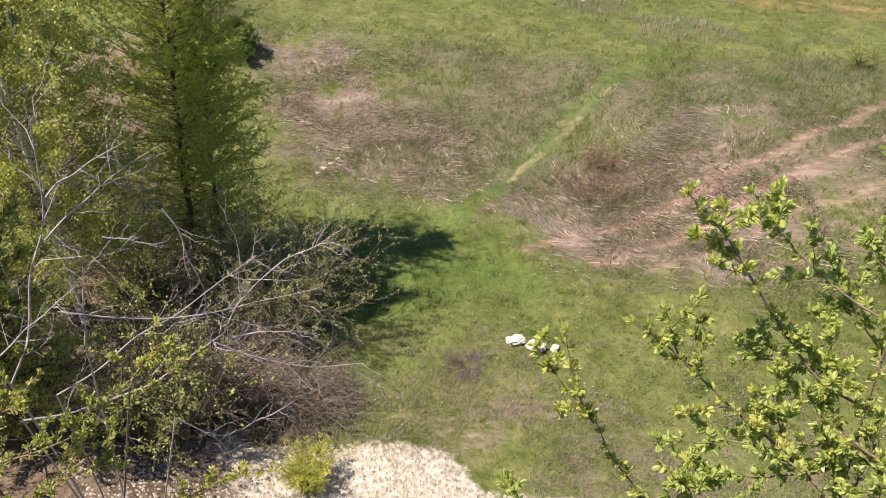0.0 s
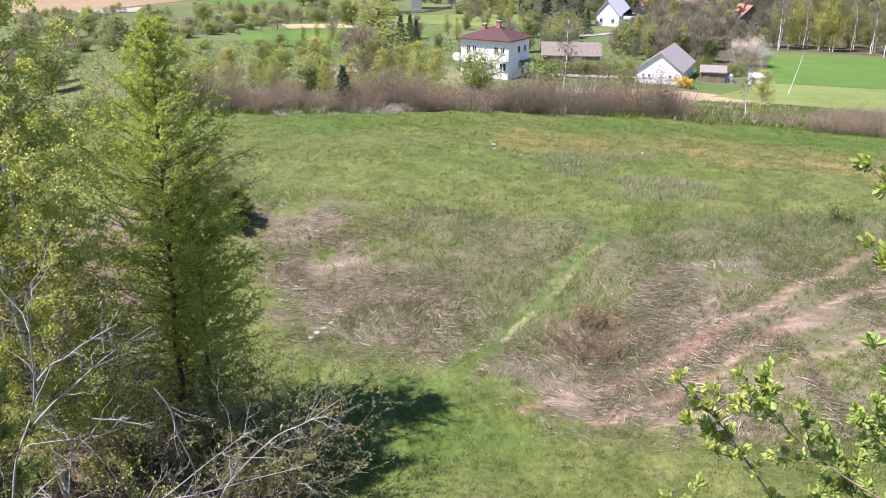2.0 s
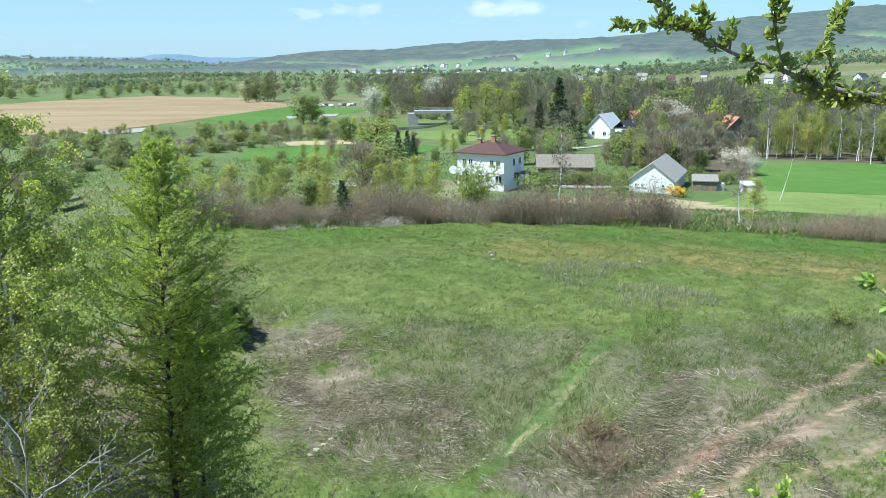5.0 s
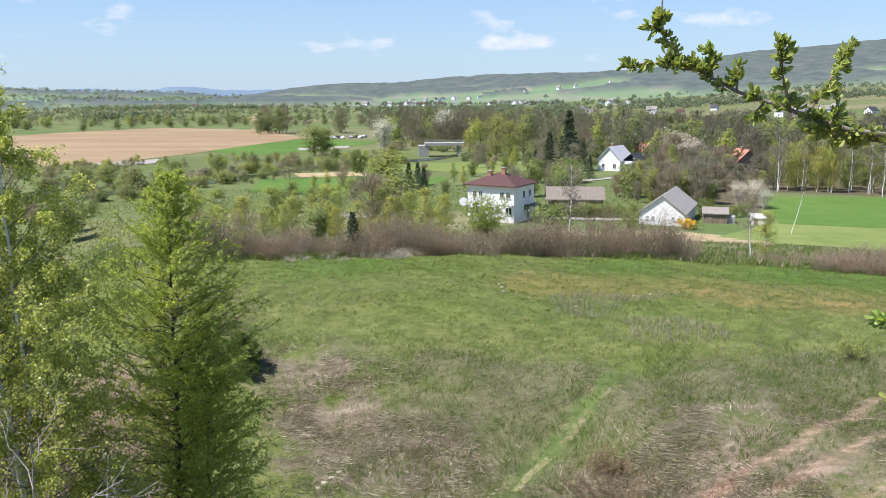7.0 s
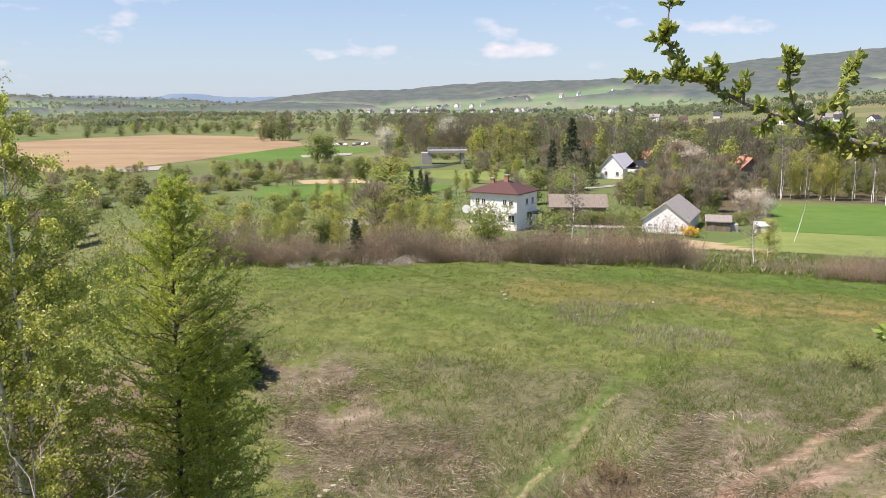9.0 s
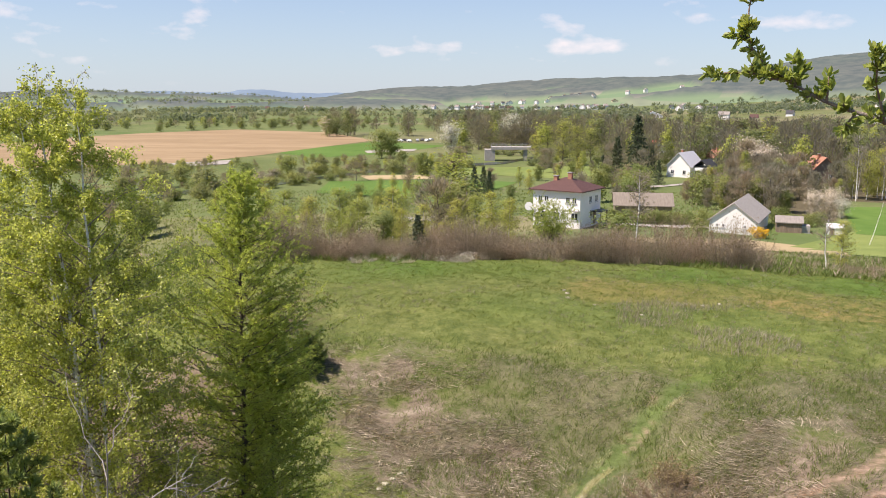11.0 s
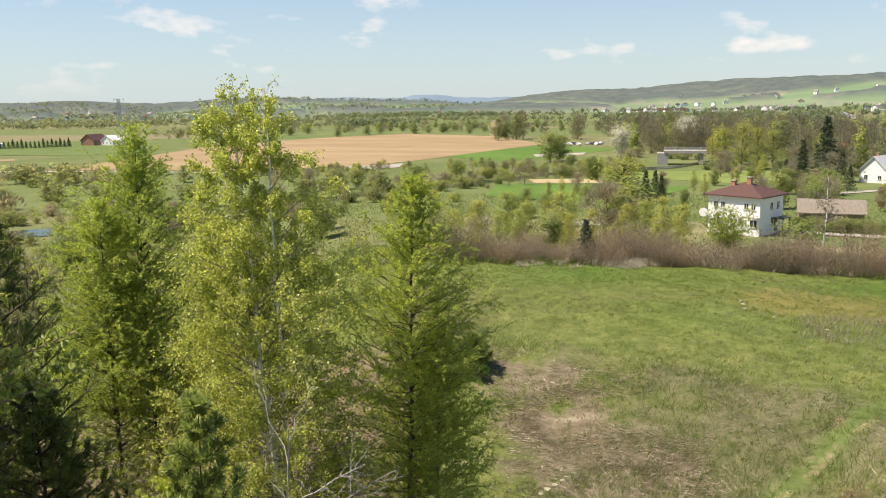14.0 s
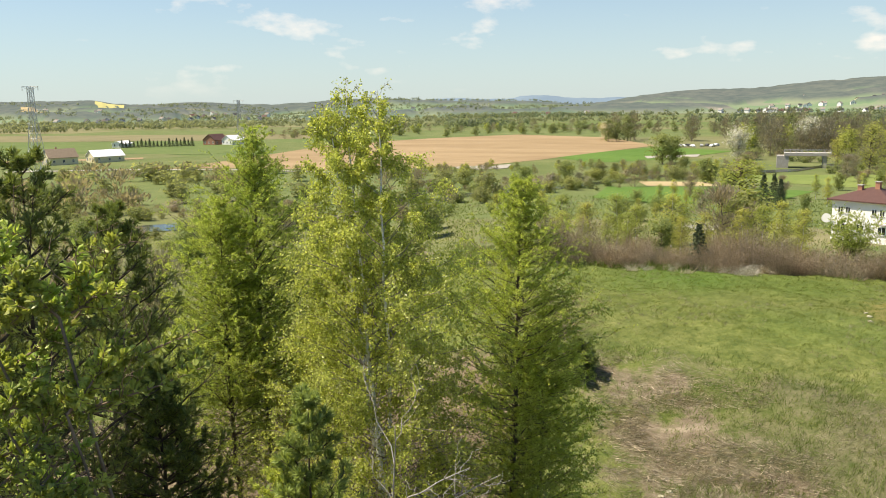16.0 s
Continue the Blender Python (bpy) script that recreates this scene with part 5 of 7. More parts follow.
for k in range(2):
    kind(f"lime{k}", far_tree(r4, 9, 2.0, 0.17, 3600, 0.62, 0.35, 0.10, 70, 0.008), white_bark, far_lime, "slender young birch with yellow-green leaves", "birch tree")
    kind(f"blossom{k}", far_tree(r4, 7, 3.2, 0.24, 3000, 0.75, 0.25, 0.12, 44), bark, far_white, "wild cherry tree in white blossom", "cherry tree")
    kind(f"spruce{k}", spruce(r4, 11, 3.0, 0.42, 3200), bark, far_dark, "dark green spruce among paler trees", "spruce tree")
    kind(f"scrub{k}", far_tree(r4, 3.4, 2.6, 0.30, 1500, 0.8, 0.4, 0.02, 36), bark, [far_green, far_bare][k], "low bushy scrub in the valley", "scrub")
kind("white_birch", far_tree(r4, 12, 2.0, 0.32, 900, 0.9, 0.75, 0.30, 30, 0.008), white_bark, far_bare, "tall birch with a white trunk and few leaves", "birch tree")
kind("golden", far_tree(r4, 9, 3.4, 0.26, 1900, 0.7, 0.45, 0.06, 60), bark, far_lime, "rounded golden-green willow by the river", "willow")


def plant(kd, az, d, h=None, wide=1.0, group="", rs=None):
    """One more tree of a kind, h metres high."""
    geos, wood, green, label, category, made = KINDS[kd]
    rs = rs or r4
    own = {"green": 9, "bare0": 11, "lime": 9, "bloss": 7, "spruc": 11, "scrub": 3.4, "white": 12, "golde": 9}
    full = own.get(kd[:5], 11 if kd.startswith("bare") else 9)
    s = (h or full) / full
    where = place(az, d) - Vector((0, 0, 0.1))
    m = pose(*where, 0, 0, rs.uniform(0, 360))
    if not made:
        nm = "spruce" if kd.startswith("spruce") else "scrub" if kd.startswith("scrub") else "birch" if kd in ("lime0", "lime1", "white_birch") else "cherry_tree" if kd.startswith("bloss") else "tree"
        ob = tree(nm, where, *geos, wood, green, label, category, 0, group or "valley trees")
        made.append(ob)
    else:
        ob = copy_thing(made[0], m)
    ob.scale = (s * wide, s * wide, s)
    return ob


# white blackthorn at the hedge's foot, and a fresh green bush before the house
thorn_geo = bush(r4, 1.0, 0.9, 22, 7, 3, 0.055, 0.8, 0.012, droop=0.35)
first = None
for i in range(24):
    where = place(r4.uniform(2.0, 11.5), r4.uniform(62.6, 65.4)) + SUNK
    if first is None:
        ob = first = shrub("blackthorn", where, thorn_geo, hedge_twig, far_white, "low blackthorn bush with white blossom at the hedge", "blackthorn", 0, "blackthorn at the hedge")
    else:
        ob = copy_thing(first, pose(*where, 0, 0, r4.uniform(0, 360)))
    s = r4.uniform(0.5, 1.15)
    ob.scale = (s, s, s * 1.2)
shrub("green_bush", place(-2.35, 86) + SUNK, bush(r4, 5.6, 1.9, 40, 10, 20, 0.16, 0.7, 0.028), bark, oak_leaf, "fresh green bush in front of the white house", "bush")
# young birches and bushes behind the hedge
for az, d, h, kd in ((17.6, 84, 6.6, "lime0"), (16.2, 92, 7.2, "lime1"), (14.5, 84, 6.2, "lime0"), (12.3, 88, 7.4, "lime1"), (11.2, 80, 5.6, "lime0"), (8.8, 79, 7.0, "lime1"), (8.2, 84, 6.4, "lime0"), (6.95, 66.5, 3.6, "spruce1"), (4.7, 104, 11.5, "golden"), (5.4, 96, 7.8, "bare0"), (4.0, 100, 8.4, "green1"), (2.9, 92, 6.4, "lime0"), (1.8, 90, 7.0, "lime1"), (0.8, 104, 6.2, "lime1"),
                     (-8.0, 76, 8.6, "white_birch"), (-6.9, 118, 4.2, "scrub0"), (-12.2, 110, 4.0, "green2"), (-20.0, 70, 5.6, "white_birch"), (-20.8, 74, 4.4, "lime0")):
    plant(kd, az, d, h, 1.3, "trees behind the hedge")
for az in np.arange(0.8, 17, 1.5):
    plant(str(r4.choice(["lime0", "lime1", "green0", "lime1", "lime0"])), az + r4.uniform(-0.6, 0.6), r4.uniform(69, 80), r4.uniform(3.2, 5.6), 1.1, "trees behind the hedge")
for az, d, h, kd in ((3.05, 188, 7.5, "spruce0"), (2.0, 186, 6.5, "spruce1"), (2.4, 196, 7.0, "spruce0"), (-6.6, 240, 13, "spruce1"), (-7.9, 262, 19, "spruce0"), (-8.9, 270, 9, "spruce1"), (-5.7, 235, 8, "spruce0"), (-16.2, 520, 14, "spruce0"), (-14.2, 300, 10, "spruce1"), (-9.4, 232, 7, "spruce1"), (-11.5, 560, 14, "spruce0")):
    plant(kd, az, d, h, 1.0, "spruces in the valley")
for az, d, h in ((4.65, 372, 15), (0.5, 420, 17), (-0.1, 426, 14), (-15.2, 258, 13.5), (-16.1, 262, 11.5), (-10.8, 420, 13), (-19.1, 172, 5.6), (-20.1, 173, 6.0), (-20.7, 171, 4.4), (13.2, 560, 12), (-11.4, 352, 10), (-12.6, 360, 11)):
    plant(f"blossom{int(r4.integers(2))}", az, d, h, 1.0, "cherry trees in blossom")
for az, d, h in ((-2.0, 320, 15), (-3.0, 312, 17), (-4.0, 318, 15), (-1.2, 330, 11), (-4.9, 322, 14)):
    plant("golden", az, d, h, 1.0, "willows by the bridge")
for az in np.arange(40.9, 45.3, 0.24):
    plant(f"spruce{int(r4.integers(2))}", az, 578 + r4.uniform(-3, 3), r4.uniform(4.0, 6.0), 1.2, "conifer row beyond the farm")
plant("green0", 9.4, 345, 13, 1.2)
plant("green1", 8.8, 352, 12, 1.2)
# wood behind the houses and along the road
for i in range(150):
    az, d = r4.uniform(-20.6, -12.6), r4.uniform(168, 262)
    if (az > -13.6 and d > 205) or (-20.6 < az < -18.5 and d > 215) or (az < -17.6 and d < 197) or (-16.2 < az < -14.2 and d > 212):
        continue
    plant(str(r4.choice(["bare0", "bare1", "bare2", "bare1", "green1", "lime0", "bare0", "green2"])), az, d, r4.uniform(4.5, 9.5), r4.uniform(0.8, 1.15))
for i in range(40):
    az, d = r4.uniform(-13.4, -6.0), r4.uniform(182, 226)
    if -11.2 < az < -8.4:
        continue
    plant(str(r4.choice(["bare0", "bare1", "green1", "lime0", "scrub0"])), az, d, r4.uniform(3.0, 6.5), 1.0)
beyond = []
for i in range(430):
    az = r4.uniform(-33, 3)
    d = r4.uniform(205, 480) if az < -6 else r4.uniform(400, 600)
    if (-13.2 < az < -9.4 and d < 276) or (-20.6 < az < -18.2 and d < 266) or (az < -20.5 and d < 214) or (az > -8.4 and d < 250):
        continue
    kd = r4.choice(["bare0", "bare1", "bare2", "bare1", "green1", "lime0", "bare0", "green2"])
    if d < 262:
        plant(str(kd), az, d, r4.uniform(5, 12), r4.uniform(0.8, 1.2))
    else:
        beyond.append((str(kd)[:4], az, d, r4.uniform(8, 17), r4.uniform(0.8, 1.2)))
for i in range(34):
    plant("white_birch" if i % 2 else "lime1", r4.uniform(-33, -21), r4.uniform(205, 222), r4.uniform(12, 17), 0.9, "birches along the green field")
for i in range(26):
    beyond.append((str(r4.choice(["bare", "bare", "gree"])), r4.uniform(-1, 13), r4.uniform(520, 620), r4.uniform(12, 19), 1.0))
far_kinds = {"bare": (far_tree(r4, 11, 3.9, 1.1, 640, 0.5, 0.82, 0.0, 34), 11, 1), "gree": (far_tree(r4, 9, 4.0, 0.55, 1000, 0.45, 0.22, 0.0, 36), 9, 2), "lime": (far_tree(r4, 9, 2.8, 0.6, 520, 0.5, 0.25, 0.0, 30), 9, 3), "low": (far_tree(r4, 3.0, 2.6, 0.55, 300, 0.8, 0.3, 0.02, 18), 3, 2), "dry": (far_tree(r4, 3.0, 2.6, 0.8, 220, 0.8, 0.75, 0.02, 18), 3, 1)}


def stand(name, trees, label):
    """A wood too far off to tell its trees apart: all in one mesh."""
    geos, slots = [], []
    for kd, az, d, h, wide in trees:
        (trunk, limbs, crown), full, slot = far_kinds[kd]
        s = h / full
        m = np.array([s * wide, s * wide, s])
        a = r4.uniform(0, 6.28)
        turn = np.array([[math.cos(a), -math.sin(a), 0], [math.sin(a), math.cos(a), 0], [0, 0, 1]])
        at0 = np.array(place(az, d)) - [0, 0, 0.1]
        for (v, f), k in ((trunk, 0), (crown, slot)):
            geos.append(((v * m) @ turn.T + at0, f))
            slots.append(np.full(len(f), k))
    v, f = join(*geos)
    return tagged(build(name, v, f, [grey_twig, stand_bare, stand_green_hazed, far_lime], None, "", False, np.concatenate(slots)), label, "woods", kind="stuff")


for i in range(70):
    beyond.append((str(r4.choice(["bare", "gree", "bare", "lime"])), r4.uniform(-33, -4), r4.uniform(340, 640), r4.uniform(7, 15), 1.0))
for i in range(24):
    beyond.append((str(r4.choice(["bare", "gree", "gree", "lime"])), r4.uniform(6, 34), r4.uniform(660, 800), r4.uniform(5, 9), 1.5))
for i in range(150):
    beyond.append((str(r4.choice(["bare", "gree", "bare", "lime"])), r4.uniform(-20, 4.5), r4.uniform(390, 520), r4.uniform(9, 16), 1.15))
for i in range(120):
    beyond.append((str(r4.choice(["gree", "gree", "bare", "bare"])), r4.uniform(4, 36), r4.normal(720, 45), r4.uniform(4.0, 9.0), 1.6))
for i in range(420):
    az, d = r4.uniform(-22, 5), r4.uniform(225, 500)
    if (-13.2 < az < -8.8 and d < 290) or (az > -8.4 and d < 300) or (-0.6 < az < 4.2 and d < 350) or (-20 < az < -16.9 and d < 270):
        continue
    beyond.append((str(r4.choice(["low", "dry"])), az, d, r4.uniform(1.8, 4.0), 1.3))
stand("wood_beyond_the_village", beyond, "mixed wood in early leaf beyond the houses")
belt = []
for i in range(300):
    u = r4.uniform(0, 13)
    a, dd = np.interp(u, np.arange(14), [q[0] for q in river_line]), np.interp(u, np.arange(14), [q[1] for q in river_line])
    off = r4.choice([-1, 1]) * r4.uniform(8, 30)
    if -3.0 < a < 3.6:
        continue
    belt.append((str(r4.choice(["bare", "gree", "gree", "bare", "gree"])), a + r4.uniform(-0.8, 0.8), dd + off, r4.uniform(1.4, 3.4) if r4.uniform() < 0.85 else r4.uniform(4, 7), 1.6))
for i in range(120):
    belt.append((str(r4.choice(["bare", "gree", "lime"])), r4.uniform(3.5, 30), r4.uniform(285, 330), r4.uniform(1.6, 4.5), 1.4))
for i in range(90):
    belt.append((str(r4.choice(["gree", "gree", "low", "dry"])), r4.uniform(34, 58), r4.uniform(215, 340), r4.uniform(2.5, 6.5), 1.5))
stand("riverside_scrub", belt, "thick scrub along the river and its meadows")
# banks of the river
for a, d in zip(np.interp(np.linspace(0, 13, 120), np.arange(14), [q[0] for q in river_line]), np.interp(np.linspace(0, 13, 120), np.arange(14), [q[1] for q in river_line])):
    for s in (-1, 1):
        if r4.uniform() < 0.50 and not (-2.5 < a < 3.4):
            kd = str(r4.choice(["scrub0", "scrub1", "green0", "scrub0", "bare1", "scrub0", "scrub1"]))
            plant(kd, a + r4.uniform(-0.6, 0.6), d + s * r4.uniform(8, 16) + (r4.uniform(0, 22) if s > 0 else 0), r4.uniform(2.0, 3.6) if kd.startswith("scrub") else r4.uniform(4.0, 7), 1.5, "riverside trees")
# scrub on the slope and the flat ground before the river
for i in range(70):
    kd = str(r4.choice(["scrub0", "scrub0", "scrub1", "bare1", "green0", "scrub0"]))
    plant(kd, r4.uniform(24, 57), r4.uniform(60, 178), r4.uniform(2.0, 4.2) if kd.startswith("scrub") else r4.uniform(5, 8), 1.3, "scrub on the slope")
for i in range(30):
    kd = str(r4.choice(["scrub0", "lime1", "lime0", "scrub0"]))
    plant(kd, r4.uniform(4, 24), r4.uniform(150, 205), r4.uniform(1.8, 3.4) if kd.startswith("scrub") else r4.uniform(4, 7), 1.1, "scrub on the slope")
for i in range(60):
    kd = str(r4.choice(["bare0", "lime0", "scrub0", "bare2", "lime1", "green1", "scrub1"]))
    az, d = r4.uniform(-9, 8), r4.uniform(170, 300)
    if (-13 < az < -8.3 and d > 225) or (az < -5 and d < 182) or (-0.5 < az < 4.2 and d > 215):
        continue
    plant(kd, az, d, r4.uniform(2.0, 3.6) if kd.startswith("scrub") else r4.uniform(4, 8.5), 1.0, "scrub in the river meadows")
# a leaning young birch at the edge of the green field
lean = thing("birch", pose(*(place(-22.4, 139) + SUNK)), "thin leaning birch with a pale stem at the field's edge", "birch tree")
q = sway(r4, np.zeros((1, 3)), np.array([[0.26, 0.1, 1.0]]), 6.6, 12, 0, 0.02)
build("trunk", *tubes(q, np.linspace(0.052, 0.012, 12)[None], 6), white_bark, lean, shade=True)
a_, t_, _ = along_path(r4, q, 26, 0.45, 1.0)
tagged(build("branchwork", *tubes(sway(r4, a_, spread(r4, t_, 45), r4.uniform(0.4, 1.1, len(a_)), 5, 0.2, 0.06), np.full((len(a_), 5), 0.012), 3), limb_bark, lean), kind="stuff")
# garden bushes by the houses
for az in np.arange(-11.9, -6.3, 0.42):
    plant("scrub0", az, 150.5 + 0.3 * math.sin(az * 3), r4.uniform(1.9, 2.6), 0.9, "garden bushes")
for az, d, h in ((-17.2, 152, 2.4), (-17.8, 151, 2.8), (-18.4, 150, 2.2), (-16.9, 158, 3.0), (-18.9, 156, 2.4), (-12.3, 149, 3.2), (-12.9, 148, 2.6), (-19.5, 158, 2.6)):
    plant("scrub0", az, d, h, 0.9, "garden bushes")
shrub("forsythia", place(-15.95, 139.0) + SUNK, bush(r4, 2.2, 1.2, 24, 8, 10, 0.22, 0.7, 0.03), bark, forsythia, "rounded bush covered in yellow flowers beside the barn")

# far woods and tree lines
def far_woods(name, n, per, az0, az1, d0, d1, size, mat, label, seed, bands, thin=0.56, high=ground):
    rs = np.random.default_rng(seed)
    az, d = rs.uniform(az0, az1, n), np.exp(rs.uniform(np.log(d0), np.log(d1), n))
    x, y = -np.sin(np.radians(az)) * d, np.cos(np.radians(az)) * d
    keep = vnoise(x * 0.45, y * 3.0, bands, seed) > thin + 0.17 * smooth(-6, 4, az) * smooth(26, 16, az) + 0.2 * smooth(-7, -10, az) * smooth(1350, 1150, d)
    x, y, d = x[keep], y[keep], d[keep]
    n = len(x)
    h = size * rs.uniform(0.6, 1.4, n)
    c = np.stack([x, y, high(x, y)], -1)
    dome = unit(rs.normal(size=(n, per, 3)))
    dome[..., 2] = np.abs(dome[..., 2] + 0.25) - 0.25
    p = (c[:, None] + (dome * [0.48, 0.48, 0.46] + [0, 0, 0.46]) * h[:, None, None]).reshape(-1, 3)
    nor = unit(dome.reshape(-1, 3) + rs.normal(0, 0.22, p.shape))
    way = unit(np.cross(nor, rs.normal(size=p.shape)))
    side = np.cross(nor, way)
    s = np.repeat(h, per) * rs.uniform(0.22, 0.40, len(p))
    return tagged(build(name, *leaves(p, way, side, s, s * 0.75), mat), label, "woods", kind="stuff")


far_woods("far_woods", 4600, 30, -36, 24, 820, 1600, 7, wood_far_hazed, "scattered woods and tree lines across the valley", 3, 190, 0.60)
far_woods("tree_line", 3600, 30, 18, 60, 800, 1500, 4.6, wood_far_hazed, "tree lines in the flat part of the valley", 8, 90, 0.70)
far_woods("valley_hedges", 3000, 28, 4, 60, 980, 1600, 6, wood_far_hazed, "hedges and small woods between the far fields", 15, 110, 0.61)
far_woods("hill_trees", 5000, 22, 14, 58, 1480, 2350, 6, hill_leaf_hazed, "hedges and trees between the houses on the far hillside", 19, 150, 0.58, hill_height)

# hills on the horizon, with haze put into their blue colour and a glow
az = np.linspace(-45, 60, 420)
hill_el = np.interp(az, [-45, -30, -12, -8.2, -4, -0.7, 3, 6.9, 10, 13, 15, 16.6, 17.6, 18.6, 19.5, 21, 22.5, 24, 26, 30, 60], [1.5, 1.8, 0.7, 0.72, 0.62, 0.55, 0.42, 0.33, 0.2, 0.12, 0.12, 0.28, 0.38, 0.33, 0.18, 0.15, 0.22, 0.26, 0.12, 0.0, -0.2])
hill_el = hill_el + 0.02 * np.sin(az * 3.1) + 0.012 * np.sin(az * 7.7 + 1)
m_hill, nt, p, g, obj = surface("hazy_hill_woods", 1.0, 0.0)
sx = nt.nodes.new("ShaderNodeSeparateXYZ")
link(nt, g.outputs["Position"], sx.inputs[0])
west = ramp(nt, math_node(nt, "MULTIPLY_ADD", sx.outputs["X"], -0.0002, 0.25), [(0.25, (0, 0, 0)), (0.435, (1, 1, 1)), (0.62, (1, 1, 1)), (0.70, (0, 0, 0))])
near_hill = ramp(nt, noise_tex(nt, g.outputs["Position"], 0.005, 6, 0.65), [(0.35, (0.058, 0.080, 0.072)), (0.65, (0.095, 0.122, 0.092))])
haze_blue_hill = ramp(nt, noise_tex(nt, g.outputs["Position"], 0.006, 6, 0.6), [(0.3, (0.105, 0.150, 0.200)), (0.7, (0.130, 0.175, 0.220))])
link(nt, mixc(nt, west, near_hill, haze_blue_hill), p.inputs["Base Color"])
# the base colour also glows, in place of bright air before the hills
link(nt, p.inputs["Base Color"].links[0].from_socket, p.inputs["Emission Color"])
p.inputs["Emission Strength"].default_value = RANGE_HAZE_GLOW
rows = []
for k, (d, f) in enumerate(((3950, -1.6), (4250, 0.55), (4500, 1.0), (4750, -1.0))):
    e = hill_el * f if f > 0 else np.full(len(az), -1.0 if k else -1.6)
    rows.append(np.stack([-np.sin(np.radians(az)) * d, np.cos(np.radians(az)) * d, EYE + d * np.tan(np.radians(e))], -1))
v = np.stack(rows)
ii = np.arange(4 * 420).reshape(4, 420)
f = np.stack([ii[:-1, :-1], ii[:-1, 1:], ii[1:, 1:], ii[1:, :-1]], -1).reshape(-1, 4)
tagged(build("backdrop_range", v.reshape(-1, 3), f, m_hill, shade=True), "wooded hills on the horizon, blue with painted haze", "hills", kind="structure")


# ---- bridge, pylons, vehicles ----
bridge = thing("bridge", Matrix.Translation(place(1.9, 331)) @ pose(0, 0, 0, 0, 0, 3), "concrete road bridge over the river", "bridge")
box("deck", 0, 16, 0, 7, 4.5, 5.5, concrete, bridge)
box("abutment", -2.5, 1.6, 0.3, 6.7, -1, 4.496, concrete, bridge)
box("pier", 13.2, 14.4, 0.5, 6.5, -1, 4.496, concrete, bridge)
for y in (0.05, 6.8):
    box("rail", 0, 16, y, y + 0.15, 6.3, 6.42, steel, bridge)
    for x in np.linspace(0.2, 15.8, 9):
        box("rail_post", x - 0.07, x + 0.07, y, y + 0.15, 5.503, 6.297, steel, bridge)


def beam(p, q, r):
    return np.array([[p, (np.array(p) + np.array(q)) / 2, q]], float), np.full((1, 3), r)


def pylon(az, d, H, turn, half=3.0):
    """A lattice mast: four legs, cross braces by storeys, three pairs of arms."""
    ob = thing("power_pylon", Matrix.Translation(place(az, d)) @ pose(0, 0, 0, 0, 0, turn), "grey steel lattice power pylon in the fields", "pylon", "power pylons")
    z = np.array([0, 0.2, 0.38, 0.52, 0.63, 0.72, 0.81, 0.90, 1.0]) * H
    w = np.interp(z / H, [0, 0.63, 1.0], [half, half * 0.36, half * 0.30])
    c = [(1, 1), (-1, 1), (-1, -1), (1, -1)]
    for ex, ey in c:
        build("leg", *tubes(np.stack([ex * w, ey * w, z], -1)[None], np.full((1, 9), 0.14), 4), steel, ob)
    for k in range(4):
        a, b = c[k], c[(k + 1) % 4]
        g = []
        for i in range(8):
            g.append(tubes(*beam((a[0] * w[i], a[1] * w[i], z[i]), (b[0] * w[i + 1], b[1] * w[i + 1], z[i + 1]), 0.08), 3))
            g.append(tubes(*beam((b[0] * w[i], b[1] * w[i], z[i]), (a[0] * w[i + 1], a[1] * w[i + 1], z[i + 1]), 0.08), 3))
            g.append(tubes(*beam((a[0] * w[i], a[1] * w[i], z[i] + 0.01), (b[0] * w[i], b[1] * w[i], z[i] + 0.01), 0.08), 3))
        tagged(build("bracing", *join(*g), steel, ob), kind="stuff")
    for h, ln in ((0.72, 5.2), (0.995, 3.6)):
        for s in (-1, 1):
            g = [tubes(*beam((0, e, h * H), (s * ln, 0, h * H + 0.1), 0.1), 3) for e in (-0.8, 0.8)]
            g.append(tubes(*beam((0, 0, h * H - 1.6), (s * ln, 0, h * H + 0.1), 0.09), 3))
            build("arm", *join(*g), steel, ob)
            build("insulator", *tubes(*beam((s * (ln - 0.1), 0, h * H), (s * (ln - 0.1), 0, h * H - 1.7), 0.12), 5), concrete, ob)
    return ob


pylon(50.2, 400, 35.5, 20)
pylon(37.8, 640, 30, 20, 2.6)


def car(az, d, turn, paint, label):
    ob = thing("car", Matrix.Translation(place(az, d) + Vector((0, 0, 0.02))) @ pose(0, 0, 0, 0, 0, turn), label, "car", "parked vehicles")
    v = [(-2.1, -0.85, 0.3), (2.1, -0.85, 0.3), (2.1, -0.85, 0.85), (1.1, -0.85, 0.95), (0.5, -0.75, 1.45), (-1.5, -0.75, 1.45), (-2.1, -0.85, 0.95)]
    v += [(x, -y, z) for x, y, z in v]
    f = [tuple(range(7)), tuple(range(13, 6, -1))] + [(i, (i + 1) % 7, (i + 1) % 7 + 7, i + 7) for i in range(7)]
    solid("body", v, f, paint, ob)
    for x in (-1.3, 1.3):
        for y in (-0.85, 0.85):
            bm = bmesh.new()
            bmesh.ops.create_cone(bm, segments=12, radius1=0.33, radius2=0.33, depth=0.22, cap_ends=True, matrix=pose(x, y, 0.33, 90, 0, 0))
            part("wheel", bm, rubber, ob)
    box("side_window", -1.3, 0.5, -0.87, -0.84, 1.0, 1.35, glass, ob)
    return ob


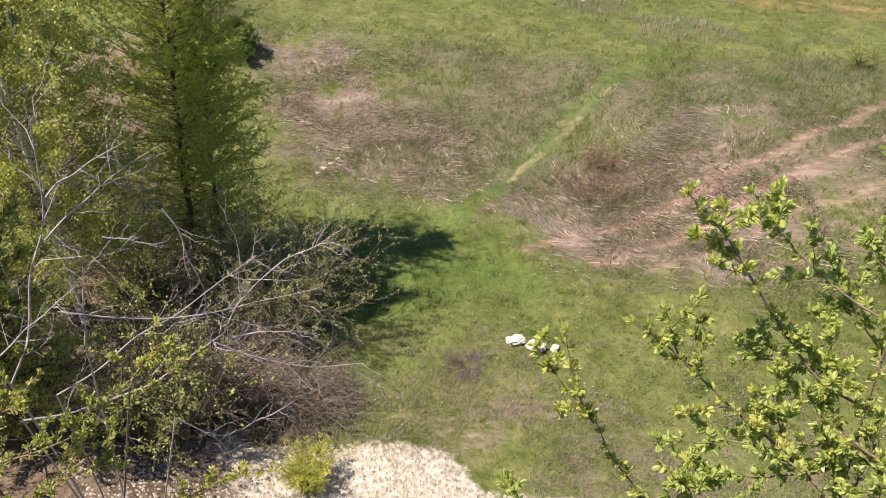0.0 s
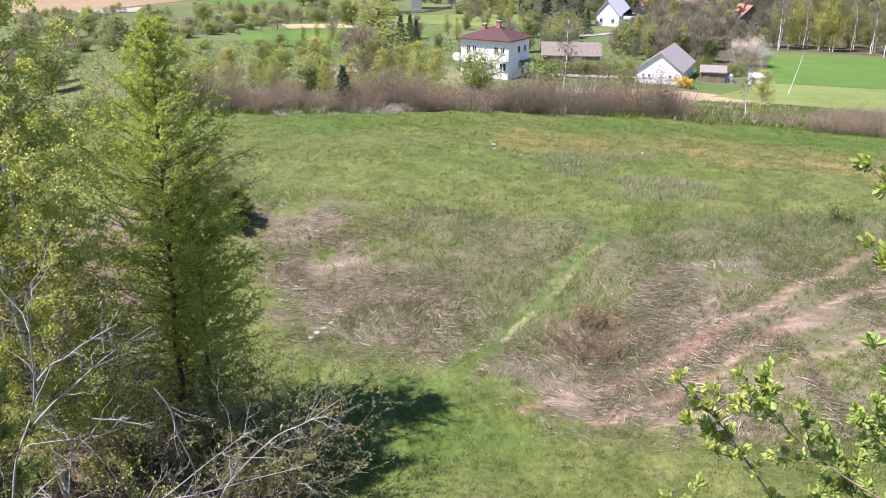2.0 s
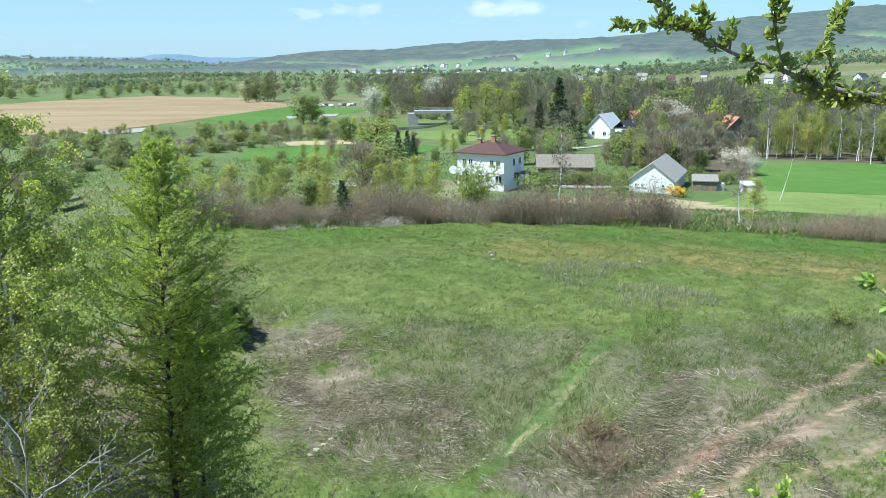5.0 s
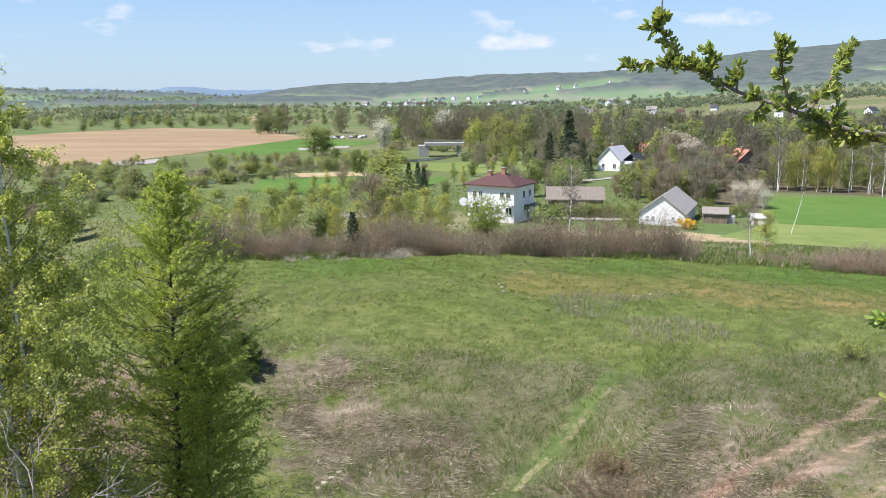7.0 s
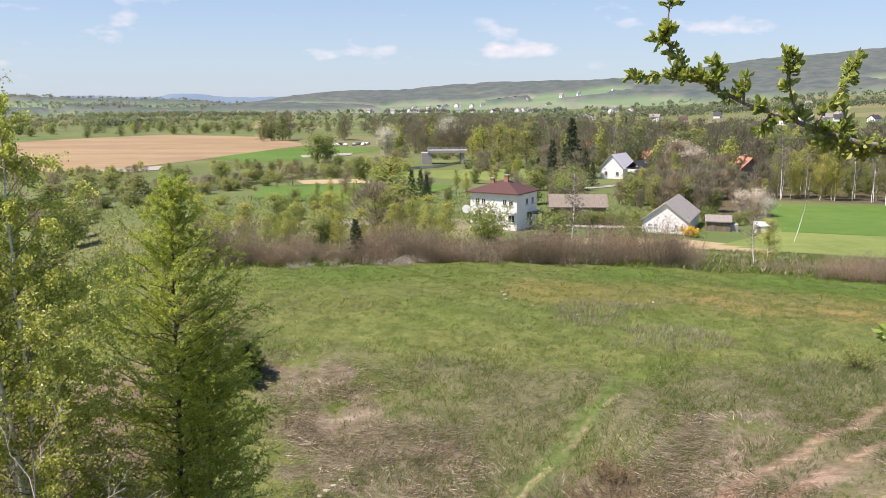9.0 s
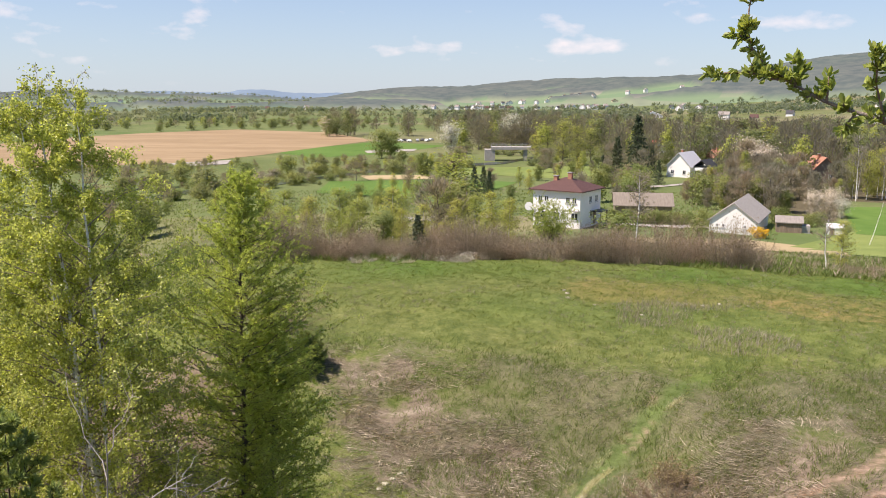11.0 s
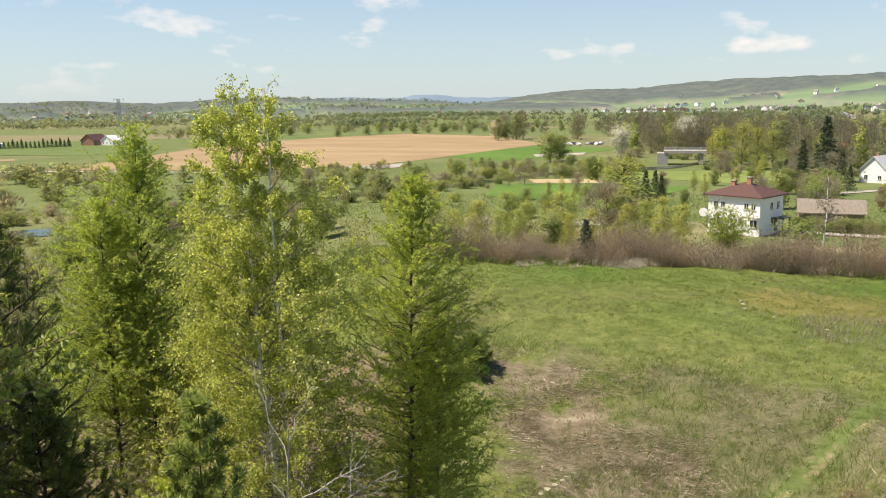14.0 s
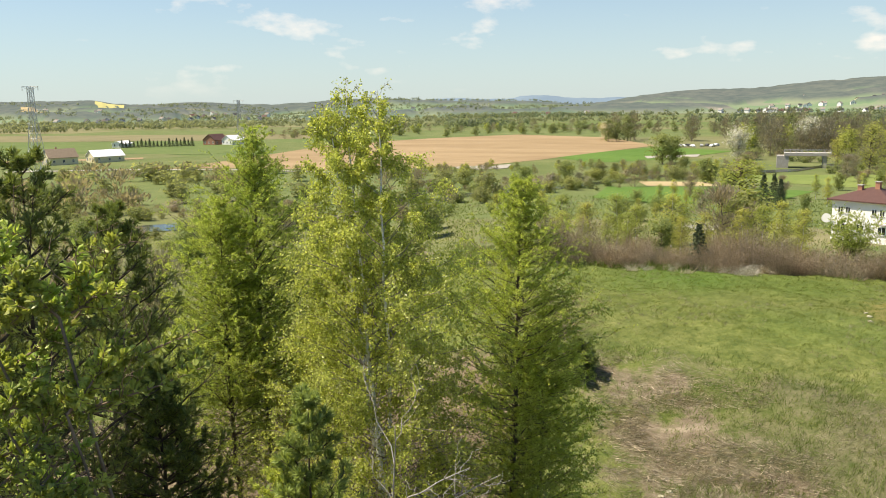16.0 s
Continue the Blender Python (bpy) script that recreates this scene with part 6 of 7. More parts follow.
for az, d, paint, name in ((8.15, 470, white_paint, "white"), (7.78, 474, dark_roof, "dark grey"), (7.52, 468, white_paint, "white"), (6.95, 472, steel, "silver"), (6.62, 475, dark_roof, "dark grey"), (6.3, 471, white_paint, "white"), (6.05, 477, white_paint, "white")):
    car(az, d, 20 + az * 37, paint, name + " vehicle parked in the field")


# ---- meadow grass and small things ----
def scatter(n, seed, az0, az1, d0, d1, power=1.0):
    rs = np.random.default_rng(seed)
    az = np.radians(rs.uniform(az0, az1, n))
    d = d0 + (d1 - d0) * rs.uniform(0, 1, n) ** power
    return rs, -np.sin(az) * d, np.cos(az) * d


def blades(name, rs, x, y, h, w, mat, label, lean=0.5, per=3, flat=0.0, flow=False):
    x, y = np.repeat(x, per) + rs.normal(0, 0.07, len(x) * per), np.repeat(y, per) + rs.normal(0, 0.07, len(y) * per)
    p = np.stack([x, y, ground(x, y) - 0.02], -1)
    way = unit(np.stack([rs.normal(0, lean, len(x)) + 0.15, rs.normal(0, lean, len(x)), np.full(len(x), 1.0 - flat)], -1))
    if flow:
        a = vnoise(x, y, 2.2, 51) * 7 + rs.normal(0, 0.45, len(x))
        way = unit(np.stack([np.cos(a), np.sin(a), rs.uniform(0.02, 0.35, len(x))], -1))
    side = unit(np.cross(way, rs.normal(size=way.shape)))
    ln = h * rs.uniform(0.5, 1.3, len(x))
    return tagged(build(name, *leaves(p, way, side, ln, w), mat), label, "grass", kind="stuff")


rs, x, y = scatter(75000, 31, -36, 30, 13, 68, 0.75)
keep = (dry_at(x, y) < 0.5) & (area(x, y, OLIVE, 2.0) * 0.9 < rs.uniform(0, 1, len(x))) & (gravel_at(x, y) < 0.4) & (track_at(x, y) < 0.4) & (lush_at(x, y) < 0.6) & (litter_at(x, y) < 0.5)
blades("grass", rs, x[keep], y[keep], 0.11, 0.015, grass_leaf, "meadow grass", 0.9, 4)
rs, x, y = scatter(60000, 32, -34, 26, 14, 66, 0.75)
on_path = line_dist(x, y, PATH) < 0.8
keep = (lush_at(x, y) > rs.uniform(0.3, 0.9, len(x)) + 0.15 * on_path) & (track_at(x, y) < 0.3)
blades("lush_grass", rs, x[keep], y[keep], 0.13, 0.016, lush_leaf, "fresh green grass", 0.8, 4)
rs, x, y = scatter(190000, 33, -40, 18, 19, 42)
keep = (dry_at(x + rs.normal(0, 1.0, len(x)), y + rs.normal(0, 0.8, len(x))) * (0.2 + vnoise(x, y * 1.5, 1.6, 11)) + 0.24 * area(x, y, OLIVE, 2.0) > rs.uniform(0.12, 1.05, len(x))) & (lush_at(x, y) < 0.4) & (track_at(x, y) < 0.5)
blades("dry_grass", rs, x[keep], y[keep], 0.40, 0.0125, straw_leaf, "flattened dry grass on the bank", 1.0, 3, 0.75, True)
rs, x, y = scatter(60000, 43, -40, 18, 19, 42)
keep = (dry_at(x + rs.normal(0, 0.8, len(x)), y + rs.normal(0, 0.6, len(x))) * (0.15 + vnoise(x, y * 1.5, 1.1, 47)) > rs.uniform(0.25, 1.0, len(x))) & (lush_at(x, y) < 0.4)
blades("lodged_grass", rs, x[keep], y[keep], 0.50, 0.027, lodged_leaf, "lodged pale grass lying in swaths on the bank", 1.0, 2, 0.8, True)
rs, x, y = scatter(42000, 34, -40, 18, 19, 42)
keep = (area(x, y, OLIVE, 3.0) * (vnoise(x, y, 1.8, 23) - 0.30 * dry_at(x, y)) > rs.uniform(0.1, 0.6, len(x))) & (track_at(x, y) < 0.3) & (lush_at(x, y) < 0.5)
blades("weeds", rs, x[keep], y[keep], 0.30, 0.016, dull_leaf, "dark dull-green grass on the bank", 0.5, 3)
rs, x, y = scatter(2400, 35, -19, -7, 37.5, 46.5)
keep = vnoise(x, y, 3.5, 13) > 0.42
blades("pale_stalks", rs, x[keep], y[keep], 0.34, 0.022, straw_leaf, "pale dry stalks in the meadow", 0.35, 2)


def beside(seed, n, line, half, gap):
    """Points strewn along a line on the land, in broken dashes."""
    rs = np.random.default_rng(seed)
    p = np.array(line)
    u = rs.uniform(0, len(p) - 1, n)
    i = np.minimum(u.astype(int), len(p) - 2)
    q = p[i] * (1 - (u - i))[:, None] + p[i + 1] * (u - i)[:, None] + rs.normal(0, half, (n, 2))
    keep = vnoise(q[:, 0], q[:, 1], 0.8, seed) > gap
    return rs, q[keep, 0], q[keep, 1]


for k, line in enumerate((PATH_BARE, PATH_EDGE)):
    rs, x, y = beside(61 + k, 1100, line, 0.028, 0.48)
    blades("wheel_line_straw", rs, x, y, 0.12, 0.018, path_straw, "pale trodden straw along the grassy path", 0.7, 4, 0.3)
for k, (line, n) in enumerate(((TRACK_A, 3400), (TRACK_B, 4200), (TRACK_C, 2200))):
    rs, x, y = beside(71 + k, n, line, 0.13, 0.30)
    blades("track_straw", rs, x, y, 0.16, 0.014, clay_straw, "pinkish straw strewn on the bare track", 1.0, 3, 0.8, True)


rs, x, y = scatter(5200, 37, -36, 24, 16, 64, 0.8)
keep = (gravel_at(x, y) < 0.3) & (track_at(x, y) < 0.3) & (vnoise(x, y, 4, 17) > 0.35)
blades("tussocks", rs, x[keep], y[keep], 0.22, 0.018, grass_leaf, "darker grass tussocks in the meadow", 0.55, 11)
rs, x, y = scatter(4200, 45, -36, 16, 13.5, 28, 0.8)
keep = (gravel_at(x, y) < 0.3) & (track_at(x, y) < 0.3) & (dry_at(x, y) < 0.5) & (vnoise(x, y, 1.6, 71) > 0.40)
blades("low_tussocks", rs, x[keep], y[keep], 0.15, 0.011, grass_leaf, "uneven grass tufts in the hollow", 0.7, 10)
rs, x, y = scatter(900, 46, -36, 14, 14, 46, 0.8)
keep = (gravel_at(x, y) < 0.3) & (dry_at(x, y) < 0.4) & (vnoise(x, y, 3.0, 73) > 0.5)
p = np.stack([x[keep], y[keep], ground(x[keep], y[keep]) + 0.07], -1)
way = unit(rs.normal(size=p.shape) * [1, 1, 0.3])
tagged(build("meadow_flowers", *leaves(p, way, np.cross(way, [0, 0, 1.0]), 0.045, 0.045), far_white), "small white spring flowers in the grass", "flowers", kind="stuff")
rs, x, y = scatter(4200, 44, -36, 12, 12.2, 18.5)
keep = (gravel_at(x, y) < 0.5) & (vnoise(x, y, 1.4, 57) > 0.42)
blades("tan_tufts", rs, x[keep], y[keep], 0.16, 0.010, straw_leaf, "tan withered tufts on the dry edge of the hollow", 0.7, 12)
rs, x, y = scatter(3600, 38, -36, 24, 15, 62, 0.8)
keep = (gravel_at(x, y) < 0.3) & (vnoise(x, y, 5, 19) > 0.45)
blades("dry_tufts", rs, x[keep], y[keep], 0.22, 0.016, straw_leaf, "pale dry tufts in the grass", 0.8, 8)


rs, x, y = scatter(30000, 39, -34, 24, 64, 210, 1.3)
az_, d_ = np.degrees(np.arctan2(-x, y)), np.hypot(x, y)
in_field = ((az_ < -17) & (d_ > 118)) | ((az_ < -4.8) & (d_ > 111) & (d_ < 137))
keep = (vnoise(x, y, 9, 27) > 0.35) & ~in_field
blades("rough_grass", rs, x[keep], y[keep], 0.6, 0.075, dull_leaf, "rough olive grass on the slope below the meadow", 0.6, 3)
rs, x, y = scatter(7000, 40, -34, 24, 64, 210, 1.3)
az_, d_ = np.degrees(np.arctan2(-x, y)), np.hypot(x, y)
in_field = ((az_ < -17) & (d_ > 118)) | ((az_ < -4.8) & (d_ > 111) & (d_ < 137))
keep = (vnoise(x, y, 7, 29) > 0.45) & ~in_field
blades("rough_straw", rs, x[keep], y[keep], 0.7, 0.07, straw_leaf, "pale rough grass on the slope below the meadow", 0.7, 3)
rs, x, y = scatter(14000, 41, 22, 58, 45, 190, 1.1)
blades("slope_grass", rs, x, y, 0.6, 0.075, grass_leaf, "rough grass on the slope towards the river", 0.6, 3)


def pebble_mesh(rs, n, size):
    """Rough stones: squashed octahedra."""
    o = np.array([[1, 0, 0], [0, 1, 0], [-1, 0, 0], [0, -1, 0], [0, 0, 0.7], [0, 0, -0.5]], float)
    f = np.array([[0, 1, 4], [1, 2, 4], [2, 3, 4], [3, 0, 4], [1, 0, 5], [2, 1, 5], [3, 2, 5], [0, 3, 5]])
    s = size * rs.uniform(0.4, 1.4, (n, 1, 1))
    return (o[None] * s * rs.uniform(0.6, 1.3, (n, 6, 1))), (f[None] + 6 * np.arange(n)[:, None, None]).reshape(-1, 3)


rs, x, y = scatter(9000, 36, -22, 32, 9.5, 15.5)
keep = gravel_at(x, y) > 0.45
x, y = x[keep], y[keep]
v, f = pebble_mesh(rs, len(x), 0.045)
v = v + np.stack([x, y, ground(x, y)], -1)[:, None]
tagged(build("gravel", v.reshape(-1, 3), f, stone), "pale limestone gravel below the bank", "gravel", kind="stuff")


def boulder(where, size, label):
    bm = bmesh.new()
    bmesh.ops.create_icosphere(bm, subdivisions=2, radius=size)
    for q in bm.verts:
        q.co = Vector((q.co.x * 1.2, q.co.y * 0.9, q.co.z * 0.6)) * (0.8 + 0.5 * noise.noise(q.co * (1.7 / size) + where))
    me = bpy.data.meshes.new("stone")
    bm.to_mesh(me)
    bm.free()
    me.materials.append(stone)
    ob = new("stone", me)
    ob.location = where
    return tagged(ob, label, "stone", "stones on the meadow")


for px_, py_, s in ((-4.6, 27.4, 0.13), (-4.4, 27.9, 0.11), (-4.2, 28.4, 0.12), (-4.8, 27.1, 0.10), (-4.0, 28.7, 0.08), (1.4, 26.8, 0.08), (1.52, 27.2, 0.07), (2.4, 27.5, 0.08), (2.6, 28.0, 0.07), (2.95, 47.9, 0.15), (2.9, 46.6, 0.11), (2.8, 48.6, 0.12), (6.5, 42.6, 0.12), (4.3, 45.2, 0.10), (9.3, 45.5, 0.12), (10.2, 45.4, 0.10), (11.1, 45.4, 0.11), (12.6, 45.3, 0.10)):
    boulder(Vector((px_, py_, float(ground(px_, py_)) + s * 0.2)), s, "pale stone lying in the grass")


def bag(where, size, turn, seed):
    bm = bmesh.new()
    bmesh.ops.create_icosphere(bm, subdivisions=3, radius=size)
    for q in bm.verts:
        n = q.co.normalized()
        boxy = Vector([math.copysign(abs(c) ** 0.62, c) for c in n])
        fold = abs(noise.noise(n * 2.3 + Vector((seed, 0, 0)))) + 0.5 * abs(noise.noise(n * 5.0 + Vector((0, seed, 0))))
        q.co = Vector((boxy.x * 0.98, boxy.y * 0.66, boxy.z * 0.42 + 0.20 * n.x * math.sin(seed))) * size * (1.08 - 0.62 * fold)
        q.co.z = max(q.co.z, -size * 0.33)
    me = bpy.data.meshes.new("plastic_sack")
    bm.to_mesh(me)
    bm.free()
    me.materials.append(sack)
    ob = new("plastic_sack", me)
    ob.matrix_basis = pose(*where, 0, 0, turn)
    return tagged(ob, "crumpled cream-white plastic sack lying on the grass", "sack", "white sacks on the grass")


for px_, py_, s, t in ((1.98, 17.85, 0.29, 20), (2.5, 17.65, 0.31, -35), (3.02, 17.7, 0.16, 60)):
    bag(Vector((px_, py_, float(ground(px_, py_)) + s * 0.33)), s, t, px_ * 3)

shrub("meadow_bush", place(-26.8, 38.3) + SUNK, bush(r4, 1.5, 0.9, 34, 7, 8, 0.06, 0.5, 0.012), bark, oak_leaf, "small bush standing alone in the meadow")
shrub("bramble", place(-11.6, 27.0) + SUNK, bush(r4, 1.3, 1.25, 110, 8, 3, 0.07, 0.35, 0.012, lift=1.6, droop=0.12, foot=0.8), twig_bark, hedge_leaf, "brown bramble patch with dry upright stalks on the bank")
shrub("bramble", place(-11.3, 28.2) + SUNK, bush(r4, 1.3, 0.9, 40, 8, 9, 0.06, 0.5, 0.012), twig_bark, weed_leaf, "green bramble patch on the bank")
shrub("brushwood", place(-2.3, 16.9) + SUNK, bush(r4, 0.8, 1.1, 150, 9, 1, 0.04, 0.4, 0.013, droop=0.5), grey_twig, weed_leaf, "low heap of dry brushwood on the grass", "brushwood")

# ---- leafy boughs close to the viewer ----
# each bough: its root, its tip, and how far its middle bows (across, away, up)
BUSH_STEMS = [
    ((1.72, 2.61, 27.02), (0.83, 2.8, 27.75), (0.0, 0.04, -0.0)), ((1.04, 2.83, 27.58), (0.97, 2.86, 27.77), (-0.0, 0.0, -0.0)),
    ((2.0, 2.78, 27.3), (0.97, 2.86, 28.32), (-0.07, 0.1, -0.07)), ((1.93, 2.83, 27.76), (1.33, 3.15, 28.18), (-0.02, 0.03, -0.05)),
    ((1.15, 2.9, 26.38), (0.45, 2.98, 27.47), (0.02, 0.03, 0.01)), ((0.75, 2.92, 27.08), (0.57, 2.96, 27.57), (-0.02, 0.0, -0.01)),
    ((1.99, 2.54, 27.21), (1.64, 2.78, 27.76), (-0.11, 0.07, -0.11)), ((1.64, 2.77, 27.03), (1.5, 2.85, 27.67), (-0.05, 0.03, -0.02)),
    ((1.64, 2.66, 27.07), (1.12, 2.8, 26.8), (0.0, 0.01, 0.01)),
]
BUSH_SPRAYS = [
    ((2.11, 2.82, 27.4), (1.71, 3.08, 27.96), (-0.03, 0.04, -0.04)), ((2.11, 3.07, 27.78), (1.87, 3.22, 28.0), (-0.01, 0.01, -0.02)),
    ((1.59, 2.57, 27.17), (1.25, 2.86, 27.02), (-0.03, 0.02, 0.09)), ((1.78, 2.81, 27.5), (1.37, 3.02, 27.4), (0.0, 0.01, 0.03)),
    ((1.88, 2.62, 26.9), (1.57, 2.7, 27.52), (-0.0, 0.0, -0.0)), ((2.06, 2.48, 27.07), (1.84, 2.65, 27.23), (-0.0, 0.0, -0.0)),
    ((1.36, 2.7, 26.55), (1.13, 2.69, 26.97), (-0.01, 0.01, -0.01)), ((0.49, 2.87, 26.29), (0.39, 2.89, 26.7), (-0.0, -0.0, -0.0)),
]
BUSH_SIDE = [
    ((1.47, 2.28, 29.17), (1.28, 2.39, 29.34), (0.0, 0.0, -0.0)), ((1.53, 2.24, 28.93), (1.33, 2.36, 29.08), (-0.0, 0.01, -0.01)),
    ((1.61, 2.31, 28.58), (1.43, 2.42, 28.72), (-0.01, 0.0, -0.01)),
]
THORN_BOUGHS = [
    ((1.29, 2.45, 29.88), (0.71, 2.45, 30.07), (-0.00, 0.00, -0.03)),
    ((0.72, 2.45, 30.07), (0.61, 2.45, 30.33), (-0.05, 0.00, -0.02)),
    ((0.72, 2.45, 30.07), (0.52, 2.45, 30.09), (0.00, -0.00, 0.01)),
    ((0.99, 2.45, 29.95), (0.92, 2.38, 30.14), (-0.00, 0.00, -0.00)),
    ((1.04, 2.45, 29.95), (1.17, 2.50, 30.13), (-0.00, -0.00, -0.01)),
    ((1.29, 2.45, 29.86), (1.05, 2.45, 29.90), (-0.01, 0.00, -0.00)),
    ((1.13, 2.45, 29.93), (1.12, 2.45, 29.99), (0.00, 0.00, 0.00)),
    ((0.83, 2.45, 30.01), (0.83, 2.45, 30.07), (0.00, 0.00, 0.00)),
    ((0.74, 2.45, 30.05), (0.75, 2.45, 30.12), (0.00, 0.00, 0.00)),
    ((0.62, 2.45, 30.18), (0.56, 2.45, 30.20), (0.00, 0.00, 0.00)),
    ((0.91, 2.45, 29.98), (0.88, 2.45, 29.94), (0.00, 0.00, 0.00)),
]
SAPLING_BOUGHS = [
    ((-4.46, 3.33, 27.6), (-3.83, 3.3, 29.25), (-0.14, 0.03, 0.06)), ((-4.46, 2.99, 28.01), (-3.29, 3.56, 28.58), (-0.04, 0.05, 0.04)),
    ((-4.35, 3.14, 28.07), (-3.28, 3.57, 28.81), (-0.04, 0.04, 0.04)), ((-4.35, 2.97, 29.07), (-4.19, 3.19, 29.38), (0.01, 0.01, -0.01)),
    ((-4.25, 2.76, 27.92), (-3.96, 3.16, 28.4), (0.03, 0.05, -0.06)), ((-4.55, 3.04, 28.43), (-3.84, 3.59, 29.32), (0.03, 0.09, -0.08)),
    ((-4.14, 2.92, 27.65), (-3.88, 3.25, 28.14), (0.01, 0.01, -0.01)), ((-4.29, 2.89, 28.71), (-4.06, 3.19, 29.18), (-0.0, 0.01, 0.0)),
]
SAPLING_SPRAYS = [
    ((-4.23, 2.79, 28.3), (-4.02, 3.08, 28.52), (-0.01, 0.0, 0.0)), ((-3.85, 3.13, 28.38), (-3.71, 3.29, 28.69), (0.01, 0.01, -0.01)),
    ((-4.15, 2.73, 27.75), (-3.78, 3.21, 27.86), (-0.02, -0.01, 0.18)), ((-3.92, 3.2, 28.92), (-4.07, 3.02, 28.96), (0.0, 0.01, 0.06)),
    ((-4.0, 3.27, 28.9), (-3.86, 3.42, 29.01), (0.01, 0.0, -0.02)),
]
LOW_BOUGHS = [
    ((-3.83, 4.6, 24.32), (-2.08, 5.19, 25.49), (-0.06, 0.08, 0.06)), ((-3.57, 4.55, 24.84), (-2.02, 5.43, 25.39), (0.01, 0.09, -0.19)),
    ((-3.62, 4.25, 24.42), (-2.52, 4.99, 24.63), (-0.03, 0.03, 0.05)), ((-2.54, 4.87, 23.65), (-1.57, 5.27, 24.2), (-0.08, -0.01, 0.14)),
    ((-3.45, 4.39, 25.31), (-2.97, 4.73, 25.69), (0.0, 0.01, -0.01)), ((-3.27, 4.65, 24.43), (-2.65, 5.04, 24.78), (-0.01, 0.0, 0.01)),
    ((-2.51, 5.11, 25.22), (-2.17, 5.26, 25.63), (-0.04, -0.01, 0.04)),
]
DEAD_LIMBS = [
    ((-4.84, 7.09, 23.45), (-3.72, 6.84, 26.92), (0.17, 0.17, -0.05)), ((-3.94, 6.95, 25.48), (-2.89, 7.46, 26.28), (-0.03, 0.01, 0.04)),
    ((-3.86, 7.0, 25.93), (-3.17, 7.34, 26.37), (-0.01, -0.0, 0.03)), ((-4.39, 7.15, 23.26), (-2.2, 8.11, 24.63), (0.01, 0.09, -0.08)),
    ((-2.58, 7.78, 23.71), (-1.17, 8.12, 25.06), (-0.1, 0.01, 0.1)), ((-4.15, 7.18, 24.43), (-1.51, 8.16, 24.16), (-0.06, 0.1, -0.29)),
    ((-2.73, 7.62, 23.79), (-0.96, 8.05, 23.14), (0.02, 0.06, -0.27)), ((-4.84, 7.09, 22.9), (-2.71, 8.16, 23.42), (0.0, 0.09, -0.3)),
]
DEAD_SPRAYS = [
    ((-3.98, 7.27, 23.92), (-3.92, 7.31, 25.34), (0.08, 0.04, 0.0)), ((-3.0, 7.63, 25.5), (-2.73, 7.73, 24.03), (0.08, 0.02, 0.02)),
    ((-3.15, 7.35, 22.79), (-2.47, 7.61, 21.26), (0.16, 0.06, 0.09)), ((-4.74, 6.8, 24.03), (-3.96, 7.28, 24.68), (-0.02, 0.01, 0.01)),
    ((-3.58, 7.37, 25.28), (-3.09, 7.59, 25.07), (0.0, 0.0, 0.01)), ((-2.53, 7.9, 22.11), (-1.59, 8.15, 22.61), (-0.01, 0.01, 0.0)),
    ((-2.55, 7.79, 23.67), (-1.52, 8.06, 23.59), (-0.01, 0.01, 0.09)),
]


def bows(rows, seed):
    """Boughs as bowed lines of six points, with small random kinks."""
    rk = np.random.default_rng(seed)
    made = []
    for root, tip, bow in rows:
        u = np.linspace(0, 1, 6)[:, None]
        p = np.array(root) * (1 - u) + np.array(tip) * u + 4 * u * (1 - u) * np.array(bow)
        ln = np.linalg.norm(np.array(tip) - np.array(root))
        p[1:-1] += rk.normal(0, 0.018 * ln, (4, 3))
        made.append([tuple(q) for q in p])
    return made


BUSH_RIGHT, DEAD = bows(BUSH_STEMS + BUSH_SPRAYS, 1), bows(DEAD_LIMBS + DEAD_SPRAYS, 2)
BUSH_LEFT, BUSH_LOW = bows(SAPLING_BOUGHS + SAPLING_SPRAYS, 3), bows(LOW_BOUGHS, 4)
BOUGH, BUSH_EDGE = bows(THORN_BOUGHS, 5), bows(BUSH_SIDE, 6)


def curve(pts, k):
    """A smooth path of k points through the bends of a bough."""
    p = np.array(pts, float)
    t = np.concatenate([[0], np.cumsum(np.linalg.norm(np.diff(p, axis=0), axis=1))])
    u = np.linspace(0, t[-1], k)
    q = np.stack([np.interp(u, t, p[:, i]) for i in range(3)], -1)
    for _ in range(2):
        q[1:-1] = 0.25 * q[:-2] + 0.5 * q[1:-1] + 0.25 * q[2:]
    return q, t[-1]


def broad_leaves(p, along, side, length, width):
    """Leaves with two halves that fold along the midrib, widest towards the tip."""
    length, width = length[:, None], width[:, None]
    nor = np.cross(along, side)
    tip = p + along * length - nor * length * 0.12
    a, b = p + along * length * 0.38, p + along * length * 0.78
    lift = nor * width * 0.22
    v = np.stack([p, a - side * width * 0.36 + lift, b - side * width * 0.42 + lift, tip, b + side * width * 0.42 + lift, a + side * width * 0.36 + lift], 1)
    i = np.arange(len(p))[:, None] * 6
    f = np.stack([i + [0, 3, 2, 1], i + [0, 5, 4, 3]], 1)
    return v.reshape(-1, 3), f.reshape(-1, 4)


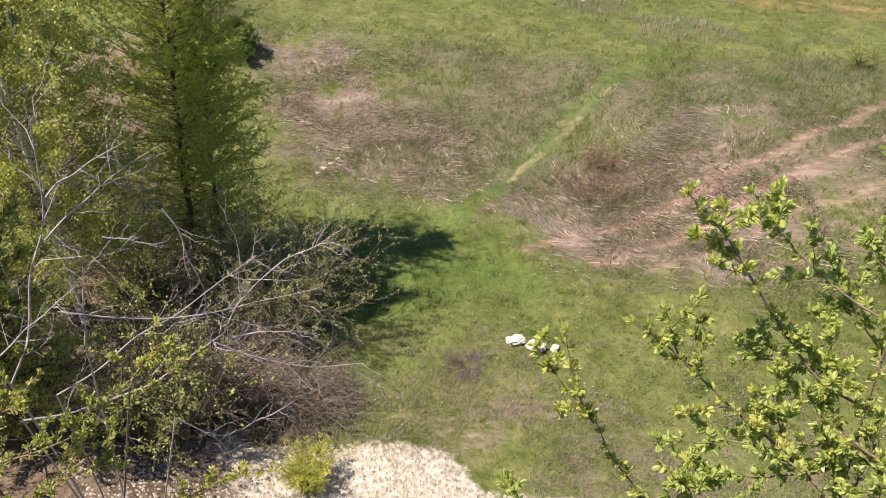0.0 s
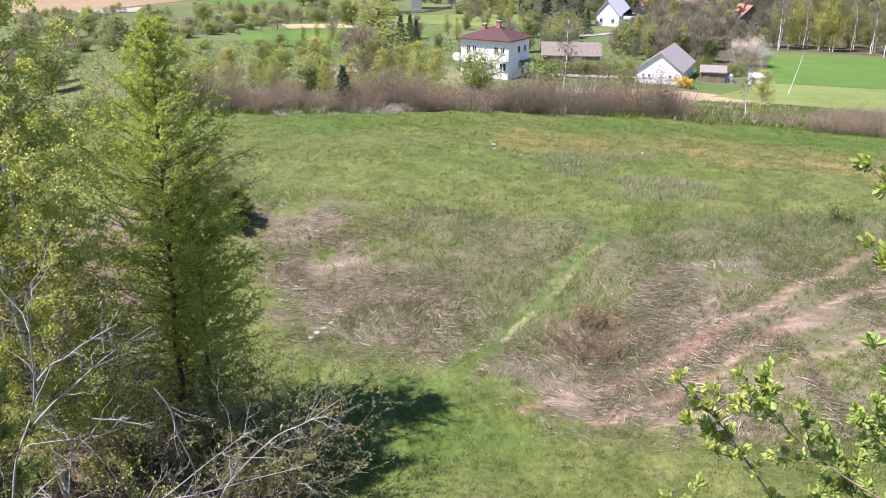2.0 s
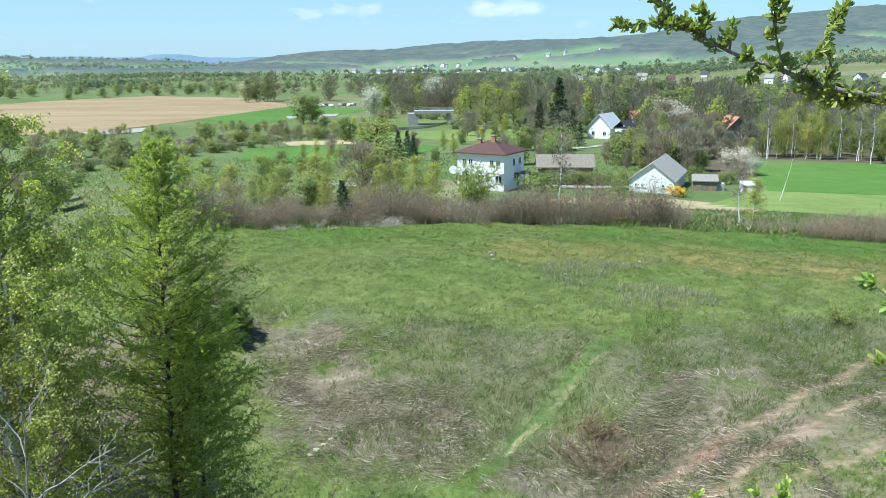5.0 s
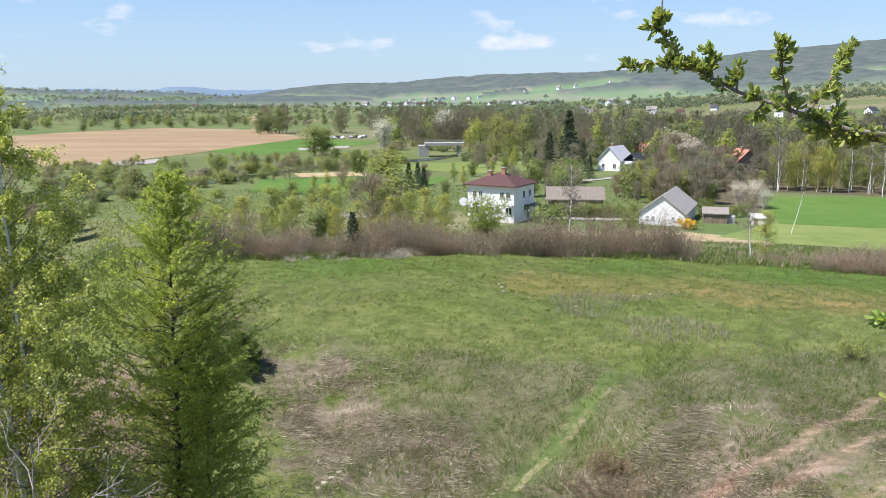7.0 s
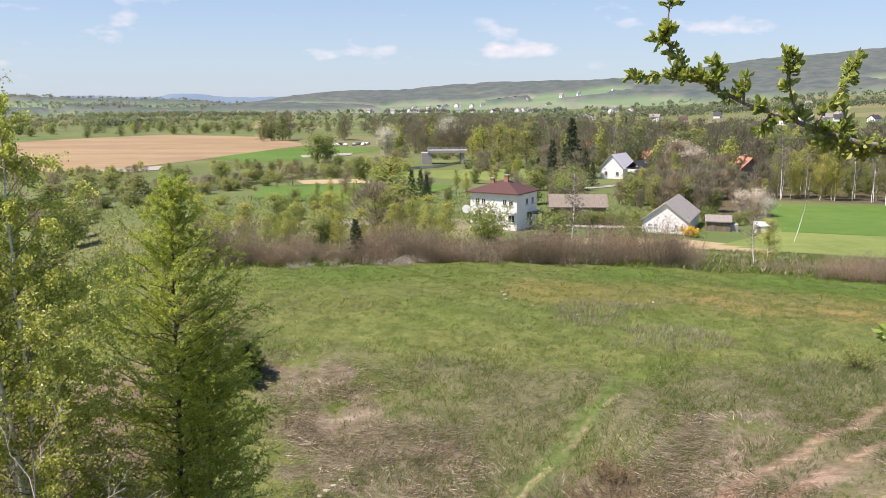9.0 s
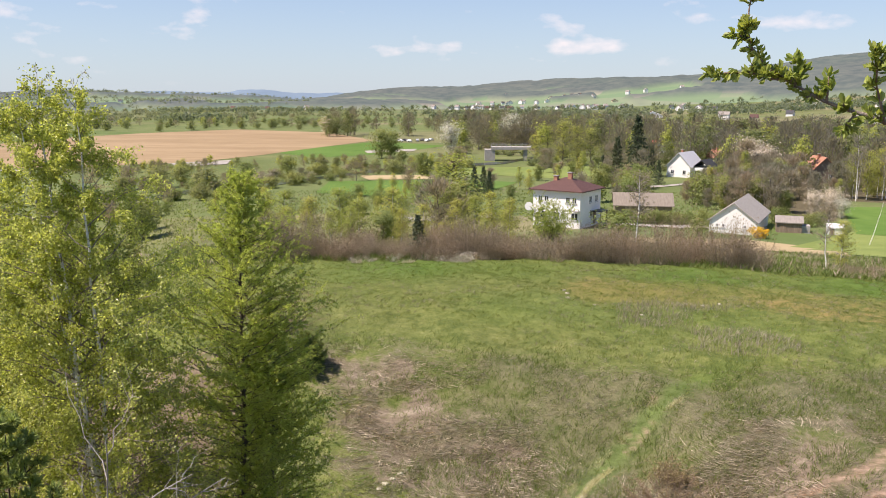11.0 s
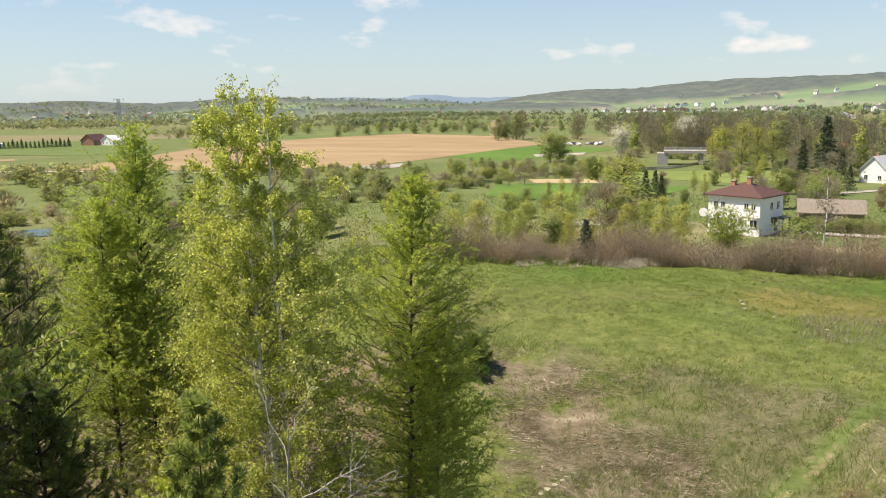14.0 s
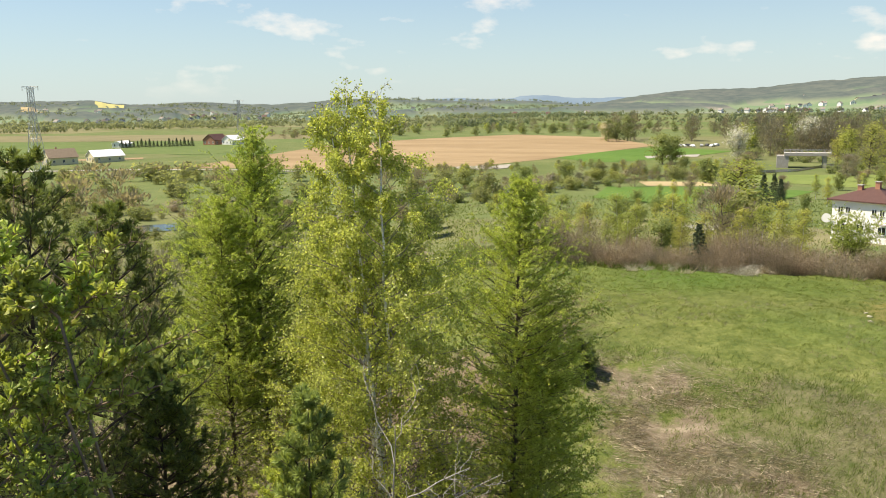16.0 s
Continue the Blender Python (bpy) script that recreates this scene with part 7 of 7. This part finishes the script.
def bough(rs, parent, pts, r, leaf, gap, per=8, dense=1.0, wood=None, green=None, twigs=0, first=0.0, sides=0):
    """One bough with short spurs that carry rosettes of leaves."""
    q, ln = curve(pts, max(8, int(len(pts) * 4)))
    q = q + np.cumsum(rs.normal(0, 0.0025 * ln, q.shape), axis=0) * np.linspace(0, 1, len(q))[:, None] * 0.5
    rad = np.linspace(1, 0.35, len(q)) * r
    geo = [tubes(q[None], rad[None], 6)]
    n = max(2, int(ln / gap * dense))
    s, t, u = along_path(rs, q[None], n, first, 1.0)
    s, t = np.concatenate([s, q[-1:]]), np.concatenate([t, unit(q[-1:] - q[-2:-1])])
    way = unit(spread(rs, t, 60) + [0, 0, 0.35])
    way[-1] = t[-1]
    sl = rs.uniform(0.2, 1.3, len(s)) * leaf
    spur = sway(rs, s, way, sl, 4, 0, 0.05)
    geo.append(tubes(spur, np.full((len(s), 4), max(0.0016, r * 0.3)), 4))
    if twigs:
        a, at_, _ = along_path(rs, q[None], twigs, 0.1, 1.0)
        tw = sway(rs, a, spread(rs, at_, 50), rs.uniform(0.1, 0.42, len(a)) * ln, 7, 0.05, 0.10)
        geo.append(tubes(tw, np.linspace(0.45, 0.12, 7)[None] * r + np.zeros((len(a), 1)), 4))
        a2, at2, _ = along_path(rs, tw, 4, 0.2, 1.0)
        t2 = sway(rs, a2, spread(rs, at2, 50), rs.uniform(0.03, 0.14, len(a2)) * ln, 5, 0.05, 0.10)
        geo.append(tubes(t2, np.linspace(0.2, 0.08, 5)[None] * r + np.zeros((len(a2), 1)), 3))
    if sides:
        a, at_, au = along_path(rs, q[None], sides, 0.1, 0.9)
        so = sway(rs, a, unit(spread(rs, at_, 48) + [0, 0, 0.15]), rs.uniform(0.10, 0.26, len(a)), 7, 0.0, 0.06)
        geo.append(tubes(so, np.linspace(0.5, 0.25, 7)[None] * r + np.zeros((len(a), 1)), 4))
        s2, t2, _ = along_path(rs, so, 5, 0.15, 1.0)
        s2, t2 = np.concatenate([s2, so[:, -1]]), np.concatenate([t2, unit(so[:, -1] - so[:, -2])])
        sp2 = sway(rs, s2, unit(spread(rs, t2, 55) + [0, 0, 0.3]), rs.uniform(0.2, 1.2, len(s2)) * leaf, 4, 0, 0.05)
        geo.append(tubes(sp2, np.full((len(s2), 4), max(0.0014, r * 0.25)), 4))
        spur = np.concatenate([spur, sp2])
    limb_ob = build("bough", *join(*geo), wood or twig_bark, parent, shade=True)
    if per:
        tips = np.repeat(spur[:, -1], per, 0)
        ax = np.repeat(unit(spur[:, -1] - spur[:, -2]), per, 0)
        way = unit(spread(rs, ax, 48))
        side = unit(np.cross(way, ax + rs.normal(0, 0.35, ax.shape)))
        z = leaf * rs.uniform(0.45, 1.2, len(tips))
        back = ax * (rs.uniform(0, 1.0, len(tips)) * leaf * 0.9)[:, None]
        tagged(build("foliage", *broad_leaves(tips - back, way, side, z, z * rs.uniform(0.42, 0.62, len(z))), green or haw_leaf, limb_ob), kind="stuff")
    return limb_ob


rn = np.random.default_rng(12)
foot = place(-31, 3.4)
hawthorn = thing("hawthorn_bush", pose(0, 0, 0), "hawthorn bush with bright green young leaves on brown twigs", "hawthorn")
for k, pts in enumerate(BUSH_RIGHT):
    bough(rn, hawthorn, pts, 0.0070 if k in (0, 2, 6) else 0.0050, 0.038, 0.040, 14, 1.0, None, None, 0, 0.0, 1 if k in (1, 4, 5, 16) else 6)
for k in (0, 2, 3, 4, 6, 9, 13, 14, 15, 16):
    a = Vector(BUSH_RIGHT[k][0])
    bough(rn, hawthorn, [tuple(foot + Vector((0.05 * (k % 4), 0.04 * (k % 3), -0.1))), tuple((foot * 0.5 + a * 0.5) + Vector((0.25, 0.05, -0.15))), tuple(a)], 0.013, 0.04, 0.08, 6, 1.0, None, None, 0, 0.4)
foot2 = place(-50, 2.7)
thorn_leaf = leaf_mat("thorn_leaves", (0.19, 0.25, 0.055), (0.50, 0.56, 0.16), 0.45, 0.4)
thorn = thing("thorn_tree", pose(0, 0, 0), "thorn tree with young green leaves reaching over the slope", "hawthorn")
for k, pts in enumerate(BOUGH):
    bough(rn, thorn, pts, 0.0105 if k == 0 else 0.0045, 0.028, 0.016 if k else 0.020, 15, 1.0, plain_mat("grey_thorn_bark", (0.16, 0.13, 0.10), (0.34, 0.29, 0.24), 20, 0.85, 0.5) if k == 0 else None, thorn_leaf)
for pts in BUSH_EDGE:
    bough(rn, thorn, pts, 0.006, 0.038, 0.022, 14)
a = Vector(BOUGH[0][0])
stem = [tuple(foot2 + Vector((0, 0, -0.2))), tuple(foot2 + Vector((0.05, 0.05, 0.9))), tuple(foot2 + Vector((0.0, 0.1, 2.0))), (a.x + 0.25, a.y - 0.05, a.z + 0.0)]
q, ln = curve(stem, 16)
build("trunk", *tubes(q[None], np.linspace(0.06, 0.02, 16)[None], 8), bark, thorn, shade=True)
q, ln = curve([stem[-1], tuple(a + Vector((0.1, 0, 0.02))), tuple(a)], 8)
build("limb", *tubes(q[None], np.linspace(0.022, 0.014, 8)[None], 7), bark, thorn, shade=True)
for pts in BUSH_EDGE:
    q, ln = curve([stem[2], tuple(Vector(stem[2]) * 0.4 + Vector(pts[0]) * 0.6 + Vector((0, 0, -0.1))), pts[0]], 10)
    build("limb", *tubes(q[None], np.linspace(0.014, 0.006, 10)[None], 6), bark, thorn, shade=True)

foot3 = place(45, 6.6)
leafy = thing("oak_sapling", pose(0, 0, 0), "leafy young tree with green and yellowish leaves close to the pines", "young tree")
top3 = Vector((-4.0, 3.9, 26.2))
q, ln = curve([tuple(foot3 + Vector((0, 0, -0.3))), tuple(foot3 * 0.5 + top3 * 0.5 + Vector((0.1, 0.1, 0))), tuple(top3)], 16)
build("trunk", *tubes(q[None], np.linspace(0.036, 0.016, 16)[None], 8), grey_twig, leafy, shade=True)
for k, pts in enumerate(BUSH_LEFT):
    bough(rn, leafy, pts, 0.010, 0.050, 0.034, 10, 1.3, None, oak_leaf if k % 3 else haw_leaf, 3, 0.0, 8)
    q, ln = curve([tuple(top3), tuple(top3 * 0.5 + Vector(pts[0]) * 0.5 + Vector((0, 0, -0.15))), pts[0]], 8)
    build("limb", *tubes(q[None], np.linspace(0.012, 0.008, 8)[None], 6), grey_twig, leafy, shade=True)
foot4 = place(33, 8.0)
low = thing("oak_sapling", pose(0, 0, 0), "low leafy bush with yellow-green leaves on the slope", "young tree")
for k, pts in enumerate(BUSH_LOW):
    bough(rn, low, pts, 0.008, 0.048, 0.045, 9, 1.0, None, oak_leaf, 2, 0.0, 6)
    q, ln = curve([tuple(foot4 + Vector((0, 0, -0.2))), tuple(foot4 * 0.4 + Vector(pts[0]) * 0.6 + Vector((0, 0, 0.2))), pts[0]], 8)
    build("stem", *tubes(q[None], np.linspace(0.018, 0.008, 8)[None], 6), grey_twig, low, shade=True)
foot5 = place(30, 9.6)
dead = thing("dead_tree", pose(0, 0, 0), "dead leaning tree with bare pale grey branches", "dead tree")
for k, pts in enumerate(DEAD):
    bough(rn, dead, pts, 0.015 if k in (0, 7) else 0.010, 0.05, 0.30, 0, 1.0, dead_wood, None, 9)
for k in (0, 3, 7, 8, 10, 11):
    a = Vector(DEAD[k][0])
    q, ln = curve([tuple(foot5 + Vector((0, 0, -0.3))), tuple(foot5 * 0.5 + a * 0.5 + Vector((0.1, 0.1, 0.1))), tuple(a)], 10)
    build("limb", *tubes(q[None], np.linspace(0.017, 0.010, 10)[None], 7), dead_wood, dead, shade=True)
